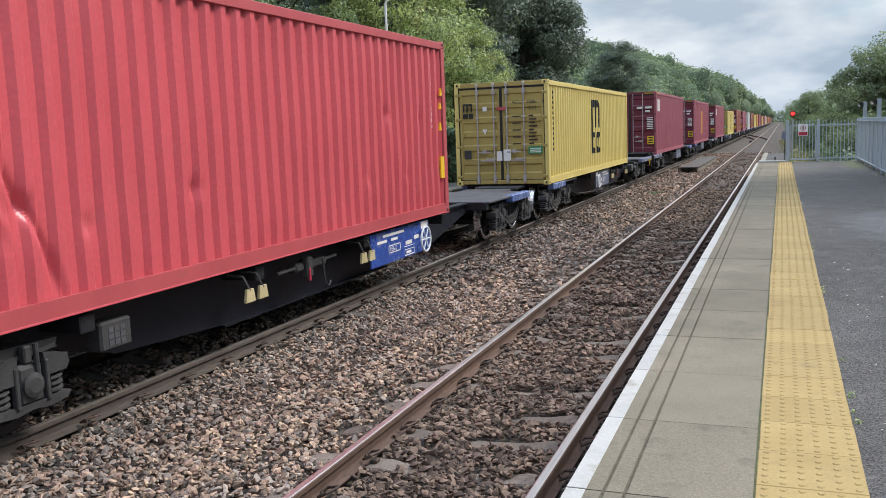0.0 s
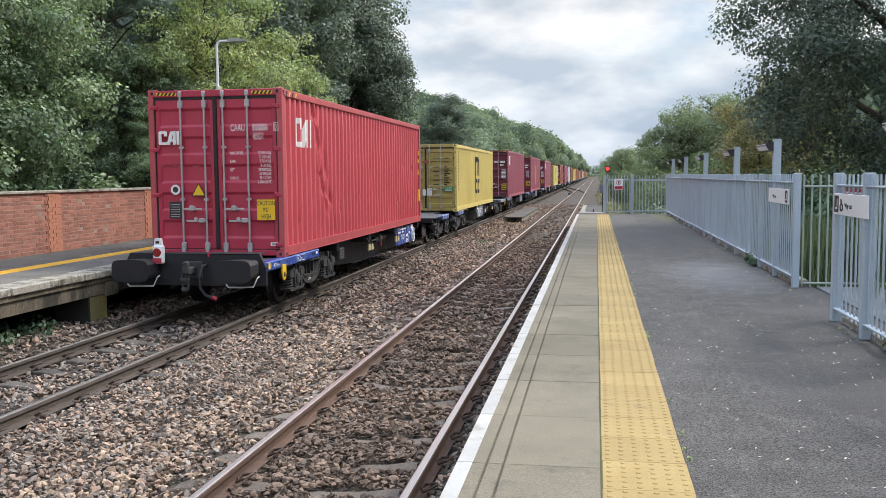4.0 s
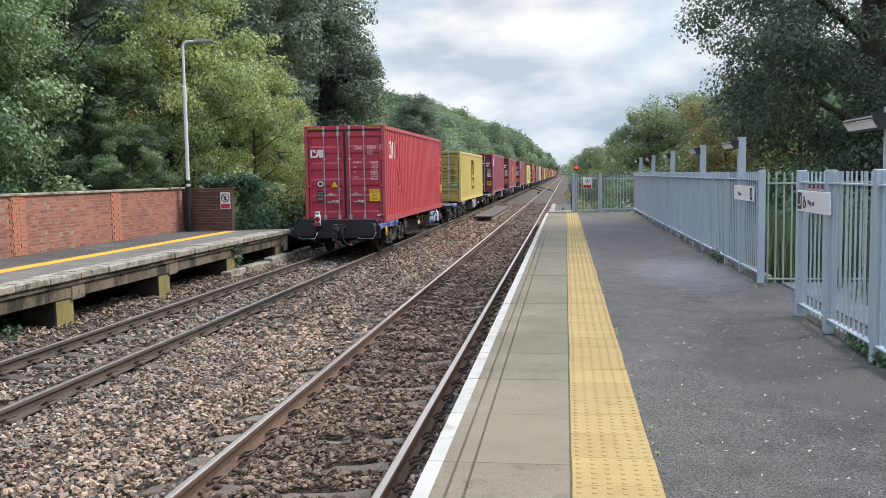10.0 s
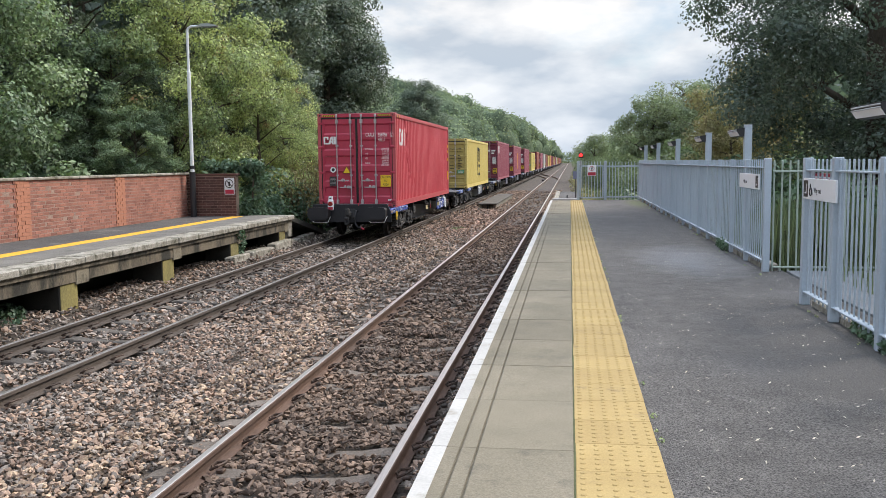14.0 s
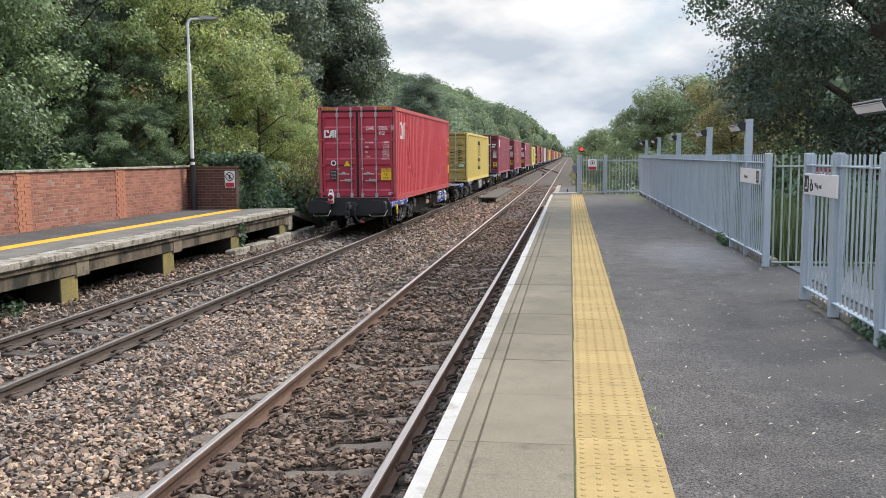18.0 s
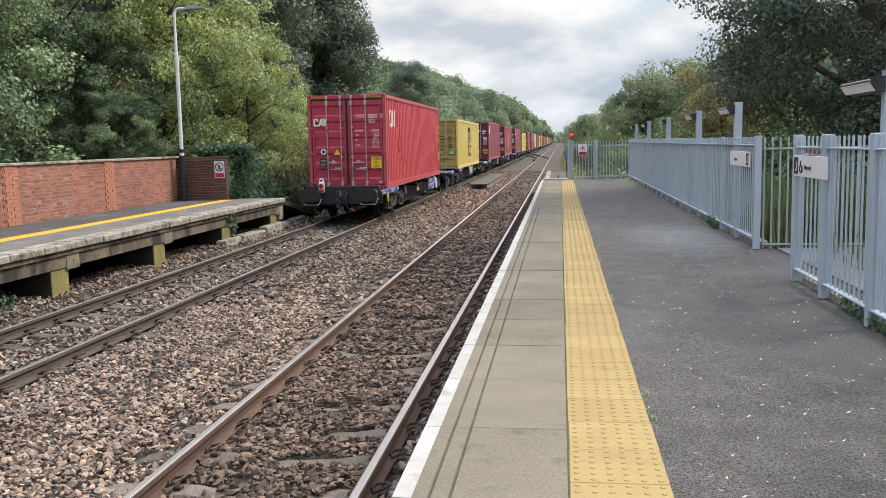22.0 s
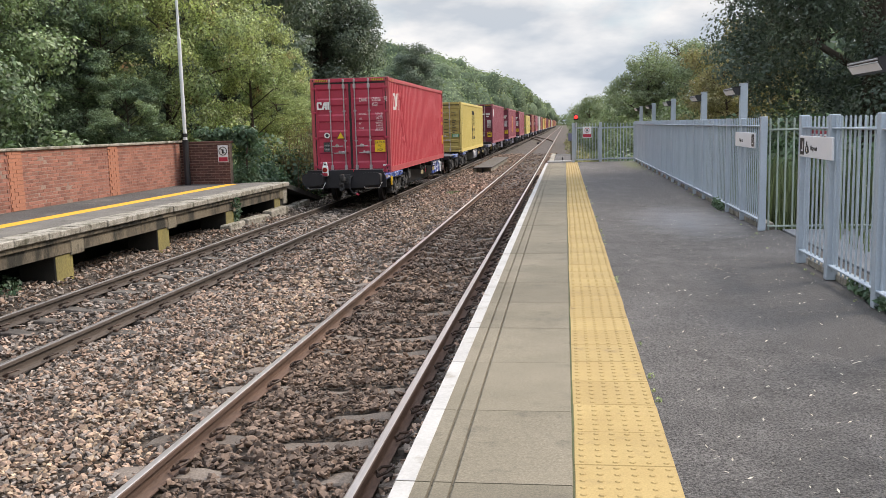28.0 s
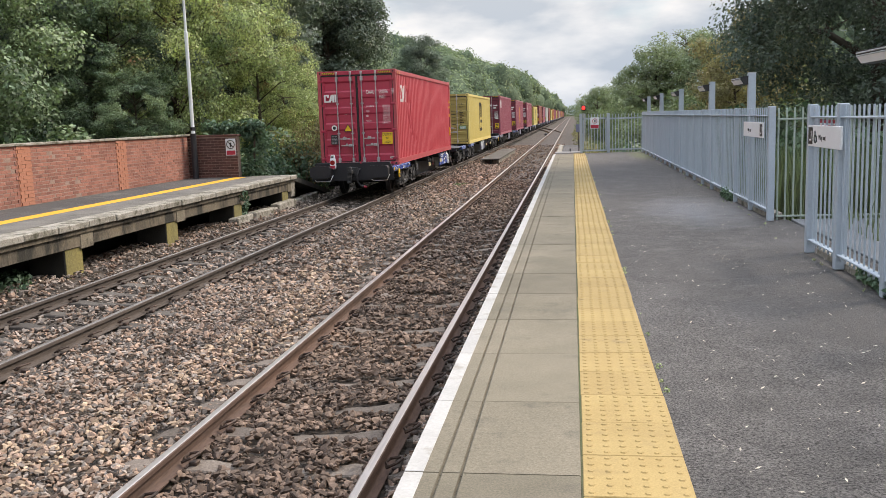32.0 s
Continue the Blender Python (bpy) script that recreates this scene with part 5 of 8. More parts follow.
def axle_box_mesh():
    """A spring-planked axle box, centred on the axle at y = 0; outer face towards +x."""
    s = Shape()
    s.box(-0.09, 0.10, -0.135, 0.135, 0.27, 0.60, 0.035)
    s.lathe([(0.09, 0.105), (0.125, 0.10), (0.14, 0.06)], 14, Matrix.Translation((0, 0, 0.43)))
    yoke = [(-0.40, 0.285), (-0.36, 0.235), (-0.18, 0.215), (0.0, 0.235), (0.18, 0.215), (0.36, 0.235), (0.40, 0.285), (0.30, 0.30), (0.14, 0.285), (-0.14, 0.285), (-0.30, 0.30)]
    s.prism(yoke, -0.10, 0.10, "x")
    for e in (-1, 1):
        s.box(0.06, 0.12, e * 0.155 - 0.02, e * 0.155 + 0.02, 0.27, 0.60, 0.008)
    s.box(0.02, 0.09, -0.04, 0.04, 0.60, 0.74, 0.012)
    for e in (-1, 1):
        s.prism([(e * 0.13, 0.66), (e * 0.38, 0.60), (e * 0.40, 0.52), (e * 0.36, 0.47), (e * 0.16, 0.47)], -0.11, 0.105, "x")
    return s.mesh("axle_box", M_CAST)


SIDE_FRAME, AXLE_BOX = side_frame_mesh(), axle_box_mesh()


def build_bogie(wagon, yc, detail, turning, bright=False):
    """A two-axle bogie, wheelbase two metres, centred at yc."""
    s = Shape()
    s.box(-0.95, 0.95, -0.22, 0.22, 0.42, 0.70, 0.02)
    bogie = part("bogie", s, M_UNDER, wagon, "dusty black cast steel bogie", pose(0, yc, 0))
    for k in (0, 180):
        part("side_frame", SIDE_FRAME, None, bogie, "cast side frame", pose(0.99 if k == 0 else -0.99, 0, 0, 0, 0, k))
    for e in (-1, 1):
        w = part("wheelset", WHEELSET if detail else WHEELSET_FAR, None, bogie, "steel wheelset", pose(0, e * 1.0, 0.42))
        for k in (0, 180) if detail else ():
            part("tyre", TYRE if bright else TYRE_DARK, None, bogie, "polished wheel tread", pose(0, e * 1.0, 0.42, 0, 0, k))
        if turning:
            WHEELS.append((w, e * 1.0, 1 if turning > 0 else -1))
        for k in (0, 180):
            x = 1.04 if k == 0 else -1.04
            part("axle_box", AXLE_BOX, None, bogie, "axle box", pose(x, e, 0, 0, 0, k))
            if detail:
                for d in (-0.255, 0.255):
                    part("coil_spring", COIL, None, bogie, "coil spring", pose(x, e + d * 1.06, 0.275))
                part("damper", Shape().tube([(x * 1.10, e + 0.06, 0.50), (x * 1.10, e + 0.06, 0.75)], 0.022, 8), M_CAST, bogie)
        if detail:
            part("brake_beam", Shape().box(-0.80, 0.80, e * 0.52 - 0.03, e * 0.52 + 0.03, 0.30, 0.36), M_UNDER, bogie)
            for k in (-1, 1):
                part("brake_block", Shape().box(k * 0.74 - 0.06, k * 0.74 + 0.06, e * 0.53 - 0.05, e * 0.53 + 0.05, 0.30, 0.52, 0.01), M_UNDER, bogie)
    return bogie


BUFFER = [(-0.31, 0.10), (-0.28, 0.155), (-0.22, 0.175), (0.0, 0.185), (0.22, 0.175), (0.28, 0.155), (0.31, 0.10), (0.31, -0.08), (0.28, -0.145), (0.20, -0.175), (-0.20, -0.175), (-0.28, -0.145), (-0.31, -0.08)]


def build_wagon(label, detail, turning, paint):
    """One half of a twin container flat; y runs from the outer headstock at -0.92 to the inner end at 18.30."""
    w = thing("container_flat_wagon", label, "wagon", "wagons of the train")
    for a, b, lab in ((-0.92, 1.89, "blue end sill"), (16.1, 17.45, "dusty blue inner sill, paled for its sky sheen")):
        for k in (-1, 1):
            part("side_sill", Shape().box(min(k * 1.06, k * 1.235), max(k * 1.06, k * 1.235), a + (0.025 if a < 0 else 0.0), b, 0.725, 0.885, 0.02), paint if a < 0 else M_BLUE_SILL, w, lab)
        part("deck_plate", Shape().box(-1.06, 1.06, a + 0.02, b, 0.82, 0.872, 0.008), M_DECK, w, "worn dark deck plate")
    part("deck_end", Shape().box(-0.55, 0.55, 17.45, 18.30, 0.80, 0.868, 0.01), M_DECK, w)
    part("deck_plate", Shape().box(-1.20, 1.20, 14.55, 16.1, 0.83, 0.872, 0.008), M_DECK, w)
    web = [(1.6, 0.85), (14.9, 0.85), (14.9, 0.70), (14.2, 0.60), (12.6, 0.28), (10.5, 0.20), (6.0, 0.20), (4.3, 0.30), (3.2, 0.62), (1.6, 0.70)]
    for k in (-1, 1):
        part("side_frame", Shape().prism(web, k * 0.66, k * 0.70, "x").box(k * 0.68 - 0.09, k * 0.68 + 0.09, 6.0, 10.5, 0.185, 0.205).box(k * 0.68 - 0.09, k * 0.68 + 0.09, 1.6, 14.9, 0.83, 0.86), M_UNDER, w, "fish-bellied navy frame, shade put into its near-black colour")
    for y in (3.5, 6.2, 9.0, 12.1, 14.6):
        part("cross_member", Shape().box(-1.14, 1.14, y - 0.09, y + 0.09, 0.70, 0.86, 0.01), M_NAVY, w)
    # outer headstock with buffers
    part("headstock", Shape().prism([(-1.235, 0.50), (1.235, 0.50), (1.235, 0.80), (1.13, 1.02), (-1.13, 1.02), (-1.235, 0.80)], -0.96, -0.90), M_NAVY, w, "black buffer beam")
    for k in (-1, 1):
        part("headstock_gusset", Shape().prism([(-0.90, 0.50), (-0.60, 0.74), (-0.62, 0.80), (-0.90, 1.0)], k * 1.01, k * 1.05, "x"), M_NAVY, w)
    part("headstock_flange", Shape().box(-1.13, 1.13, -0.96, -0.70, 1.005, 1.03, 0.006), M_NAVY, w)
    for k in (-1, 1):
        b = part("buffer", Shape().prism([(p * 0.86, q * 0.86) for p, q in BUFFER], -1.40, -0.97, "y", Matrix.Translation((k * 0.86, 0, 0.78))), M_BUFFER if k > 0 else M_NAVY, w, "black sprung buffer")
        head = BUFFER
        part("buffer_head", Shape().prism(head, -1.47, -1.42, "y", Matrix.Translation((k * 0.86, 0, 0.78))), M_NAVY, b)
        if detail:
            part("hand_rail", Shape().tube([(k * 0.86 + 0.26, -0.98, 0.66), (k * 0.86 + 0.26, -1.06, 0.64), (k * 0.86 + 0.20, -1.08, 0.50), (k * 0.86 - 0.22, -1.08, 0.49), (k * 0.86 - 0.27, -1.06, 0.53)], 0.013, 6), M_GLASSY, w, "white painted shunter's rail")
    hook = part("draw_hook", Shape().box(-0.05, 0.05, -1.28, -0.94, 0.70, 0.82, 0.02).box(-0.045, 0.045, -1.30, -1.20, 0.72, 0.92, 0.02).box(-0.16, 0.16, -0.99, -0.95, 0.62, 0.90, 0.015), M_CAST, w)
    if detail:
        part("coupling_link", Shape().tube([(-0.07, -1.20, 0.82), (-0.10, -1.20, 0.64), (-0.09, -1.18, 0.48), (-0.03, -1.18, 0.44), (0.0, -1.18, 0.48), (-0.01, -1.20, 0.62), (0.03, -1.20, 0.80)], 0.024, 8), M_CAST, hook)
        part("coupling_screw", Shape().box(-0.13, 0.02, -1.23, -1.16, 0.58, 0.66, 0.02), M_CAST, hook)
        part("coupling_shackle", Shape().box(-0.12, 0.0, -1.23, -1.15, 0.42, 0.50, 0.02), M_CAST, hook)
        hose = part("brake_hose", Shape().tube([(0.22, -0.96, 0.84), (0.20, -1.08, 0.83), (0.17, -1.14, 0.66), (0.18, -1.14, 0.48), (0.26, -1.12, 0.36), (0.36, -1.10, 0.33)], 0.026, 8), M_BLACK, w, "black rubber brake hose")
        part("hose_coupling", Shape().tube([(0.36, -1.10, 0.33), (0.44, -1.10, 0.30)], 0.034, 8), M_DECAL_R, hose, "red hose cock")
        part("hose_bracket", Shape().tube([(0.26, -0.97, 0.98), (0.26, -0.97, 1.06)], 0.015, 6), M_DECAL_R, w)
        for k in (-1, 1):
            part("lifting_eye", Shape().prism([(-0.26, 0.78), (-0.08, 0.78), (-0.08, 0.63), (-0.11, 0.545), (-0.17, 0.51), (-0.23, 0.545), (-0.26, 0.63)], k * 1.24, k * 1.265, "x"), M_DECAL_Y, w, "yellow lifting bracket")
            # black disc stands for the dark eye through the bracket
            part("lifting_hole", Shape().lathe([(k * 1.238, 0.045), (k * 1.268, 0.045)], 12, Matrix.Translation((0, -0.17, 0.61))), M_GASKET, w)
    part("inner_bar", Shape().box(-0.15, 0.15, 18.28, 18.66, 0.62, 0.78, 0.02), M_NAVY, w)
    part("inner_headstock", Shape().box(-0.48, 0.48, 18.22, 18.28, 0.55, 0.82, 0.01), M_NAVY, w)
    build_bogie(w, 1.85, detail, turning)
    build_bogie(w, 16.5, detail, turning, True)
    for k in (-1, 1):
        panel = part("data_panel", Shape().box(k * 1.12 - 0.012, k * 1.12 + 0.012, 9.13, 11.40, 0.36, 0.85, 0.004), paint, w, "blue side panel with white data marks")
        if detail:
            x = k * 1.134
            for y0, y1, z0, z1 in ((9.55, 10.35, 0.76, 0.80), (9.35, 9.70, 0.68, 0.72), (9.85, 10.10, 0.68, 0.72), (9.75, 10.2, 0.50, 0.515), (9.75, 10.2, 0.605, 0.62), (10.35, 10.75, 0.38, 0.395), (10.35, 10.75, 0.47, 0.48), (10.35, 10.75, 0.52, 0.53),
                                   (10.42, 10.62, 0.41, 0.45), (10.40, 10.65, 0.55, 0.61), (10.75, 10.95, 0.60, 0.66), (9.75, 9.765, 0.50, 0.62), (10.185, 10.2, 0.50, 0.62), (10.35, 10.36, 0.38, 0.48), (10.74, 10.75, 0.38, 0.48)):
                part("data_mark", Shape().box(min(x, x - k * 0.004), max(x, x - k * 0.004), y0, y1, z0, z1), M_DECAL, panel)
            lettering("lettering", "FEA-S", 0.10, M_DECAL, panel, Matrix.Translation((k * 1.1345, 9.80 if k > 0 else 10.14, 0.525)) @ Matrix.Rotation(k * math.pi / 2, 4, "Z") @ Matrix.Rotation(math.pi / 2, 4, "X"))
            part("load_grid", Shape().box(k * 1.133 - 0.002, k * 1.133 + 0.002, 11.05, 11.35, 0.72, 0.84), M_DECAL, panel, "white load table")
            ring = [(k * 1.19, 11.12 + 0.20 * math.cos(a), 0.56 + 0.20 * math.sin(a)) for a in [i * math.pi / 10 for i in range(21)]]
            wheel = part("brake_wheel", Shape().tube(ring, 0.017, 6, False), M_GLASSY, w, "white handbrake wheel")
            sp = Shape()
            for a in range(3):
                d = (0.19 * math.cos(a * math.pi / 3), 0.19 * math.sin(a * math.pi / 3))
                sp.tube([(k * 1.19, 11.12 - d[0], 0.56 - d[1]), (k * 1.19, 11.12 + d[0], 0.56 + d[1])], 0.012, 6)
            part("wheel_spokes", sp.tube([(k * 1.12, 11.12, 0.56), (k * 1.2, 11.12, 0.56)], 0.03, 8), M_GLASSY, wheel)
            for yy in (5.75, 8.62):
                for d in (0, 0.26):
                    part("release_plate", Shape().prism([(yy + d, 0.52), (yy + d + 0.19, 0.52), (yy + d + 0.16, 0.66), (yy + d + 0.03, 0.66)], k * 1.20, k * 1.23, "x"), M_DEAD_PLATE, w, "cream coloured twist-lock plate")
                    part("release_lever", Shape().tube([(k * 1.0, yy + d + 0.02, 0.82), (k * 1.18, yy + d + 0.04, 0.80), (k * 1.22, yy + d + 0.1, 0.64)], 0.016, 6), M_CAST, w)
            part("valve_gear", Shape().box(k * 1.0 - 0.08, k * 1.0 + 0.08, 7.1, 7.9, 0.62, 0.74, 0.03).box(k * 1.08 - 0.05, k * 1.08 + 0.05, 7.3, 7.45, 0.54, 0.80, 0.02).tube([(k * 1.05, 6.7, 0.68), (k * 1.05, 8.2, 0.70)], 0.022, 6).tube([(k * 1.12, 7.7, 0.74), (k * 1.14, 7.72, 0.42), (k * 1.14, 7.80, 0.36), (k * 1.14, 7.86, 0.42)], 0.014, 6), M_CAST, w)
            part("valve_handle", Shape().box(k * 1.13 - 0.012, k * 1.13 + 0.012, 7.32, 7.36, 0.50, 0.66, 0.006), M_DECAL_R, w, "red cock handle")
            eb = part("equipment_box", Shape().box(min(k * 0.92, k * 1.12), max(k * 0.92, k * 1.12), 3.66, 4.06, 0.48, 0.74, 0.02), M_CAST, w)
            for i in range(3):
                for j in range(3):
                    part("box_window", Shape().box(k * 1.121 - 0.003, k * 1.121 + 0.003, 3.755 + i * 0.075, 3.815 + i * 0.075, 0.52 + j * 0.06, 0.565 + j * 0.06), M_DECK, eb)
            sx = k * 1.2365
            mm = Matrix.Translation((sx, 0.62 if k > 0 else 1.10, 0.775)) @ Matrix.Rotation(k * math.pi / 2, 4, "Z") @ Matrix.Rotation(math.pi / 2, 4, "X")
            lettering("lettering", "R 75m", 0.085, M_DECAL, w, mm)
            for z in (0.758, 0.855):
                part("text_frame", Shape().box(sx - 0.001, sx + 0.001, 0.58, 1.02, z, z + 0.008), M_DECAL, w)
            for y in (0.58, 1.012):
                part("text_frame", Shape().box(sx - 0.001, sx + 0.001, y, y + 0.008, 0.758, 0.863), M_DECAL, w)
            mm = Matrix.Translation((sx, -0.62 if k > 0 else -0.15, 0.78)) @ Matrix.Rotation(k * math.pi / 2, 4, "Z") @ Matrix.Rotation(math.pi / 2, 4, "X")
            lettering("lettering", "-40.12m-", 0.08, M_DECAL, w, mm)
            part("small_plate", Shape().box(sx - 0.001, sx + 0.001, -0.85, -0.76, 0.765, 0.86), M_DECAL_Y, w)
            part("label_holder", Shape().box(sx - 0.002, sx + 0.004, 1.45, 1.62, 0.80, 0.84), M_BLACK, w)
            part("label_holder", Shape().box(sx - 0.002, sx + 0.003, 1.66, 1.76, 0.80, 0.845), M_DECAL, w)
            tm = Matrix.Translation((k * 1.0465, 1.70 if k > 0 else 2.0, 0.295)) @ Matrix.Rotation(k * math.pi / 2, 4, "Z") @ Matrix.Rotation(math.pi / 2, 4, "X")
            lettering("lettering", "-2.00m-", 0.07, M_DECAL, w, tm)
    return w


M_DEAD_PLATE = mat("cream_plate", (0.55, 0.46, 0.26), (0.40, 0.32, 0.17), 5.0, 0.7, fine=0.15)
ZB = 0.880           # container floor above the rail


def ride(ob, y, z=0.0, turned=False):
    TRAIN.append((ob, y, z, turned))
    return ob


def build_train():
    red, yel = red_container(), yellow_container()
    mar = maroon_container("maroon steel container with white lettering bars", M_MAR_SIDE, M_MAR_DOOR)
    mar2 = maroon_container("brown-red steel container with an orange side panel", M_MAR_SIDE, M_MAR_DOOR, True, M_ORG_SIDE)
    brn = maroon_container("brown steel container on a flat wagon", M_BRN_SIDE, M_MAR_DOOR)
    gry = maroon_container("pale grey steel container on a flat wagon", M_GRY_SIDE, M_GRY_SIDE)
    org = maroon_container("orange steel container on a flat wagon", M_ORG_SIDE, M_ORG_SIDE)
    near = build_wagon("black and blue twin container flat wagon, last of the train", True, 1, M_BLUE)
    near_b = build_wagon("black and blue container flat wagon coupled in a pair", True, -1, M_BLUE_DULL)
    plain = build_wagon("distant dusty blue container flat wagon", False, 0, M_BLUE_DULL)
    kinds = [red, yel, mar, mar2, mar, yel, brn, mar, gry, brn, yel, org, mar, mar2, yel, brn, mar, gry, yel, mar, brn, org, mar2, mar, yel, brn, mar, mar]
    used = set()
    for i, c in enumerate(kinds):
        y = (i // 2) * 40.12 + (i % 2) * 19.46
        ob = c if c not in used else copy_thing(c, Matrix())
        used.add(c)
        ride(ob, y, ZB)
        if i == 0:
            w = near
        elif i == 1:
            w = near_b
        elif i == 2:
            w = plain
        else:
            w = copy_thing(near if i == 2 else plain, Matrix())
        ride(w, (i // 2) * 40.12 + (37.28 if i % 2 else 0.0), 0.0, bool(i % 2))
    lamp = thing("tail_lamp", "white tail lamp with a red lens hung on the last wagon", "lamp")
    part("lamp_body", Shape().box(-0.082, 0.082, -0.09, 0.05, 0.0, 0.31, 0.025).prism([(-0.065, 0.31), (0.065, 0.31), (0.045, 0.42), (-0.045, 0.42)], -0.06, 0.02), M_GLASSY, lamp)
    part("lamp_lens", Shape().lathe([(-0.105, 0.06), (-0.09, 0.072), (-0.08, 0.072)], 16, Matrix.Translation((0, 0, 0.19)), axis="y"), M_LENS_R, lamp, "dark red round lens")
    part("lamp_panel", Shape().box(-0.075, 0.075, -0.096, -0.085, 0.015, 0.10), M_DECAL_R, lamp, "red reflective panel")
    part("lamp_handle", Shape().box(-0.03, 0.03, -0.065, 0.025, 0.335, 0.375), M_BLACK, lamp)
    ride(lamp, -1.02, 0.86)


build_train()
LAMP_X = -0.57
# seconds and the place of the last container's doors along the track
RUN = [(0.0, 2.44), (0.5, 4.12), (1.0, 5.77), (1.5, 7.36), (2.0, 8.92), (2.5, 10.47), (3.0, 11.94), (3.5, 13.37), (4.5, 16.06), (5.5, 18.56), (6.0, 19.66), (6.5, 20.73), (7.0, 21.75), (7.5, 22.70),
       (8.0, 23.57), (8.5, 24.38), (9.0, 25.10), (9.5, 25.70), (10.0, 26.20), (10.5, 26.58), (11.0, 26.86), (11.5, 27.06), (12.0, 27.16), (12.5, 27.19), (13.0, 27.19), (32.0, 27.19)]


def place_at(t):
    for (a, p), (b, q) in zip(RUN[:-1], RUN[1:]):
        if t <= b:
            return p + (q - p) * (t - a) / (b - a)
    return RUN[-1][1]


def motions():
    for ob, y, z, turned in TRAIN:
        x = TX - 0.055 + (LAMP_X if ob.name.startswith("tail_lamp") else 0.0)
        walk(ob, [(t, pose(x, p + y, z + 0.03, 0, 0, 180 if turned else 0)) for t, p in RUN])
    times = [i * 0.15 for i in range(84)] + [12.6, 13.0, 32.0]
    for w, y, way in WHEELS:
        walk(w, [(t, pose(0, y, 0.39, -way * math.degrees((place_at(t) - 2.44) / 0.42))) for t in times])

# ---- fences, lamps and signs on the near platform ----
BAR = Shape().tube([(0, 0, 0), (0, 0, 1.28), (0, 0, 1.286)], [0.0088, 0.0088, 0.005], 8).mesh("bar", M_FENCE)
SLIM = Shape().box(-0.028, 0.028, -0.028, 0.028, 0.0, 1.362, 0.006).mesh("post", M_FENCE)
POST = Shape().box(-0.04, 0.04, -0.04, 0.04, 0.0, 1.375, 0.006).mesh("post", M_FENCE)


def railing(label, x, ya, yb, step, base=PZ, high=1.355, bars=True, posts=None, slim=False):
    """A steel bar railing along the platform at x, from ya to yb."""
    f = thing("steel_railing", label, "railing", "platform railings", pose(x, 0, base))
    ys = posts or [ya + (yb - ya) * i / max(round((yb - ya) / step), 1) for i in range(max(round((yb - ya) / step), 1) + 1)]
    for i, y in enumerate(ys):
        part("post", SLIM if slim and i > 0 else POST, None, f, m=pose(0, y, 0))
    for a, b in zip(ys[:-1], ys[1:]):
        for z in (0.10, high - 0.12):
            part("rail", Shape().box(-0.030, 0.026, a + 0.03, b - 0.03, z + 0.02, z + 0.034, 0.003), M_FENCE, f)
        n = max(int((b - a - 0.1) / 0.105), 1)
        if bars:
            for i in range(n):
                part("bar", BAR, None, f, m=pose(0.004, a + (b - a) * (i + 0.5) / n, 0.075 + high - 1.355))
    return f


def flood_lamp(x, y, top, out=0.105, long=0.70):
    """A slim post with a long wedge-shaped floodlight on its track side, glass facing down towards the platform."""
    lamp = thing("platform_flood_lamp", "grey steel post with a wedge-shaped floodlight", "lamp", "platform floodlights", pose(x, y, 0))
    part("lamp_post", Shape().box(-0.052, 0.052, -0.042, 0.042, PZ, top, 0.006), M_FENCE, lamp)
    part("post_cap", Shape().box(-0.056, 0.056, -0.046, 0.046, top, top + 0.008, 0.003), M_GALV, lamp)
    a, b = -0.05, long - 0.05
    z = top - 0.045
    wedge = [(-0.054, z), (-0.054 - out, z - 0.012), (-0.054 - out * 0.96, z - 0.034), (-0.054 - out * 0.56, z - 0.098), (-0.054, z - 0.108)]
    hood = part("lamp_hood", Shape().prism(wedge, a, b), M_BLACK, lamp, "black wedge housing")
    part("lamp_glass", Shape().prism([(-0.056 - out * 0.97, z - 0.034), (-0.064 - out * 0.97, z - 0.036), (-0.064 - out * 0.60, z - 0.097), (-0.056 - out * 0.58, z - 0.097)], a + 0.02, b - 0.01), M_LAMPSILVER, hood, "silver prismatic lamp glass")
    for k in (0.002, 0.024):
        part("lamp_trim", Shape().box(-0.062 - out, -0.052 - out, a, b, z - 0.022 - k, z - 0.010 - k, 0.003), M_GALV, hood, "bright metal edge strip")
    part("lamp_cover", Shape().prism([(-0.05, z + 0.012), (-0.058 - out, z - 0.004), (-0.058 - out, z - 0.012), (-0.05, z)], a - 0.005, b + 0.005), M_CAST, hood)


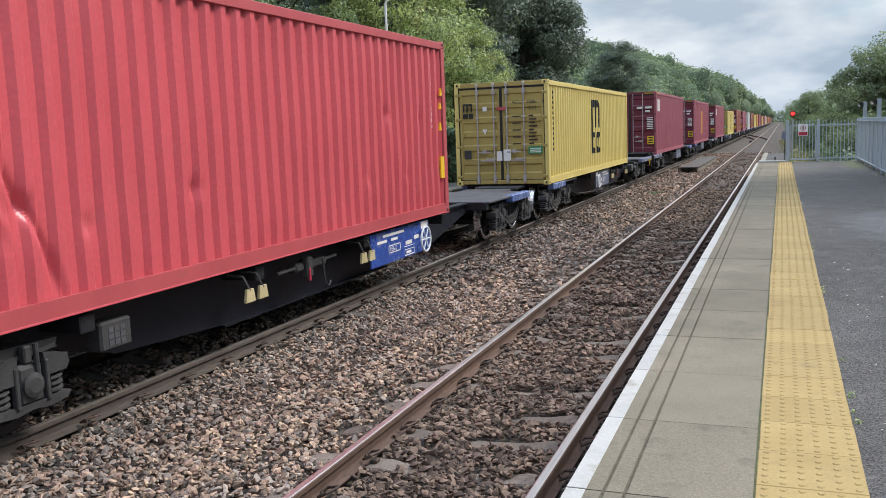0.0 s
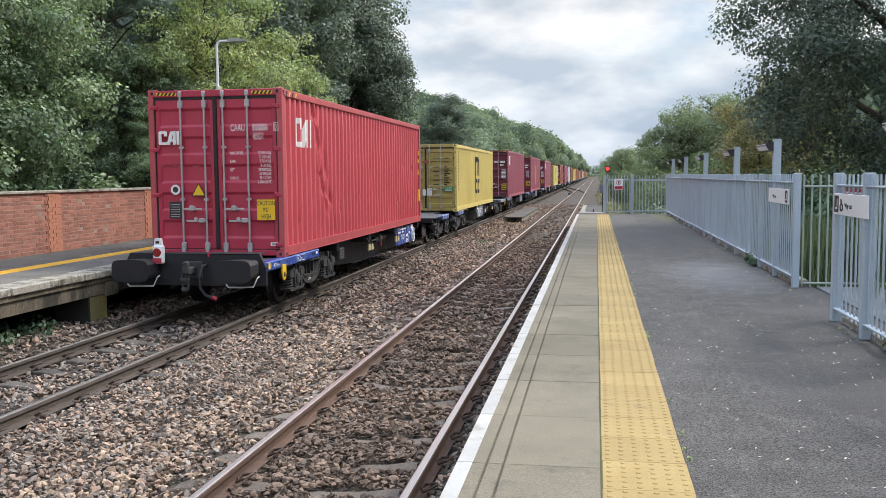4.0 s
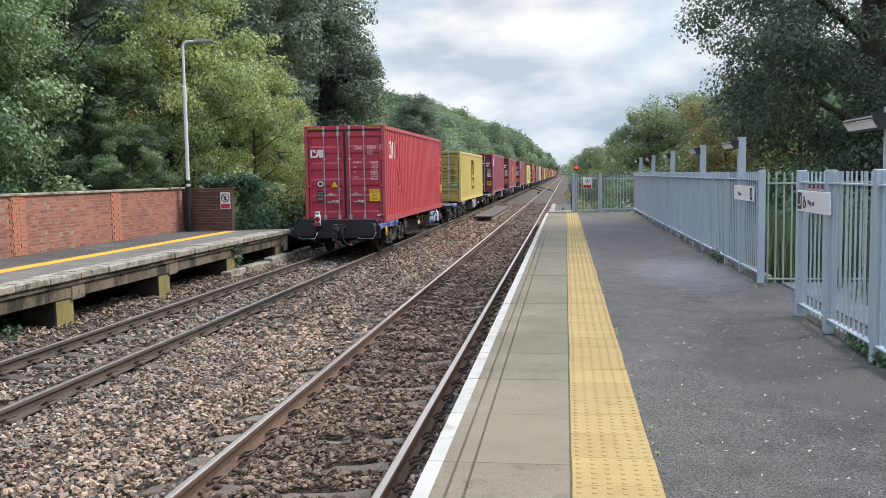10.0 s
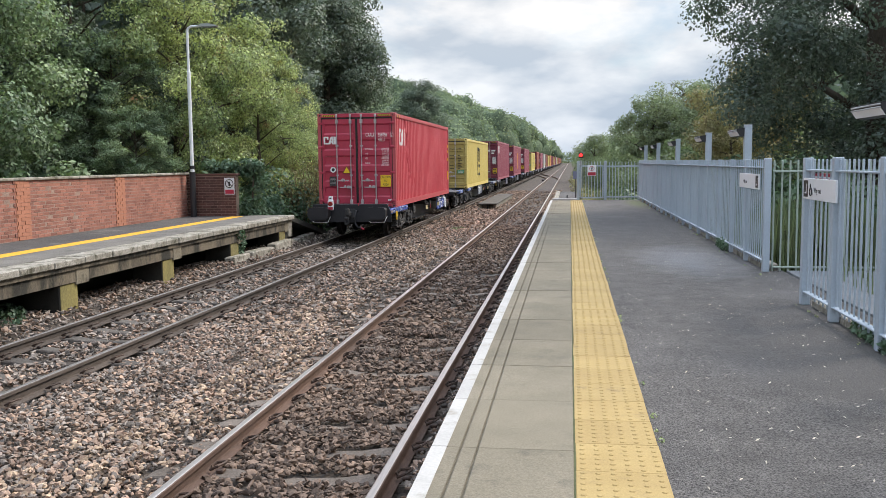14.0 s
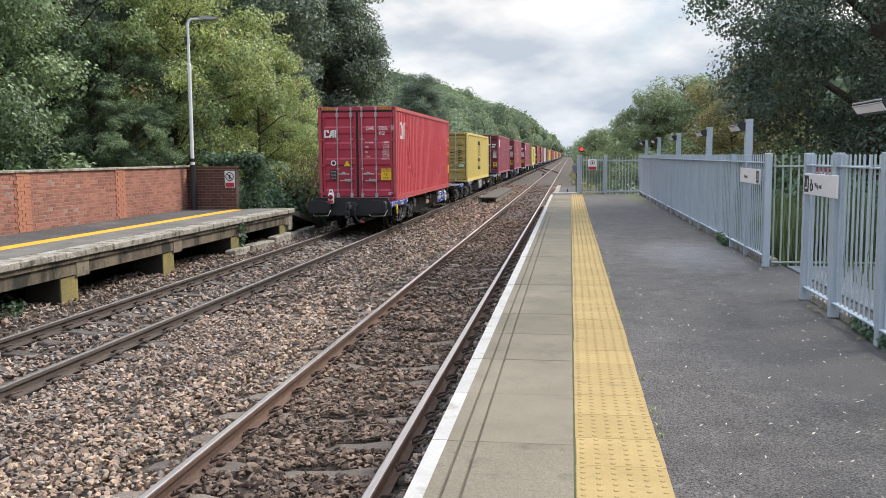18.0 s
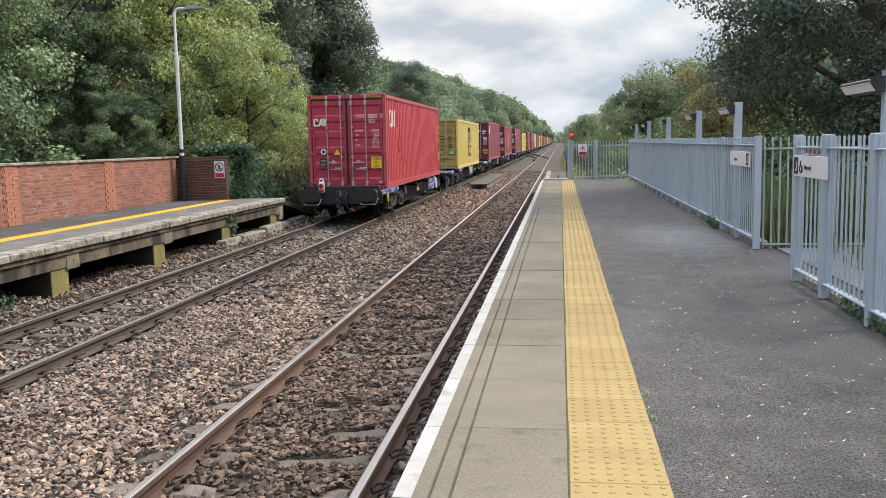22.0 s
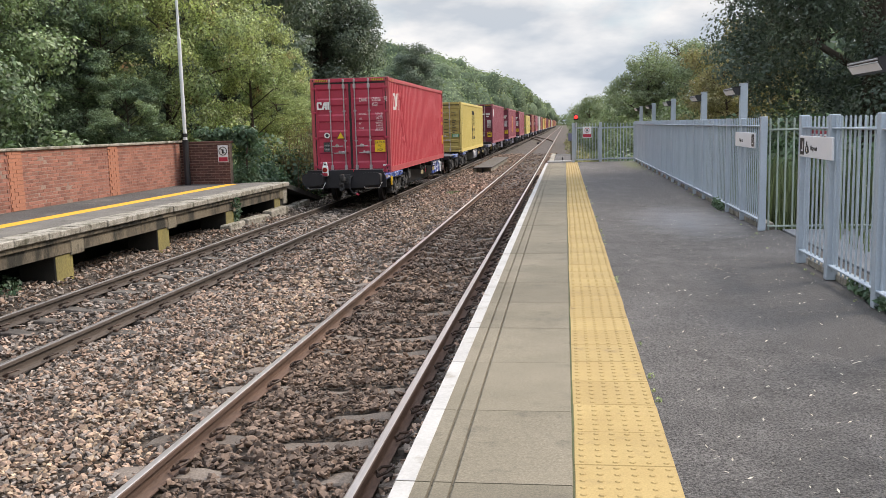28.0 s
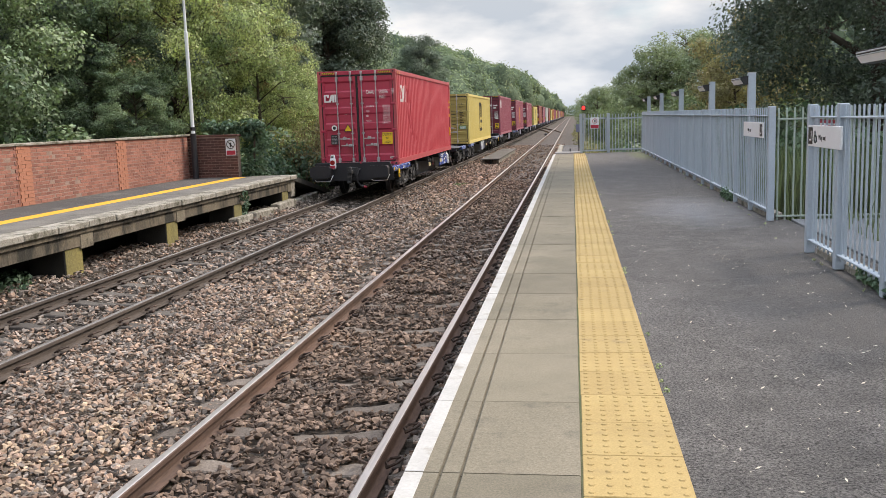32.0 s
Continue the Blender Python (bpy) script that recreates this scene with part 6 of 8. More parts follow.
def sign_board(name, x, y0, y1, z0, z1, flip=False):
    s = thing(name, "white way out sign with black lettering on the railing", "sign", "way out signs")
    part("board", Shape().box(x - 0.012, x + 0.006, y0, y1, z0, z1, 0.003), M_GLASSY, s)
    zc = (z0 + z1) / 2
    m = Matrix.Translation((x - 0.0135, 0, 0)) @ Matrix.Rotation(-math.pi / 2, 4, "Z") @ Matrix.Rotation(math.pi / 2, 4, "X")
    if flip:
        lettering("lettering", "Way out", 0.064, M_CAST, s, Matrix.Translation((0, y1 - 0.30, zc - 0.03)) @ m)
        ar = y0 + 0.17
    else:
        lettering("lettering", "Way out", 0.064, M_CAST, s, Matrix.Translation((0, y1 - 0.36, zc - 0.03)) @ m)
        ar = y1 - 0.02
    part("arrow_panel", Shape().box(x - 0.0145, x - 0.012, ar - 0.14, ar, z0 + 0.02, z1 - 0.02), M_DECAL_K, s, "black arrow panel")
    t = 0.016
    part("arrow", Shape().box(x - 0.0165, x - 0.0142, ar - 0.11, ar - 0.11 + t, zc - 0.045, zc + 0.045).box(x - 0.0165, x - 0.0142, ar - 0.11, ar - 0.04, zc - 0.045, zc - 0.03), M_GLASSY, s)
    if not flip:
        w = y1 - 0.26
        ring = [(x - 0.014, w + 0.035 * math.cos(a), zc - 0.025 + 0.035 * math.sin(a)) for a in [i * math.pi / 8 for i in range(17)]]
        part("chair_symbol", Shape().tube(ring, 0.006, 5, False).tube([(x - 0.014, w + 0.01, zc + 0.045), (x - 0.014, w, zc), (x - 0.014, w - 0.04, zc - 0.005), (x - 0.014, w - 0.055, zc - 0.05)], 0.007, 5), M_DECAL_K, s)


def build_fences():
    posts = [11.34] + [12.58 + i * 2.27 for i in range(9)]
    posts[-1] = 31.55
    posts = sorted(posts + [(a + b) / 2 for a, b in zip(posts[1:-1], posts[2:])])
    railing("grey steel bar railing along the back of the platform", 4.47, 11.3, 31.5, 2.2, posts=posts, slim=True)
    kerb = thing("fence_kerb", "low stained concrete kerb under the railing", "kerb")
    part("kerb_strip", Shape().box(4.50, 4.64, 11.45, 31.6, PZ - 0.03, PZ + 0.085, 0.01), M_COPING, kerb)
    part("kerb_strip", Shape().box(4.34, 4.48, -6.0, 8.7, PZ - 0.03, PZ + 0.06, 0.01), M_COPING, kerb)
    railing("grey steel bar railing beside the way out", 4.30, -4, 8.8, 1.1, posts=[-4.2, -3.0, -1.8, -0.6, 0.6, 1.8, 3.0, 4.3, 5.5, 6.67, 7.85, 8.79])
    railing("grey steel ramp railing behind the platform", 5.35, -2, 8.6, 1.5)
    for y in (13.1, 16.7, 21.3, 25.9, 30.1):
        flood_lamp(4.56, y, 2.75)
    flood_lamp(4.52, 7.10, 2.74)
    sign_board("way_out_sign", 4.43, 11.60, 12.86, 1.905, 2.095, True)
    sign_board("way_out_sign", 4.262, 7.72, 8.74, 1.915, 2.105)
    part_red = thing("notice_strip", "narrow red and white notice strip on the railing", "notice")
    part("strip", Shape().box(4.335, 4.345, 7.9, 8.7, 2.09, 2.15, 0.002), M_DECAL_R, part_red)
    part("strip_edge", Shape().box(4.333, 4.336, 7.9, 8.7, 2.105, 2.12), M_GLASSY, part_red)
    # cross fence in the opening
    f = thing("palisade_fence", "green-grey palisade fence closing the way out ramp", "fence", m=pose(0, 11.42, PZ))
    for z in (0.035, 1.205):
        part("rail", Shape().box(4.55, 9.0, -0.02, 0.02, z, z + 0.022, 0.004), M_FENCE_GREEN, f)
    pale = Shape().tube([(0, 0, 0.0), (0, 0, 1.34), (0, 0, 1.352)], [0.0115, 0.0115, 0.006], 8).mesh("pale", M_FENCE_GREEN)
    for i in range(47):
        part("pale", pale, None, f, m=pose(4.566 + i * 0.0925, 0, 0))
    # gate and fence across the platform end
    g = thing("platform_end_gate", "grey steel gate with warning sign closing the platform end", "gate", m=pose(0, 31.85, PZ))
    for x in (2.40, 3.33):
        part("post", Shape().box(x - 0.05, x + 0.05, -0.05, 0.05, 0, 1.36, 0.006), M_FENCE, g)
    fr = part("gate_frame", Shape().box(2.46, 3.27, -0.02, 0.02, 0.06, 0.11).box(2.46, 3.27, -0.02, 0.02, 1.16, 1.21).box(2.46, 2.50, -0.02, 0.02, 0.06, 1.21).box(3.23, 3.27, -0.02, 0.02, 0.06, 1.21), M_FENCE, g)
    for i in range(7):
        part("bar", Shape().box(2.555 + i * 0.1, 2.575 + i * 0.1, -0.01, 0.01, 0.11, 1.34, 0.003), M_FENCE, g)
    sg = part("warning_sign", Shape().box(2.72, 3.02, -0.035, -0.025, 0.84, 1.22, 0.002), M_GLASSY, g, "white warning sign with red panel")
    part("sign_panel", Shape().box(2.735, 3.005, -0.038, -0.034, 0.855, 0.965), M_DECAL_R, sg)
    part("sign_symbol", Shape().lathe([(-0.039, 0.085), (-0.034, 0.085)], 20, Matrix.Translation((2.87, 0, 1.095)), axis="y"), M_DECAL_R, sg)
    part("sign_symbol", Shape().lathe([(-0.041, 0.068), (-0.034, 0.068)], 20, Matrix.Translation((2.87, 0, 1.095)), axis="y"), M_GLASSY, sg)
    part("sign_symbol", Shape().box(2.84, 2.90, -0.043, -0.034, 1.05, 1.14, 0.012), M_DECAL_K, sg)
    f2 = thing("palisade_fence", "grey palisade fence across the platform end", "fence", m=pose(0, 31.9, PZ))
    for z in (0.08, 1.14):
        part("rail", Shape().box(3.38, 4.5, -0.02, 0.02, z, z + 0.05, 0.004), M_FENCE, f2)
    for i in range(10):
        part("pale", Shape().box(3.46 + i * 0.108, 3.482 + i * 0.108, -0.012, 0.012, 0.0, 1.32, 0.003), M_FENCE, f2)
    # colour-light signal beyond the platform
    sig = thing("railway_signal", "railway colour-light signal showing red", "signal", m=pose(2.98, 72, 0))
    part("signal_post", Shape().tube([(0, 0.15, -0.4), (0, 0.15, 2.3)], 0.07, 10), M_GALV, sig)
    head = part("signal_head", Shape().box(-0.16, 0.16, -0.05, 0.12, 2.50, 2.94, 0.04), M_BLACK, sig)
    part("signal_light", Shape().lathe([(-0.10, 0.12), (-0.085, 0.14), (-0.05, 0.14)], 20, Matrix.Translation((0, 0, 2.72)), axis="y"), M_SIGNAL, head, "glowing red lamp")
    cab = thing("lineside_sign", "small dull blue lineside sign on a dark post", "sign", m=pose(2.33, 33.6, 0.0))
    part("sign_post", Shape().tube([(0, 0, 0.5), (0, 0, 1.90)], 0.018, 8), M_CAST, cab)
    part("sign_plate", Shape().box(-0.10, 0.06, -0.032, -0.020, 1.62, 1.90, 0.004), M_BLUE_DULL, cab)


def build_lamp_left():
    lamp = thing("station_street_lamp", "tall white lamp post with dark base and swan neck", "street lamp", m=pose(-8.58, 24.6, LZ))
    part("lamp_base", Shape().tube([(0, 0, 0), (0, 0, 1.28)], 0.085, 14), M_BLACK, lamp, "black lower sleeve")
    part("lamp_band", Shape().tube([(0, 0, 1.28), (0, 0, 1.36)], 0.062, 14), M_GLASSY, lamp)
    part("lamp_collar", Shape().tube([(0, 0, 1.36), (0, 0, 1.46)], 0.066, 14), M_BLACK, lamp)
    part("lamp_column", Shape().tube([(0, 0, 1.46), (0, 0, 4.1), (0, 0, 4.14), (0, 0, 5.22), (0.03, 0, 5.31), (0.12, 0, 5.36), (0.42, 0, 5.36)], [0.052, 0.052, 0.038, 0.036, 0.034, 0.032, 0.03], 12), M_GLASSY, lamp, "white painted column")
    hd = part("lamp_head", Shape().prism([(0.34, 5.36), (0.45, 5.42), (0.66, 5.42), (0.90, 5.36), (0.88, 5.335), (0.40, 5.335)], -0.10, 0.10), M_GALV, lamp, "grey lantern")
    part("lamp_glass", Shape().prism([(0.44, 5.336), (0.86, 5.336), (0.80, 5.31), (0.50, 5.31)], -0.08, 0.08), M_LAMPGLASS, hd)


build_fences()
build_lamp_left()

# ---- trees and undergrowth ----
def leaf_cloud(clumps, count, size, rng, droop=0.35, shape=1.0, shell=0.55, loose=0.65, up=0.55, sizes=None):
    """Many small bent leaves, gathered in clumps given as (centre, radii)."""
    w = np.array([c[1][0] * c[1][1] + c[1][2] * c[1][0] for c in clumps])
    if sizes is not None:
        sizes = np.array(sizes)
        w = w / sizes ** 2
    nr = np.random.RandomState(rng)
    pick = nr.choice(len(clumps), count, p=w / w.sum())
    cen = np.array([c[0] for c in clumps])[pick]
    rad = np.array([c[1] for c in clumps])[pick]
    d = nr.normal(size=(count, 3))
    d /= np.linalg.norm(d, axis=1)[:, None]
    r = shell + (1 - shell) * nr.random_sample(count) ** 0.6
    wob = 1 + 0.22 * np.sin(d[:, 0] * 7 + cen[:, 1]) * np.cos(d[:, 2] * 6 + cen[:, 0])
    pos = cen + d * rad * (r * wob)[:, None]
    nrm = d * 0.9 + nr.normal(size=(count, 3)) * loose + np.array([0, 0, up])
    nrm /= np.linalg.norm(nrm, axis=1)[:, None]
    tmp = nr.normal(size=(count, 3)) + np.array([0, 0, -droop * 2])
    u = tmp - nrm * (tmp * nrm).sum(1)[:, None]
    u /= np.linalg.norm(u, axis=1)[:, None] + 1e-9
    v = np.cross(nrm, u)
    s = size * (0.6 + 0.8 * nr.random_sample(count))[:, None]
    if sizes is not None:
        s = s * sizes[pick][:, None]
    a = pos - u * s * 0.5
    b = pos + v * s * 0.36 * shape + nrm * s * 0.10
    c = pos + u * s * 0.55
    e = pos - v * s * 0.36 * shape + nrm * s * 0.10
    verts = np.stack([a, b, c, e], 1).reshape(-1, 3)
    return verts


def leaf_mesh(name, verts, material):
    n = len(verts) // 4
    me = bpy.data.meshes.new(name)
    me.vertices.add(len(verts))
    me.vertices.foreach_set("co", verts.astype(np.float32).ravel())
    me.loops.add(n * 4)
    me.loops.foreach_set("vertex_index", np.arange(n * 4, dtype=np.int32))
    me.polygons.add(n)
    me.polygons.foreach_set("loop_start", np.arange(0, n * 4, 4, dtype=np.int32))
    me.polygons.foreach_set("loop_total", np.full(n, 4, dtype=np.int32))
    me.materials.append(material)
    me.update()
    me.validate()
    return me


def branching(rng, height, spread, limbs, trunk_r, first=0.25, lean=0.0):
    """A tapered trunk with limbs; gives the wood and the limb tips."""
    r = random.Random(rng)
    s = Shape()
    s.smooth = True
    trunk = [Vector((lean * height * t + 0.12 * math.sin(t * 5 + rng), 0.1 * math.cos(t * 4 + rng) - 0.1, height * 0.92 * t)) for t in (0, 0.15, 0.35, 0.55, 0.75, 0.9, 1)]
    s.tube(trunk, [trunk_r * k for k in (1.25, 1.0, 0.85, 0.66, 0.42, 0.25, 0.1)], 9)
    tips = []
    for i in range(limbs):
        t = first + (0.95 - first) * (i + 0.5) / limbs
        k = min(int(t * 6), 5)
        base = trunk[k].lerp(trunk[k + 1], t * 6 - k)
        a = i * 2.4 + r.uniform(-0.4, 0.4)
        ln = spread * (1.05 - 0.55 * abs(t - 0.45) / 0.55) * r.uniform(0.75, 1.15)
        tip = base + Vector((math.cos(a) * ln, math.sin(a) * ln, ln * r.uniform(0.15, 0.6)))
        mid = base.lerp(tip, 0.5) + Vector((0, 0, ln * 0.12))
        rr = trunk_r * (0.5 - 0.32 * t)
        s.tube([base, mid, tip], [rr, rr * 0.6, rr * 0.2], 6)
        tips.append((mid, tip, ln))
        for j in range(2):
            q = mid + Vector((r.uniform(-1, 1), r.uniform(-1, 1), r.uniform(0.0, 0.8))) * ln * 0.45
            s.tube([mid, q], [rr * 0.45, rr * 0.12], 5)
            tips.append((mid, q, ln * 0.7))
    return s, tips


def build_tree(name, label, rng, height, spread, limbs, leaves, size, leaf, trunk_r=0.18, first=0.25, clump=0.42, low=False, lean=0.0, group="trackside trees", droop=0.35, flat=0.72, shell=0.55, up=0.55):
    t = thing(name, label, "tree", group)
    wood, tips = branching(rng, height, spread, limbs, trunk_r, first, lean)
    part("trunk", wood, M_BARK, t, "brown bark trunk with limbs", fix=False)
    r = random.Random(rng + 5)
    clumps = []
    for mid, tip, ln in tips:
        k = clump * ln * r.uniform(0.7, 1.15)
        clumps.append((tuple(tip), (k, k, k * flat)))
        clumps.append((tuple(mid.lerp(tip, 0.6)), (k * 0.8, k * 0.8, k * flat * 0.8)))
        for _ in range(2):
            q = tip + Vector((r.uniform(-1, 1), r.uniform(-1, 1), r.uniform(-0.7, 0.7))) * k * 1.1
            clumps.append((tuple(q), (k * 0.55, k * 0.55, k * flat * 0.6)))
    top = Vector((lean * height, 0, height * 0.93))
    clumps.append((tuple(top), (spread * 0.35, spread * 0.35, spread * 0.35)))
    if low:
        for i in range(10):
            a = i * 0.7
            clumps.append(((math.cos(a) * spread * 0.7, math.sin(a) * spread * 0.7, r.uniform(0.4, height * 0.3)), (spread * 0.26, spread * 0.26, spread * 0.16)))
    part("crown", leaf_mesh("crown", leaf_cloud(clumps, leaves, size, rng, droop, 1.0, shell, 0.5, up), leaf), None, t, "crown of many small leaves")
    return t


def crown_fill(rng, centre, rx, rz, n, k):
    """Clumps set all through a rounded crown, most of them near its uneven outside."""
    r = random.Random(rng)
    out = []
    for i in range(n):
        d = Vector((r.gauss(0, 1), r.gauss(0, 1), r.gauss(0, 1))).normalized()
        q = r.uniform(0.35, 1.0) ** 0.5 * r.uniform(0.82, 1.06)
        c = Vector(centre) + Vector((d.x * rx * q, d.y * rx * q, d.z * rz * q))
        kk = k * r.uniform(0.6, 1.3)
        out.append((tuple(c), (kk, kk, kk * 0.7)))
    return out


def build_full_tree(name, label, rng, height, rx, base, n, k, leaves, size, leaf, trunk_r, group="trackside trees"):
    """A tree with a dense rounded crown that starts low on the trunk."""
    t = thing(name, label, "tree", group)
    wood, tips = branching(rng, height, rx * 0.75, 16, trunk_r, 0.15)
    part("trunk", wood, M_BARK, t, "brown bark trunk with limbs", fix=False)
    rz = (height - base) / 2
    clumps = crown_fill(rng, (0, 0, base + rz), rx, rz, n, k)
    clumps += crown_fill(rng + 1, (0, 0, base + rz * 1.45), rx * 0.62, rz * 0.62, n // 3, k * 0.8)
    clumps += crown_fill(rng + 2, (0, 0, base + rz * 0.55), rx * 0.85, rz * 0.55, n // 3, k)
    part("crown", leaf_mesh("crown", leaf_cloud(clumps, leaves, size, rng, 0.35, 1.0, 0.5, 0.45), leaf), None, t, "dense crown of many small leaves")
    return t


def build_bush(name, label, rng, w, h, leaves, size, leaf, group="undergrowth bushes"):
    t = thing(name, label, "bush", group)
    r = random.Random(rng)
    wood = Shape()
    clumps = []
    for i in range(12):
        a, d = i * 2.4, w * 0.5 * math.sqrt((i + 0.5) / 12)
        z = h * r.uniform(0.35, 0.8) * (1 - 0.45 * d / (w * 0.5))
        p = (math.cos(a) * d, math.sin(a) * d, z)
        wood.tube([(p[0] * 0.2, p[1] * 0.2, -0.3), (p[0] * 0.7, p[1] * 0.7, z * 0.6), p], [0.03, 0.022, 0.008], 5)
        k = w * r.uniform(0.16, 0.26)
        clumps.append((p, (k, k, k * 0.9)))
        clumps.append(((p[0] * 1.05, p[1] * 1.05, z * 0.45), (k, k, k)))
    part("stem_clump", wood, M_BARK, t, fix=False)
    part("foliage", leaf_mesh("foliage", leaf_cloud(clumps, leaves, size, rng), leaf), None, t, "dense small leaves")
    return t


def put(ob, spots):
    """Stands a tree at each spot (x, y, z, turn, scale)."""
    for i, (x, y, z, turn, sc) in enumerate(spots):
        o = ob if i == 0 else copy_thing(ob, Matrix())
        o.matrix_basis = pose(x, y, z, 0, 0, turn) @ Matrix.Diagonal((sc, sc, sc, 1))


def build_trees():
    syc = build_tree("sycamore_tree", "tall green sycamore behind the platform wall", 11, 10.5, 3.4, 28, 66000, 0.098, M_LEAF_A, 0.15, 0.08, 0.30, True, flat=0.62, shell=0.25, up=0.6)
    put(syc, [(-13.7, 20.6, 0.2, 0, 0.98), (-12.9, 16.8, 0.2, 80, 1.0), (-15.6, 24.6, 0.3, 200, 1.05), (-17.5, 21.0, 0.4, 300, 1.15), (-13.0, 12.6, 0.2, 140, 0.95), (-12.0, 26.8, 0.2, 250, 0.58), (-10.7, 25.4, 0.2, 20, 0.36)])
    # dark-leaved trees added for the deep shade between the brighter crowns
    shade = build_tree("sycamore_tree", "sycamore with thin bare trunks, shade put into its leaf colour", 17, 10.0, 2.6, 22, 38000, 0.10, M_LEAF_G, 0.12, 0.20, 0.30, False, flat=0.7, shell=0.3)
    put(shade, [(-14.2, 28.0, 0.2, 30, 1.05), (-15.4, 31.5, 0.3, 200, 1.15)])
    che = build_tree("cherry_tree", "yellow-green cherry tree with a few reddish leaves", 23, 9.2, 2.9, 28, 52000, 0.09, M_LEAF_B, 0.11, 0.10, 0.31, True, droop=0.7, flat=0.75, shell=0.3, up=0.35)
    put(che, [(-10.9, 28.9, 0.1, 0, 1.0), (-9.3, 32.3, 0.0, 120, 0.70), (-9.5, 36.0, 0.2, 220, 0.56), (-9.3, 40.0, 0.0, 60, 0.48)])
    lime = build_full_tree("lime_tree", "large dark green lime tree", 31, 18.0, 5.0, 0.4, 130, 1.15, 84000, 0.17, M_LEAF_C, 0.34)
    put(lime, [(-15.6, 57, 0.6, 0, 1.06), (-15.6, 46, 0.8, 100, 1.0), (-13.2, 56, 0.3, 60, 0.80), (-11.2, 80, 0.2, 150, 0.53), (15.2, 30.0, 0.3, 40, 0.80)])
    wil = build_full_tree("willow_tree", "grey-green willow beside the line", 47, 8.4, 3.3, 0.4, 90, 0.72, 26000, 0.135, M_LEAF_E, 0.2)
    put(wil, [(9.0, 78, -0.6, 0, 1.0), (13.0, 72, -0.4, 40, 1.05), (11.6, 79, -0.4, 250, 1.14), (5.0, 108, -0.4, 160, 0.70), (13.4, 50, -0.2, 300, 0.80), (8.0, 96, -0.5, 80, 0.8), (17.0, 60, -0.2, 200, 1.0)])
    dark = build_full_tree("sycamore_tree", "broad dark green sycamore overhanging the platform fence", 59, 13.0, 4.6, 0.9, 170, 0.72, 140000, 0.080, M_LEAF_G, 0.3)
    put(dark, [(9.9, 24.5, 0.3, 0, 1.08), (13.6, 16.5, 0.4, 150, 1.0)])
    haz = build_full_tree("hazel_tree", "olive-brown hazel turning in early autumn", 53, 6.6, 2.5, 0.3, 80, 0.55, 24000, 0.115, M_LEAF_H, 0.12)
    put(haz, [(9.9, 41, -0.2, 0, 1.05), (8.3, 36.5, -0.2, 130, 0.72), (12.0, 51, -0.2, 220, 1.1), (-9.2, 43.5, -0.2, 80, 0.7)])
    sap = build_bush("sycamore_sapling", "low bright sycamore sapling with broad leaves behind the wall", 61, 2.2, 3.0, 3600, 0.15, M_LEAF_A)
    put(sap, [(-10.4, 21.2, 0.3, 0, 1.0), (-10.3, 14.2, 0.3, 90, 0.9), (-10.6, 24.2, 0.2, 200, 0.8)])
    pale = build_bush("butterbur_plant", "low plant with pale grey-green leaves beyond the gate", 67, 1.8, 1.1, 900, 0.12, M_LEAF_P)
    put(pale, [(4.5, 33.6, 0.25, 0, 1.0), (5.6, 34.2, 0.2, 70, 1.1), (3.5, 33.8, 0.0, 160, 0.8), (6.3, 12.9, 0.4, 20, 0.35), (5.75, 13.2, 0.6, 110, 0.7), (6.0, 14.6, 0.55, 200, 0.85), (6.6, 13.4, 0.55, 280, 0.75)])
    dry = thing("dry_shrub", "thin brown shrub with bare stems and a few yellow leaves", "bush", "undergrowth bushes")
    rr, stems, cl = random.Random(97), Shape(), []
    for i in range(55):
        a, d, h = rr.uniform(0, 6.28), rr.uniform(0, 0.9), rr.uniform(1.3, 2.9)
        x, y = math.cos(a) * d, math.sin(a) * d
        top = (x * 1.5 + rr.uniform(-0.25, 0.25), y * 1.5 + rr.uniform(-0.25, 0.25), h)
        stems.tube([(x, y, -0.2), (x * 1.2, y * 1.2, h * 0.5), top], [0.012, 0.009, 0.004], 4)
        for _ in range(3):
            cl.append(((top[0] + rr.uniform(-0.2, 0.2), top[1] + rr.uniform(-0.2, 0.2), h * rr.uniform(0.35, 1.0)), (0.16, 0.16, 0.22)))
    part("stem_clump", stems, M_TWIG, dry, "bare brown stems", fix=False)
    part("foliage", leaf_mesh("foliage", leaf_cloud(cl, 1700, 0.09, 98), M_LEAF_H), None, dry, "sparse yellow-brown leaves")
    put(dry, [(-7.2, 30.2, -0.2, 0, 0.85), (-7.3, 31.9, -0.2, 100, 0.95), (-7.4, 33.6, -0.2, 200, 1.0), (-7.6, 36.5, -0.2, 40, 1.0)])
    bush = build_bush("bramble_bush", "dense green bramble bush", 71, 2.6, 1.9, 6500, 0.105, M_LEAF_D)
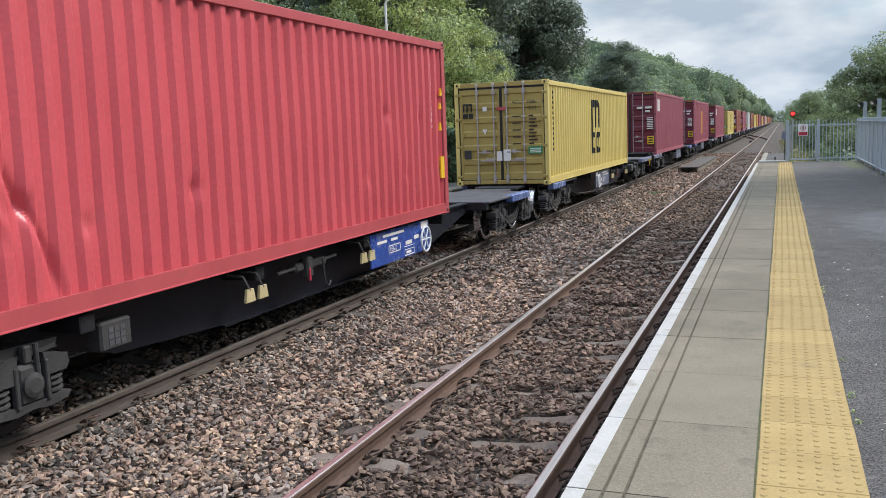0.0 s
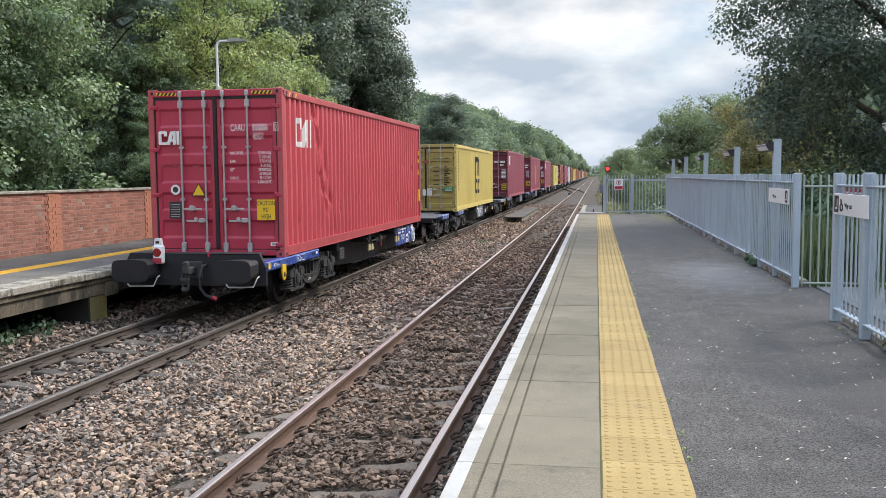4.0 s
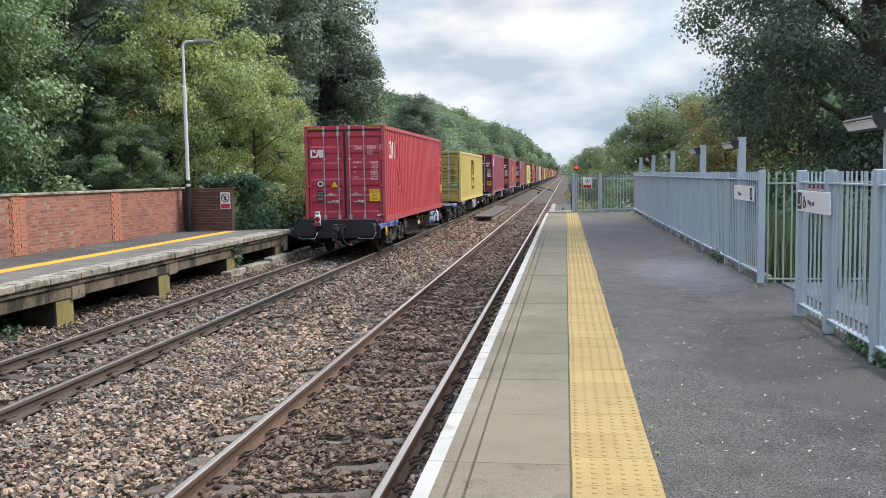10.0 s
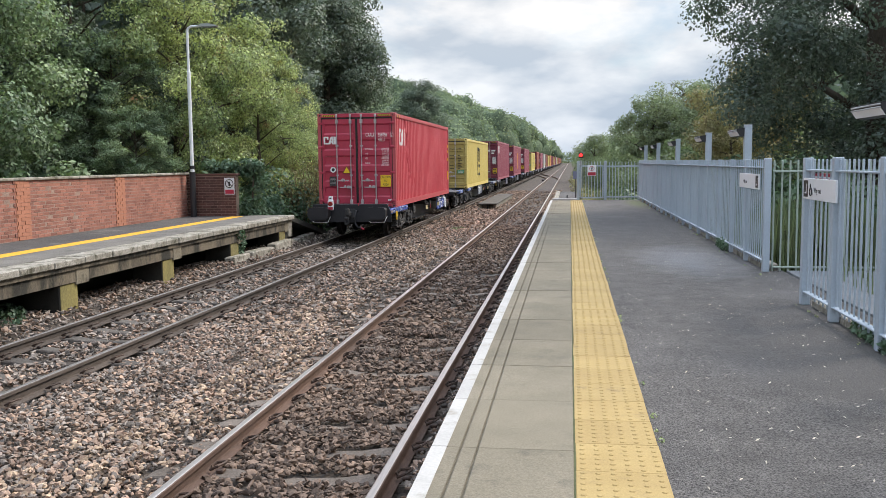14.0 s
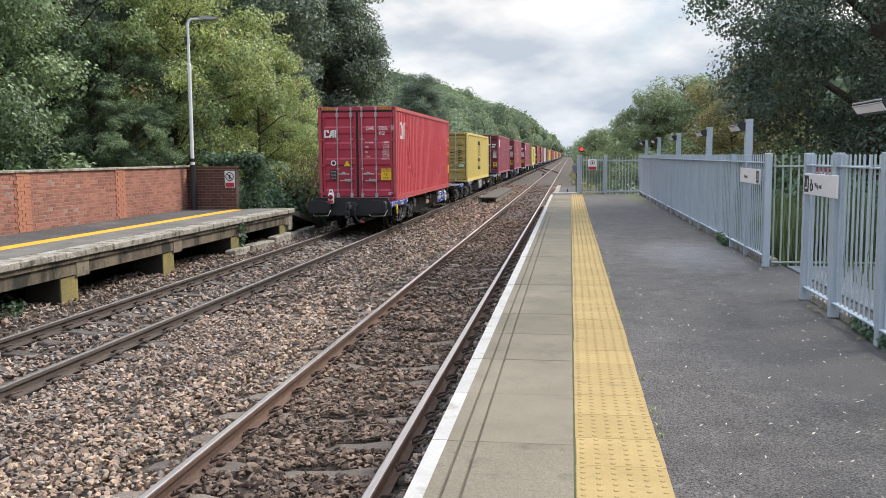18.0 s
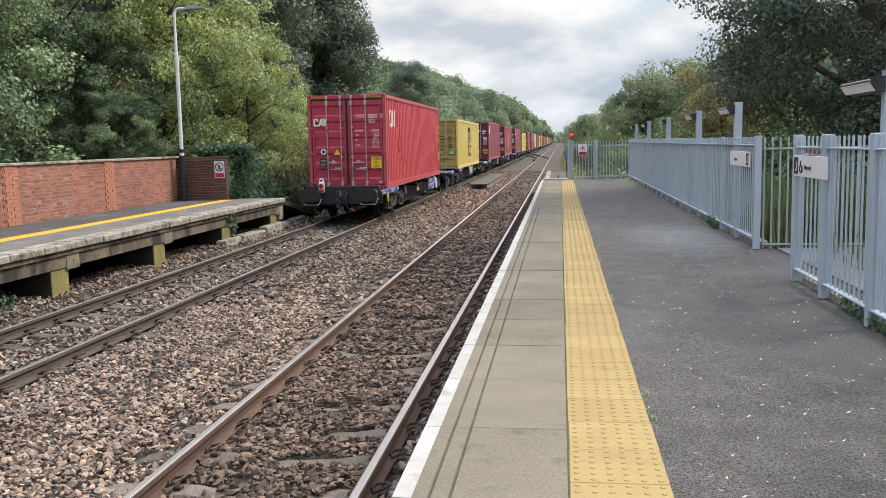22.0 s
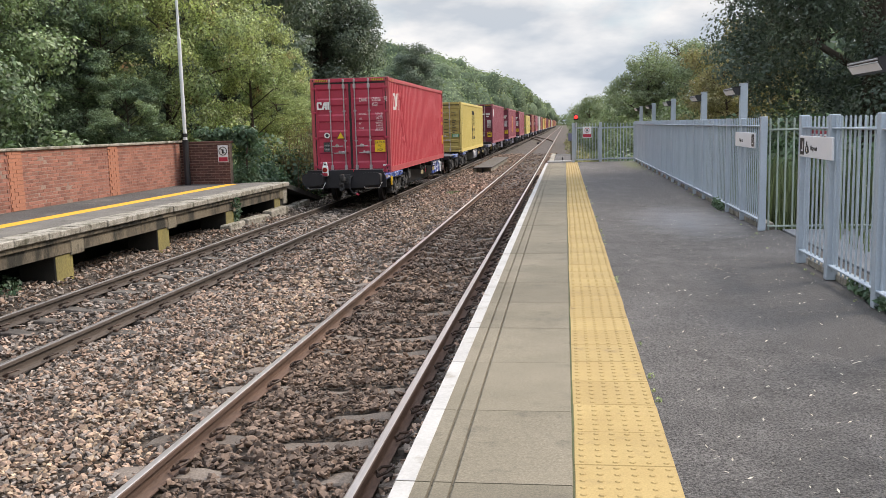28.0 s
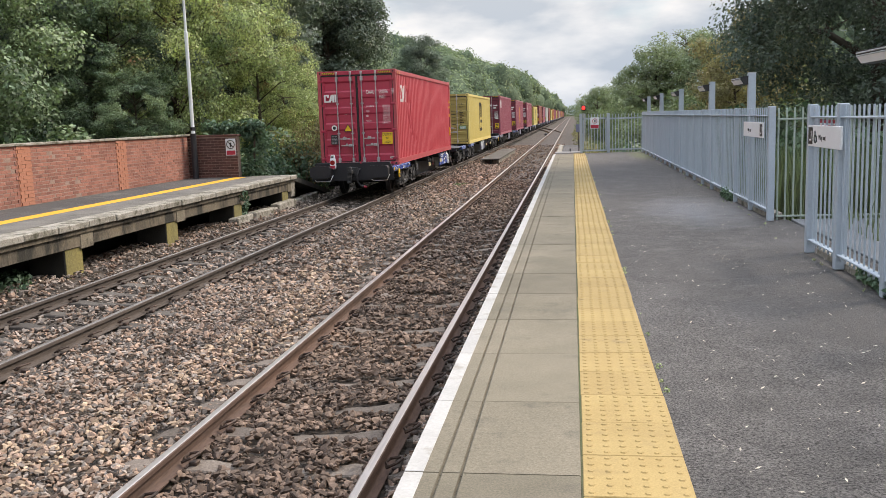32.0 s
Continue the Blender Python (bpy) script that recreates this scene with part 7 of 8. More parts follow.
    put(bush, [(-9.5, 27.9, -0.1, 0, 1.3), (-8.2, 27.2, -0.2, 90, 1.15), (-8.5, 29.3, -0.2, 150, 1.45), (-7.9, 31.2, -0.2, 250, 1.2), (-10.9, 14.5, 0.2, 40, 1.1), (-10.9, 18.5, 0.2, 130, 1.2), (-11.0, 22.6, 0.2, 220, 1.2), (-9.3, 31.5, -0.2, 300, 1.0), (-8.9, 37, -0.2, 20, 1.1),
               (5.9, 33.6, 0.0, 20, 1.0), (4.4, 34.2, -0.1, 200, 0.85), (7.6, 35, 0.0, 80, 1.3), (5.3, 12.9, 0.35, 10, 0.34), (6.4, 12.8, 0.35, 60, 0.4), (6.9, 15.0, 0.45, 10, 0.8), (8.4, 13.4, 0.45, 100, 1.1), (7.4, 19, 0.4, 200, 1.2), (7.2, 26, 0.4, 300, 1.2)])
    haw = build_bush("hawthorn_bush", "sunlit yellow-green hawthorn bush", 83, 3.4, 3.4, 9500, 0.14, M_LEAF_B)
    put(haw, [(-8.7, 30.8, -0.3, 70, 0.85), (-8.6, 35.5, -0.3, 170, 0.9), (-9.9, 40.5, -0.2, 0, 1.0), (-9.6, 47, -0.2, 90, 1.0), (-10.0, 55, -0.2, 200, 1.05), (-9.8, 64, -0.2, 30, 1.0), (-10.2, 73, -0.2, 130, 1.1), (-10.6, 83, -0.2, 230, 1.2), (-11.0, 95, -0.2, 80, 1.3), (-11.4, 109, -0.2, 10, 1.3), (-11.8, 124, -0.2, 170, 1.4)])
    eld = build_bush("elder_bush", "rounded olive-green elder bush beside the line", 89, 3.4, 3.4, 11000, 0.12, M_LEAF_K)
    put(eld, [(7.6, 39, -0.2, 60, 1.1), (7.0, 47, -0.2, 120, 1.0), (9.0, 56, -0.3, 10, 1.4), (6.6, 63, -0.2, 50, 1.05), (10.5, 38, -0.2, 200, 1.3), (11.0, 47, -0.3, 250, 1.4), (5.6, 75, -0.3, 300, 1.0), (6.2, 55, -0.3, 150, 0.9), (5.4, 88, -0.3, 20, 1.1), (5.0, 101, -0.3, 120, 1.0), (5.2, 118, -0.3, 220, 1.2), (4.9, 135, -0.3, 20, 1.2), (6.6, 82, -0.3, 80, 1.3), (4.5, 52, -0.4, 30, 0.5)])


def lumpy(d, seed):
    """How far a far crown bulges in direction d."""
    o = Vector((seed * 3.1, seed * 1.7, 0))
    return 1 + 0.30 * noise.noise(d * 1.9 + o) + 0.20 * noise.noise(d * 4.3 + o) + 0.10 * noise.noise(d * 9.0 + o)


def far_crown(body, leaves, seed, centre, rx, rz, size, count, nr):
    """A far tree crown: a lumpy body into one mesh and leaf tufts on its surface into another."""
    ring, rows, base = 16, 8, len(body.v)
    for i in range(rows + 1):
        for j in range(ring):
            a, b = math.pi * (i / rows - 0.5), 2 * math.pi * j / ring
            d = Vector((math.cos(a) * math.cos(b), math.cos(a) * math.sin(b), math.sin(a)))
            k = lumpy(d, seed) * 0.90
            body.v.append((centre[0] + d.x * rx * k, centre[1] + d.y * rx * k, centre[2] + d.z * rz * k))
    body.f += [(base + i * ring + j, base + i * ring + (j + 1) % ring, base + (i + 1) * ring + (j + 1) % ring, base + (i + 1) * ring + j) for i in range(rows) for j in range(ring)]
    for _ in range(count):
        d = Vector((nr.normal(), nr.normal(), nr.normal() + 0.25)).normalized()
        k = lumpy(d, seed) * nr.uniform(0.90, 1.06)
        p = Vector((centre[0] + d.x * rx * k, centre[1] + d.y * rx * k, centre[2] + d.z * rz * k))
        n = (Vector((d.x / rx, d.y / rx, d.z / rz)).normalized() + Vector((nr.normal(), nr.normal(), nr.normal())) * 0.6 + Vector((0, 0, 0.35))).normalized()
        u = Matrix.Rotation(nr.uniform(0, 6.28), 3, n) @ n.orthogonal().normalized()
        v = n.cross(u)
        s = size * nr.uniform(0.5, 1.2)
        leaves.append((p - u * s * 0.5, p + v * s * 0.36, p + u * s * 0.5, p - v * s * 0.36))


def build_woods():
    """The long wooded cutting ahead, too far and too many to count."""
    r = random.Random(5)
    body, leaves, nr = Shape(), [], np.random.RandomState(3)
    body.smooth = True
    for i in range(330):
        y = 80 + 1050 * (i / 330) ** 1.6
        depth = r.random()
        x0 = -11.5 - depth * (9 + y * 0.05)
        hgt = (lerp(8.8, 15.4, (y - 85) / 80) + lerp(0, 5.0, (y - 170) / 150) + lerp(0, 1.9, (y - 105) / 70)) * (0.70 + 0.30 * depth) + r.uniform(-1.2, 0.8)
        rx = r.uniform(2.6, 4.4) * lerp(1.0, 1.7, (y - 100) / 400)
        rx = min(rx, hgt * 0.46)
        size, many = lerp(0.34, 1.15, (y - 80) / 500), lerp(1000, 170, (y - 80) / 400)
        far_crown(body, leaves, i, (x0, y, hgt - rx * 0.92), rx, rx * 0.92, size, int(many * 0.75), nr)
        far_crown(body, leaves, i + 400, (x0 + r.uniform(-1, 1.5), y - r.uniform(0.5, 2.0), hgt * 0.38), rx * 1.08, hgt * 0.38, size, int(many * 0.4), nr)
    solid("wooded_hillside", body, M_HILL, "distant mixed green woodland on the rising side of the cutting", "woods", kind="stuff", fix=False)
    solid("hillside_foliage", leaf_mesh("hillside_foliage", np.array(leaves).reshape(-1, 3), M_LEAF_F), None, "leaf tufts over the distant woodland crowns", "woods", kind="stuff")
    clumps = []
    for i in range(170):
        y = 84 + 1000 * (i / 170) ** 1.7
        x0 = 4.9 + r.random() * (6 + y * 0.05) + lerp(0, 1.0, (y - 100) / 200)
        hgt = 3.2 + 0.2 * (x0 - 5.4) + r.uniform(0, 1.6) + lerp(0, 6.5, (y - 130) / 300)
        k = r.uniform(1.1, 1.9) * lerp(1.0, 1.8, (y - 100) / 400)
        for z in np.arange(0.4, hgt, k * 0.75):
            clumps.append(((x0 + r.uniform(-1, 1), y + r.uniform(-1, 1), z), (k, k, k * 0.8)))
    solid("wooded_bank", leaf_mesh("wooded_bank", leaf_cloud(clumps, 42000, 0.48, 4, shell=0.7, loose=0.35), M_LEAF_F), None, "distant green bushes and trees along the line", "woods", kind="stuff")
    clumps = []
    for i in range(60):
        x0 = -70 + i * 2.4
        for z in (2, 6, 10):
            clumps.append(((x0 + r.uniform(-1, 1), 1130 + r.uniform(-15, 15), z + r.uniform(-1, 1)), (4, 4, 3.5)))
    solid("far_wood", leaf_mesh("far_wood", leaf_cloud(clumps, 9000, 1.4, 14, shell=0.5), M_LEAF_F), None, "hazy far wood closing the view along the line", "woods", kind="stuff")
    # woods behind the nearest trees, closing both sides
    clumps = []
    for i in range(150):
        y = r.uniform(-12, 78)
        x0 = -21 - r.random() * 12
        k = r.uniform(1.8, 3.0)
        for z in np.arange(0.8, 14, k * 0.9):
            clumps.append(((x0, y, z + 0.8), (k, k, k)))
    for i in range(70):
        y = r.uniform(-8, 75)
        x0 = 17 + r.random() * 10
        k = r.uniform(1.6, 2.8)
        for z in np.arange(0.8, 7.5, k * 0.9):
            clumps.append(((x0, y, z + 0.4), (k, k, k)))
    # dark leaf colour stands for the shade deep behind the front trees
    solid("backing_woods", leaf_mesh("backing_woods", leaf_cloud(clumps, 60000, 0.75, 9, shell=0.6), M_LEAF_G), None, "woodland behind the trackside trees, shade put into its leaf colour", "woods", kind="stuff")

    nr = np.random.RandomState(41)
    clumps = []
    for i in range(110):
        y, k = 37 + 110 * nr.random_sample() ** 1.5, nr.uniform(0.25, 0.55)
        clumps.append(((nr.uniform(2.7, 4.4) - 0.3 * (y > 70), y, -0.18 + k * 0.3), (k, k * 1.3, k * 0.7)))
    solid("verge_weeds", leaf_mesh("verge_weeds", leaf_cloud(clumps, 9000, 0.13, 43), M_LEAF_H), None, "low brown-green weeds on the verge beside the line", "weeds", kind="stuff")


def build_grass():
    nr = np.random.RandomState(8)
    out = []
    for (x0, x1, y0, y1, n, h, zb) in ((4.75, 9.0, 11.5, 31, 5000, 1.0, 0.42), (5.0, 9, 9.0, 11.4, 500, 0.3, 0.9), (2.5, 6.5, 33.0, 75, 5000, 0.5, -0.25), (-9.6, -6.6, 26, 75, 6000, 0.45, -0.4), (4.75, 6.8, 11.8, 14.0, 1500, 1.3, 0.45), (3.0, 5.0, 60, 160, 6000, 0.55, -0.3)):
        p = np.stack([nr.uniform(x0, x1, n), nr.uniform(y0, y1, n), np.full(n, zb)], 1)
        hh = h * nr.uniform(0.4, 1.1, n)
        a = nr.uniform(0, 6.28, n)
        wv = np.stack([np.cos(a), np.sin(a), np.zeros(n)], 1) * (0.008 + 0.005 * h)
        tip = p + np.stack([nr.normal(size=n) * 0.10 * hh, nr.normal(size=n) * 0.10 * hh, hh], 1)
        mid = p * 0.45 + tip * 0.55 + np.stack([np.zeros(n), np.zeros(n), 0.12 * hh], 1)
        out.append(np.stack([p - wv, p + wv, mid + wv * 0.7, tip], 1).reshape(-1, 3))
    solid("tall_grass", leaf_mesh("tall_grass", np.concatenate(out), M_GRASS), None, "tall uncut grass along the lineside", "grass", kind="stuff")


def build_ivy():
    ivy = thing("ivy_plant", "green ivy hanging over the old platform edge", "ivy")
    part("ivy_leaves", leaf_mesh("ivy_leaves", leaf_cloud([((-5.86, 21.0, 0.62), (0.10, 0.28, 0.16)), ((-5.9, 21.2, 0.35), (0.10, 0.22, 0.25)), ((-5.95, 21.1, 0.12), (0.12, 0.15, 0.15))], 420, 0.075, 5), M_LEAF_D), None, ivy)
    part("ivy_stem", Shape().tube([(-5.92, 21.1, -0.2), (-5.9, 21.15, 0.3), (-5.85, 21.05, 0.75)], 0.012, 5), M_BARK, ivy)
    wallivy = thing("ivy_plant", "dense dark ivy climbing the end of the brick wall", "ivy")
    r = random.Random(66)
    cl = []
    for i in range(34):
        z = r.uniform(0.35, 2.35)
        k = r.uniform(0.14, 0.30)
        cl.append(((-7.22 + r.uniform(-0.12, 0.55) * (0.5 + 0.5 * z / 2.3), 25.30 + r.uniform(-0.05, 0.45), z), (k, k, k * 0.9)))
    for i in range(9):
        k = r.uniform(0.12, 0.24)
        cl.append(((-8.4 + 0.16 * i, 25.3 + r.uniform(-0.1, 0.2), 2.10 + r.uniform(-0.05, 0.22)), (k * 1.3, k, k * 0.7)))
    part("ivy_leaves", leaf_mesh("ivy_leaves", leaf_cloud(cl, 5200, 0.10, 6), M_LEAF_D), None, wallivy)
    part("ivy_stem", Shape().tube([(-7.0, 25.4, -0.3), (-7.1, 25.35, 1.0), (-7.0, 25.3, 2.2)], 0.03, 6), M_BARK, wallivy)
    foot = thing("weed_clump", "small dark ivy growing under the railing foot", "weeds")
    part("weed_leaves", leaf_mesh("weed_leaves", leaf_cloud([((4.44, 14.0 + 0.25 * i, PZ + 0.07), (0.07, 0.16, 0.08)) for i in range(3)] + [((4.33, 6.3 + 0.3 * i, PZ + 0.05), (0.06, 0.2, 0.05)) for i in range(4)], 700, 0.05, 17), M_LEAF_D), None, foot)
    tuft = thing("weed_clump", "small green weed growing in the ballast", "weeds")
    part("weed_leaves", leaf_mesh("weed_leaves", leaf_cloud([((-2.0, 32.0, -0.10), (0.16, 0.22, 0.06)), ((-1.8, 32.7, -0.12), (0.12, 0.15, 0.05))], 200, 0.05, 19), M_LEAF_K), None, tuft)
    weeds = thing("weed_clump", "low green weeds under the far platform edge", "weeds")
    cl = [((-6.15 - 0.2 * (i % 3), 11.2 + 0.3 * i, 0.05), (0.3, 0.25, 0.14)) for i in range(6)]
    part("weed_leaves", leaf_mesh("weed_leaves", leaf_cloud(cl, 900, 0.07, 7), M_LEAF_D), None, weeds)


build_trees()
build_ivy()
build_woods()
build_grass()

# ---- the brick wall of the far platform ----
def build_wall():
    wall = thing("wall_far_platform", "weathered red brick platform wall with orange repaired piers", "wall", kind="structure")
    zt = 2.06
    part("core", Shape().box(-9.02, -8.835, -6, 24.75, 0.3, zt - 0.06), M_MORTAR, wall, "pale mortar")
    part("core", Shape().box(-9.0, -7.40, 24.883, 25.09, 0.3, zt - 0.10), M_MORTAR, wall)
    part("coping", Shape().box(-9.05, -8.79, -6, 24.9, zt - 0.06, zt, 0.012), M_COPING, wall, "grey coping stones")
    part("coping", Shape().box(-9.05, -7.36, 24.86, 25.13, zt - 0.10, zt - 0.04, 0.012), M_BRICK_DARK, wall)
    brick = [Shape().box(0, 0.035, 0.0, 0.215, 0.0, 0.064, 0.004).mesh("brick", m) for m in (M_BRICK, M_BRICK_NEW)]
    rest = [Shape(), Shape()]
    made = 0
    for row in range(16):
        z = LZ + 0.005 + row * 0.0755
        if z > zt - 0.12:
            break
        y = 9.0 + (0.1125 if row % 2 else 0.0)
        while y < 24.72:
            ln = 0.215
            mid = y + 0.5 * ln
            pier = [c for c in (16.85, 20.85) if abs(mid - c) < 0.24 + 0.5 * ln]
            k = 1 if pier and abs(mid - pier[0]) < 0.24 else 0
            x = -8.838 + RNG.uniform(-0.003, 0.003) + 0.012 * k
            if pier:
                c = pier[0]
                cuts = [q for q in (y, c - 0.24, c + 0.24, y + ln) if y <= q <= y + ln]
                for a, b in zip(cuts[:-1], cuts[1:]):
                    k = 1 if abs(0.5 * (a + b) - c) < 0.24 else 0
                    if b - a > 0.02:
                        rest[k].box(x - 0.027, x + 0.006 + 0.004 * k, a, b - (0.003 if k else 0.008), z, z + (0.070 if k else 0.063))
            elif 14.6 < y < 19.0 and made < 300:
                part("brick", brick[k], None, wall, m=pose(x - 0.029, y, z, 0, 0, RNG.uniform(-0.4, 0.4)))
                made += 1
            else:
                rest[k].box(x - 0.027, x + 0.006, y, min(y + ln, 24.74), z, z + 0.063)
            y += 0.225
    tagged(part("brickwork", rest[0], M_BRICK_ISLE, wall, "weathered red bricks", fix=False), kind="stuff")
    tagged(part("brickwork", rest[1], M_BRICK_NEW, wall, "orange repair bricks", fix=False), kind="stuff")
    end = Shape()
    for row in range(16):
        z = LZ + 0.005 + row * 0.0755
        if z > zt - 0.16:
            break
        x = -8.98 + (0.1125 if row % 2 else 0)
        while x < -7.43:
            end.box(x, min(x + 0.215, -7.405), 24.877 + RNG.uniform(-0.002, 0.002), 24.91, z, z + 0.064)
            x += 0.225
    tagged(part("brickwork", end, M_BRICK_DARK_ISLE, wall, "red bricks darkened for the shaded, sooty end face", fix=False), kind="stuff")
    sign = thing("trespass_sign", "white warning sign with black figure symbol and red panel", "sign")
    part("sign_board", Shape().box(-7.74, -7.44, 24.862, 24.87, 1.42, 1.90, 0.002), M_GLASSY, sign)
    part("sign_panel", Shape().box(-7.72, -7.46, 24.857, 24.862, 1.44, 1.56), M_DECAL_R, sign)
    part("sign_ring", Shape().tube([(-7.59 + 0.115 * math.cos(a), 24.857, 1.735 + 0.115 * math.sin(a)) for a in [i * math.pi / 12 for i in range(25)]], 0.012, 6, False), M_DECAL_K, sign)
    part("sign_bar", Shape().tube([(-7.67, 24.856, 1.815), (-7.51, 24.856, 1.655)], 0.011, 6), M_DECAL_K, sign)
    part("sign_symbol", Shape().box(-7.615, -7.565, 24.852, 24.862, 1.66, 1.79, 0.01), M_DECAL_K, sign)


M_BRICK_ISLE = mat("red_brick_wall", (0.325, 0.138, 0.100), (0.255, 0.108, 0.080), 1.2, 0.92, bump=0.35, bscale=60, fine=0.2, island=0.24, stain=(0.15, 0.085, 0.065), stain_at=0.64, stain_scale=1.2)
# end face turned from the sun: shade and some soot darken this brick
M_BRICK_DARK_ISLE = mat("shaded_brick_wall", (0.118, 0.052, 0.041), (0.083, 0.041, 0.035), 1.2, 0.92, bump=0.35, bscale=60, fine=0.2, island=0.28)
build_wall()


# ---- loose ballast stones ----
def stone_forms(rng, n, corners):
    """Angular stones: the hull of a few corners strewn on a lopsided ball."""
    out = []
    for i in range(n):
        r = random.Random(rng * 100 + i)
        sx, sy, sz = r.uniform(0.95, 1.5), r.uniform(0.68, 1.1), r.uniform(0.42, 0.74)
        bm = bmesh.new()
        for _ in range(corners):
            d = Vector((r.gauss(0, 1), r.gauss(0, 1), r.gauss(0, 1))).normalized()
            bm.verts.new((d.x * sx, d.y * sy, d.z * sz))
        hull = bmesh.ops.convex_hull(bm, input=bm.verts)
        bmesh.ops.delete(bm, geom=[v for v in bm.verts if not v.link_faces], context="VERTS")
        bm.verts.index_update()
        out.append((np.array([v.co[:] for v in bm.verts]), [tuple(v.index for v in f.verts) for f in bm.faces]))
        bm.free()
    return out


def scatter_stones(name, label, material, count, xa, xb, ya, yb, size, forms, seed, keep=None, lift=0.0, bias=1.0):
    nr = np.random.RandomState(seed)
    allv, allf, base = [], [], 0
    for i in range(count):
        x = nr.uniform(xa, xb)
        y = ya + (yb - ya) * nr.random_sample() ** bias
        if keep and not keep(x, y):
            continue
        vs, fs = forms[nr.randint(len(forms))]
        e = Euler((nr.normal() * 0.42, nr.normal() * 0.42, nr.uniform(0, 6.28))).to_matrix()
        s = size * nr.uniform(0.5, 1.5)
        p = vs @ np.array(e).T * s + np.array((x, y, bed_z(x, y) + lift + s * nr.uniform(-0.6, 0.65)))
        allv.append(p)
        allf.extend([tuple(k + base for k in f) for f in fs])
        base += len(vs)
    me = bpy.data.meshes.new(name)
    me.from_pydata(np.concatenate(allv).tolist(), [], allf)
    me.materials.append(material)
    solid(name, me, None, label, "ballast", kind="stuff")


def bare(x, y):
    """Where the top of a sleeper of the near track lies open between the stones."""
    d = abs((y + 1.14 + 0.355) % 0.71 - 0.355)
    open_at = -0.22 if 0.12 < x < 0.7 else 0.02 if x < -0.36 and x > -0.7 else 0.10
    return d < 0.135 and noise.noise(Vector((x * 2.6, y * 1.9, 4.0))) > open_at


def between(x, y):
    if -1.28 < x < -0.86 and bare(x, y):
        return False
    return -3.46 < x < -0.86 or x > 0.86 and x < 1.5


def sandy(x, y):
    """A paler strip of newer stone nearer the near track."""
    return -3.2 < x < -1.0 and between(x, y) and abs(x + 1.75 + 0.35 * math.sin(y * 0.5)) < 0.25 + 0.8 * abs(noise.noise(Vector((x * 3, y * 3, 7.0))))


def inside(x, y):
    return abs(x) < 0.70 and not bare(x, y)


def far_track(x, y):
    d = abs((y + 0.97 + 0.355) % 0.71 - 0.355)
    if 0.20 + 0.30 * noise.noise(Vector((x * 1.3, y * 1.7, 9.0))) < abs(x - TX) < 1.15 + 0.2 * noise.noise(Vector((x * 2.0, y * 1.7, 2.0))) and d < 0.14:
        return False
    return abs(x - TX) < 0.70 or x < TX - 0.86


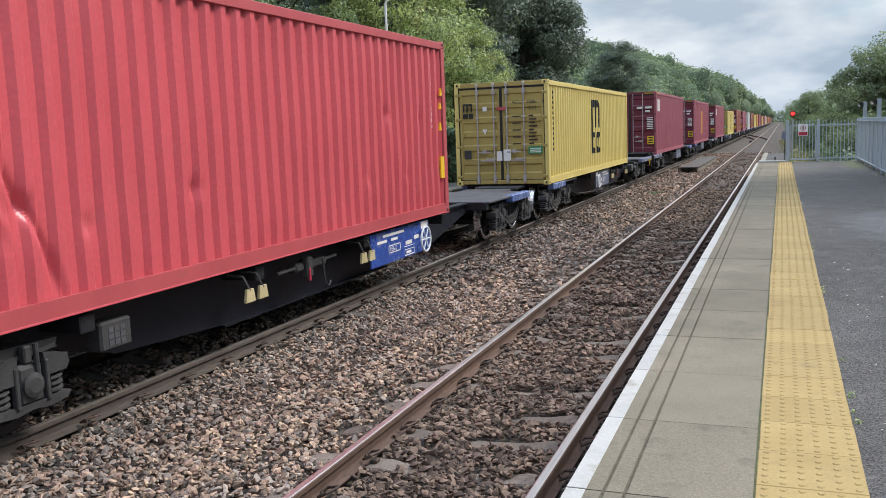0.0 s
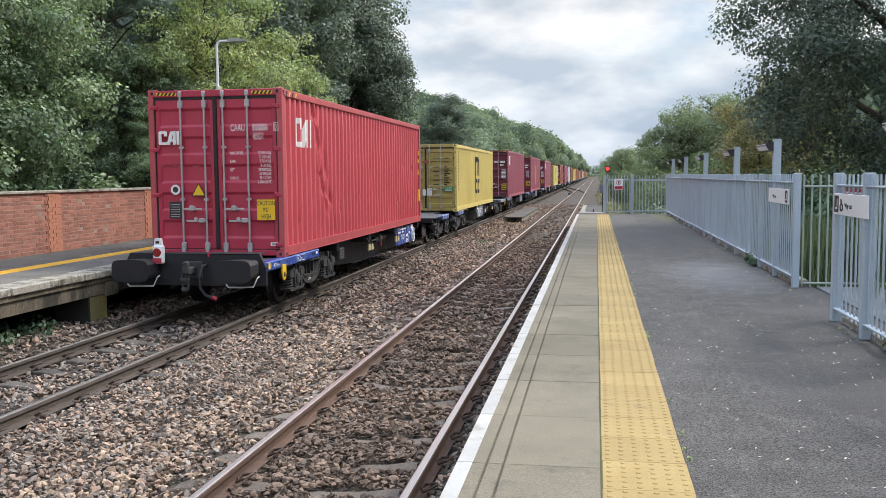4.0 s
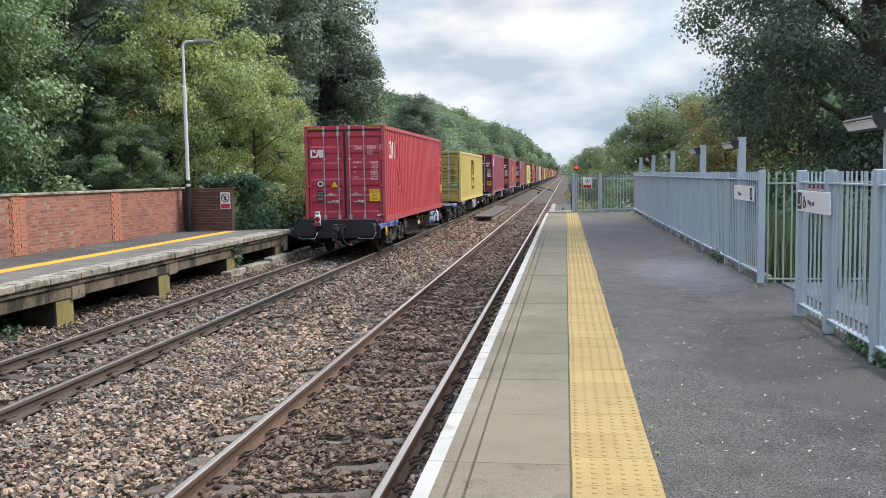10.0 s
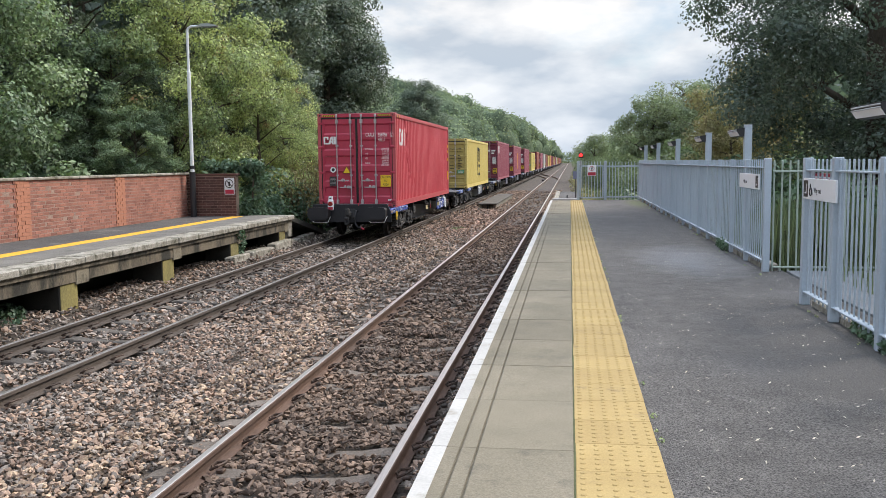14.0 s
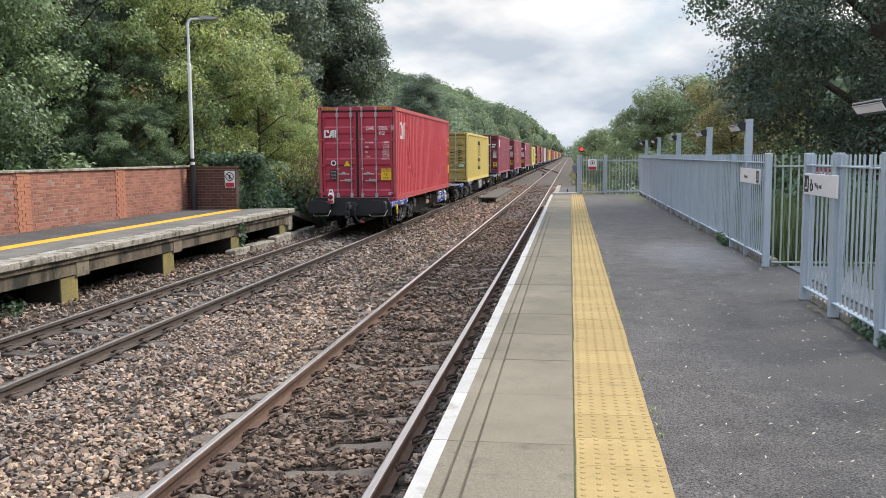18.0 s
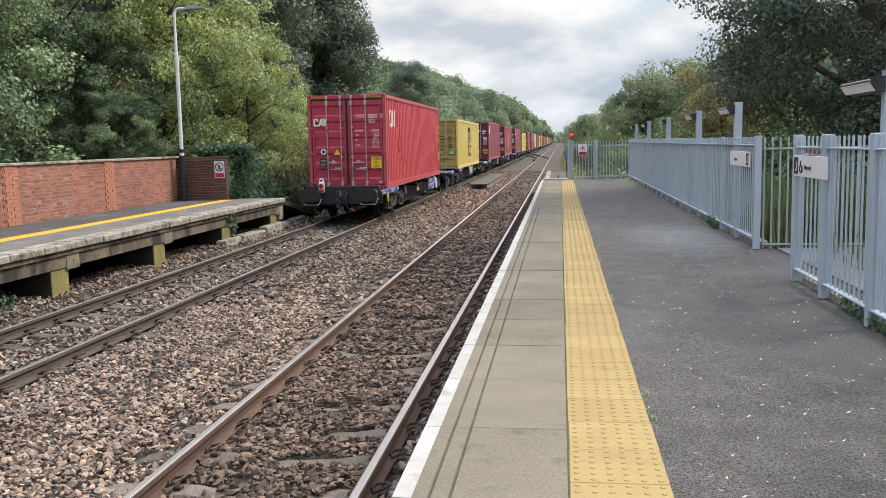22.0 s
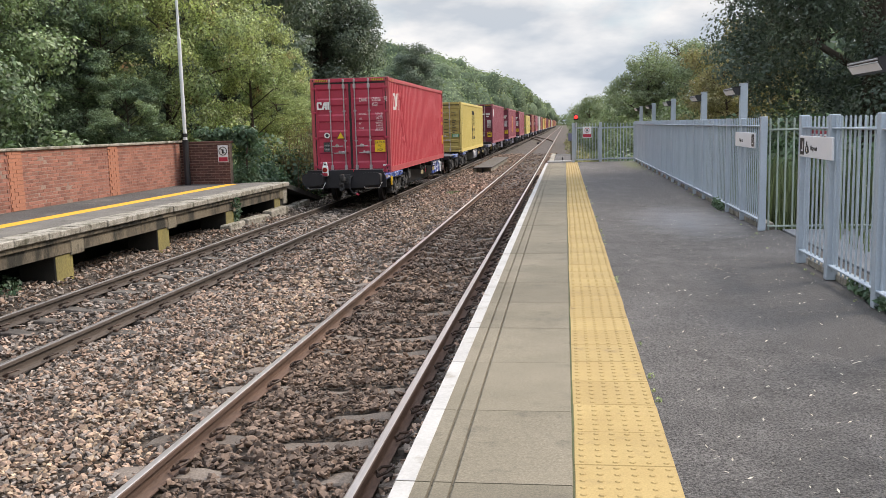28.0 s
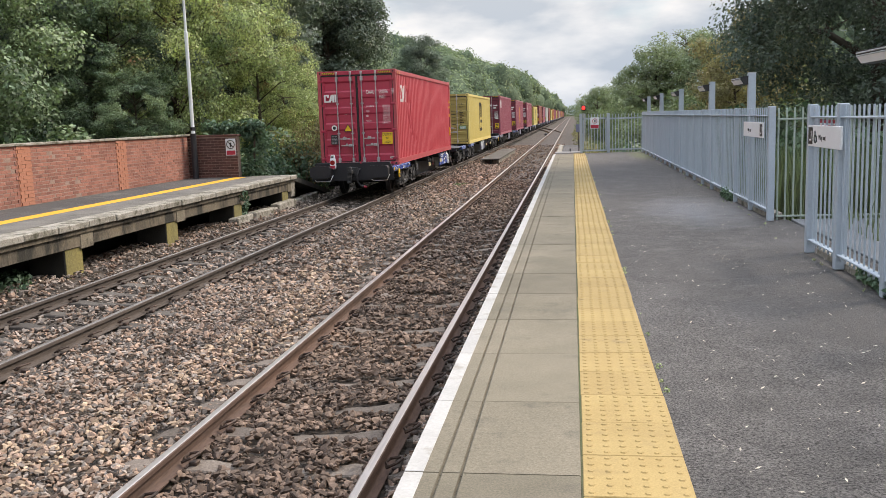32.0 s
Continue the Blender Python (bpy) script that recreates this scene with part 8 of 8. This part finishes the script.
def build_stones():
    near, chips = stone_forms(2, 30, 11), stone_forms(3, 18, 8)
    scatter_stones("ballast_stones", "brown crushed ballast stones between the tracks", M_STONE, 15000, -3.46, 1.5, 3.2, 13.0, 0.026, near, 21, between, bias=1.25)
    scatter_stones("ballast_stones", "grey crushed ballast stones between the tracks", M_STONE_GREY, 13000, -3.46, 1.5, 3.2, 13.0, 0.026, near, 28, between, bias=1.25)
    scatter_stones("ballast_stones", "tan crushed ballast stones between the tracks", M_STONE_TAN, 11000, -3.46, 1.5, 3.2, 13.0, 0.026, near, 29, sandy, bias=1.25)
    scatter_stones("ballast_stones", "dark oily ballast stones between the rails", M_STONE_DARK, 9500, -0.7, 0.7, 3.2, 13.0, 0.028, near, 22, inside, 0.012, bias=1.25)
    scatter_stones("ballast_stones", "grey ballast stones of the far track", M_STONE_GREY, 8500, TX - 2.3, TX + 0.7, 6.0, 24.0, 0.036, chips, 23, far_track, bias=1.1)
    scatter_stones("ballast_stones", "brown ballast stones of the far track", M_STONE, 5000, TX - 2.3, TX + 0.7, 6.0, 24.0, 0.036, chips, 30, far_track, bias=1.1)
    scatter_stones("ballast_stones", "grey ballast stones further along the far track", M_STONE_GREY, 7500, TX - 2.3, TX + 0.7, 23.5, 46.0, 0.042, chips, 35, far_track, bias=1.2)
    scatter_stones("ballast_stones", "brown ballast stones further along the line", M_STONE, 9500, -3.46, 1.5, 12.5, 34.0, 0.040, chips, 24, between, bias=1.15)
    scatter_stones("ballast_stones", "grey ballast stones further along the line", M_STONE_GREY, 7000, -3.46, 1.5, 12.5, 34.0, 0.040, chips, 31, between, bias=1.15)
    scatter_stones("ballast_stones", "tan ballast stones further along the line", M_STONE_TAN, 6500, -3.46, 1.5, 12.5, 34.0, 0.038, chips, 32, sandy, bias=1.15)
    scatter_stones("ballast_stones", "dark ballast stones further between the rails", M_STONE_DARK, 6500, -0.7, 0.7, 12.5, 34.0, 0.040, chips, 25, inside, 0.012, bias=1.15)
    scatter_stones("ballast_stones", "brown ballast stones in the distance", M_STONE, 8000, -3.46, 1.5, 33.0, 75.0, 0.055, chips, 26, between, bias=1.3)
    scatter_stones("ballast_stones", "dark ballast stones in the distance between the rails", M_STONE_DARK, 3200, -0.7, 0.7, 33.0, 75.0, 0.055, chips, 27, inside, 0.012, bias=1.3)
    scatter_stones("ballast_stones", "grey ballast stones beside the line past the platform", M_STONE_GREY, 3500, 1.0, 3.6, 33.0, 70.0, 0.05, chips, 33, None, bias=1.3)
    scatter_stones("ballast_stones", "ballast stones of the tracks beside the platform", M_STONE, 20000, -6.4, 1.5, -4.0, 6.0, 0.036, chips, 34, lambda x, y: (between(x, y) or inside(x, y) or far_track(x, y)) and not (y > 3.2 and x > -3.5))
    nr = np.random.RandomState(31)
    out = []
    for i in range(1150):
        x, y = 4.5 - 1.9 * nr.random_sample() ** 1.4, 3.2 + 14 * nr.random_sample() ** 1.2
        a, s = nr.uniform(0, 6.28), nr.uniform(0.006, 0.017)
        u, v = np.array((math.cos(a), math.sin(a), 0.25)) * s, np.array((-math.sin(a), math.cos(a), 0.15)) * s * 0.34
        p = np.array((x, y, PZ + 0.008))
        out.append(np.stack([p - u, p + v, p + u, p - v]))
    solid("fallen_leaves", leaf_mesh("fallen_leaves", np.concatenate(out), M_DEAD), None, "small pale fallen leaves scattered on the asphalt", "leaves", kind="stuff")

    nr = np.random.RandomState(77)
    tufts = []
    for i in range(70):
        y = 4.0 + 27 * nr.random_sample()
        x = 2.542 + nr.uniform(0, 0.015) if i % 5 < 2 else 4.40 + nr.uniform(-0.10, 0.06)
        if i % 5 >= 2 and y < 11:
            x = 4.25 + nr.uniform(-0.08, 0.05)
        k = nr.uniform(0.008, 0.022)
        tufts.append(((x, y, PZ + k * 0.4), (k, k * 1.6, k * 0.7)))
    solid("moss_tufts", leaf_mesh("moss_tufts", leaf_cloud(tufts, 900, 0.012, 78), M_LEAF_B), None, "small green moss and weed tufts along the fence foot", "weeds", kind="stuff")


build_stones()
motions()
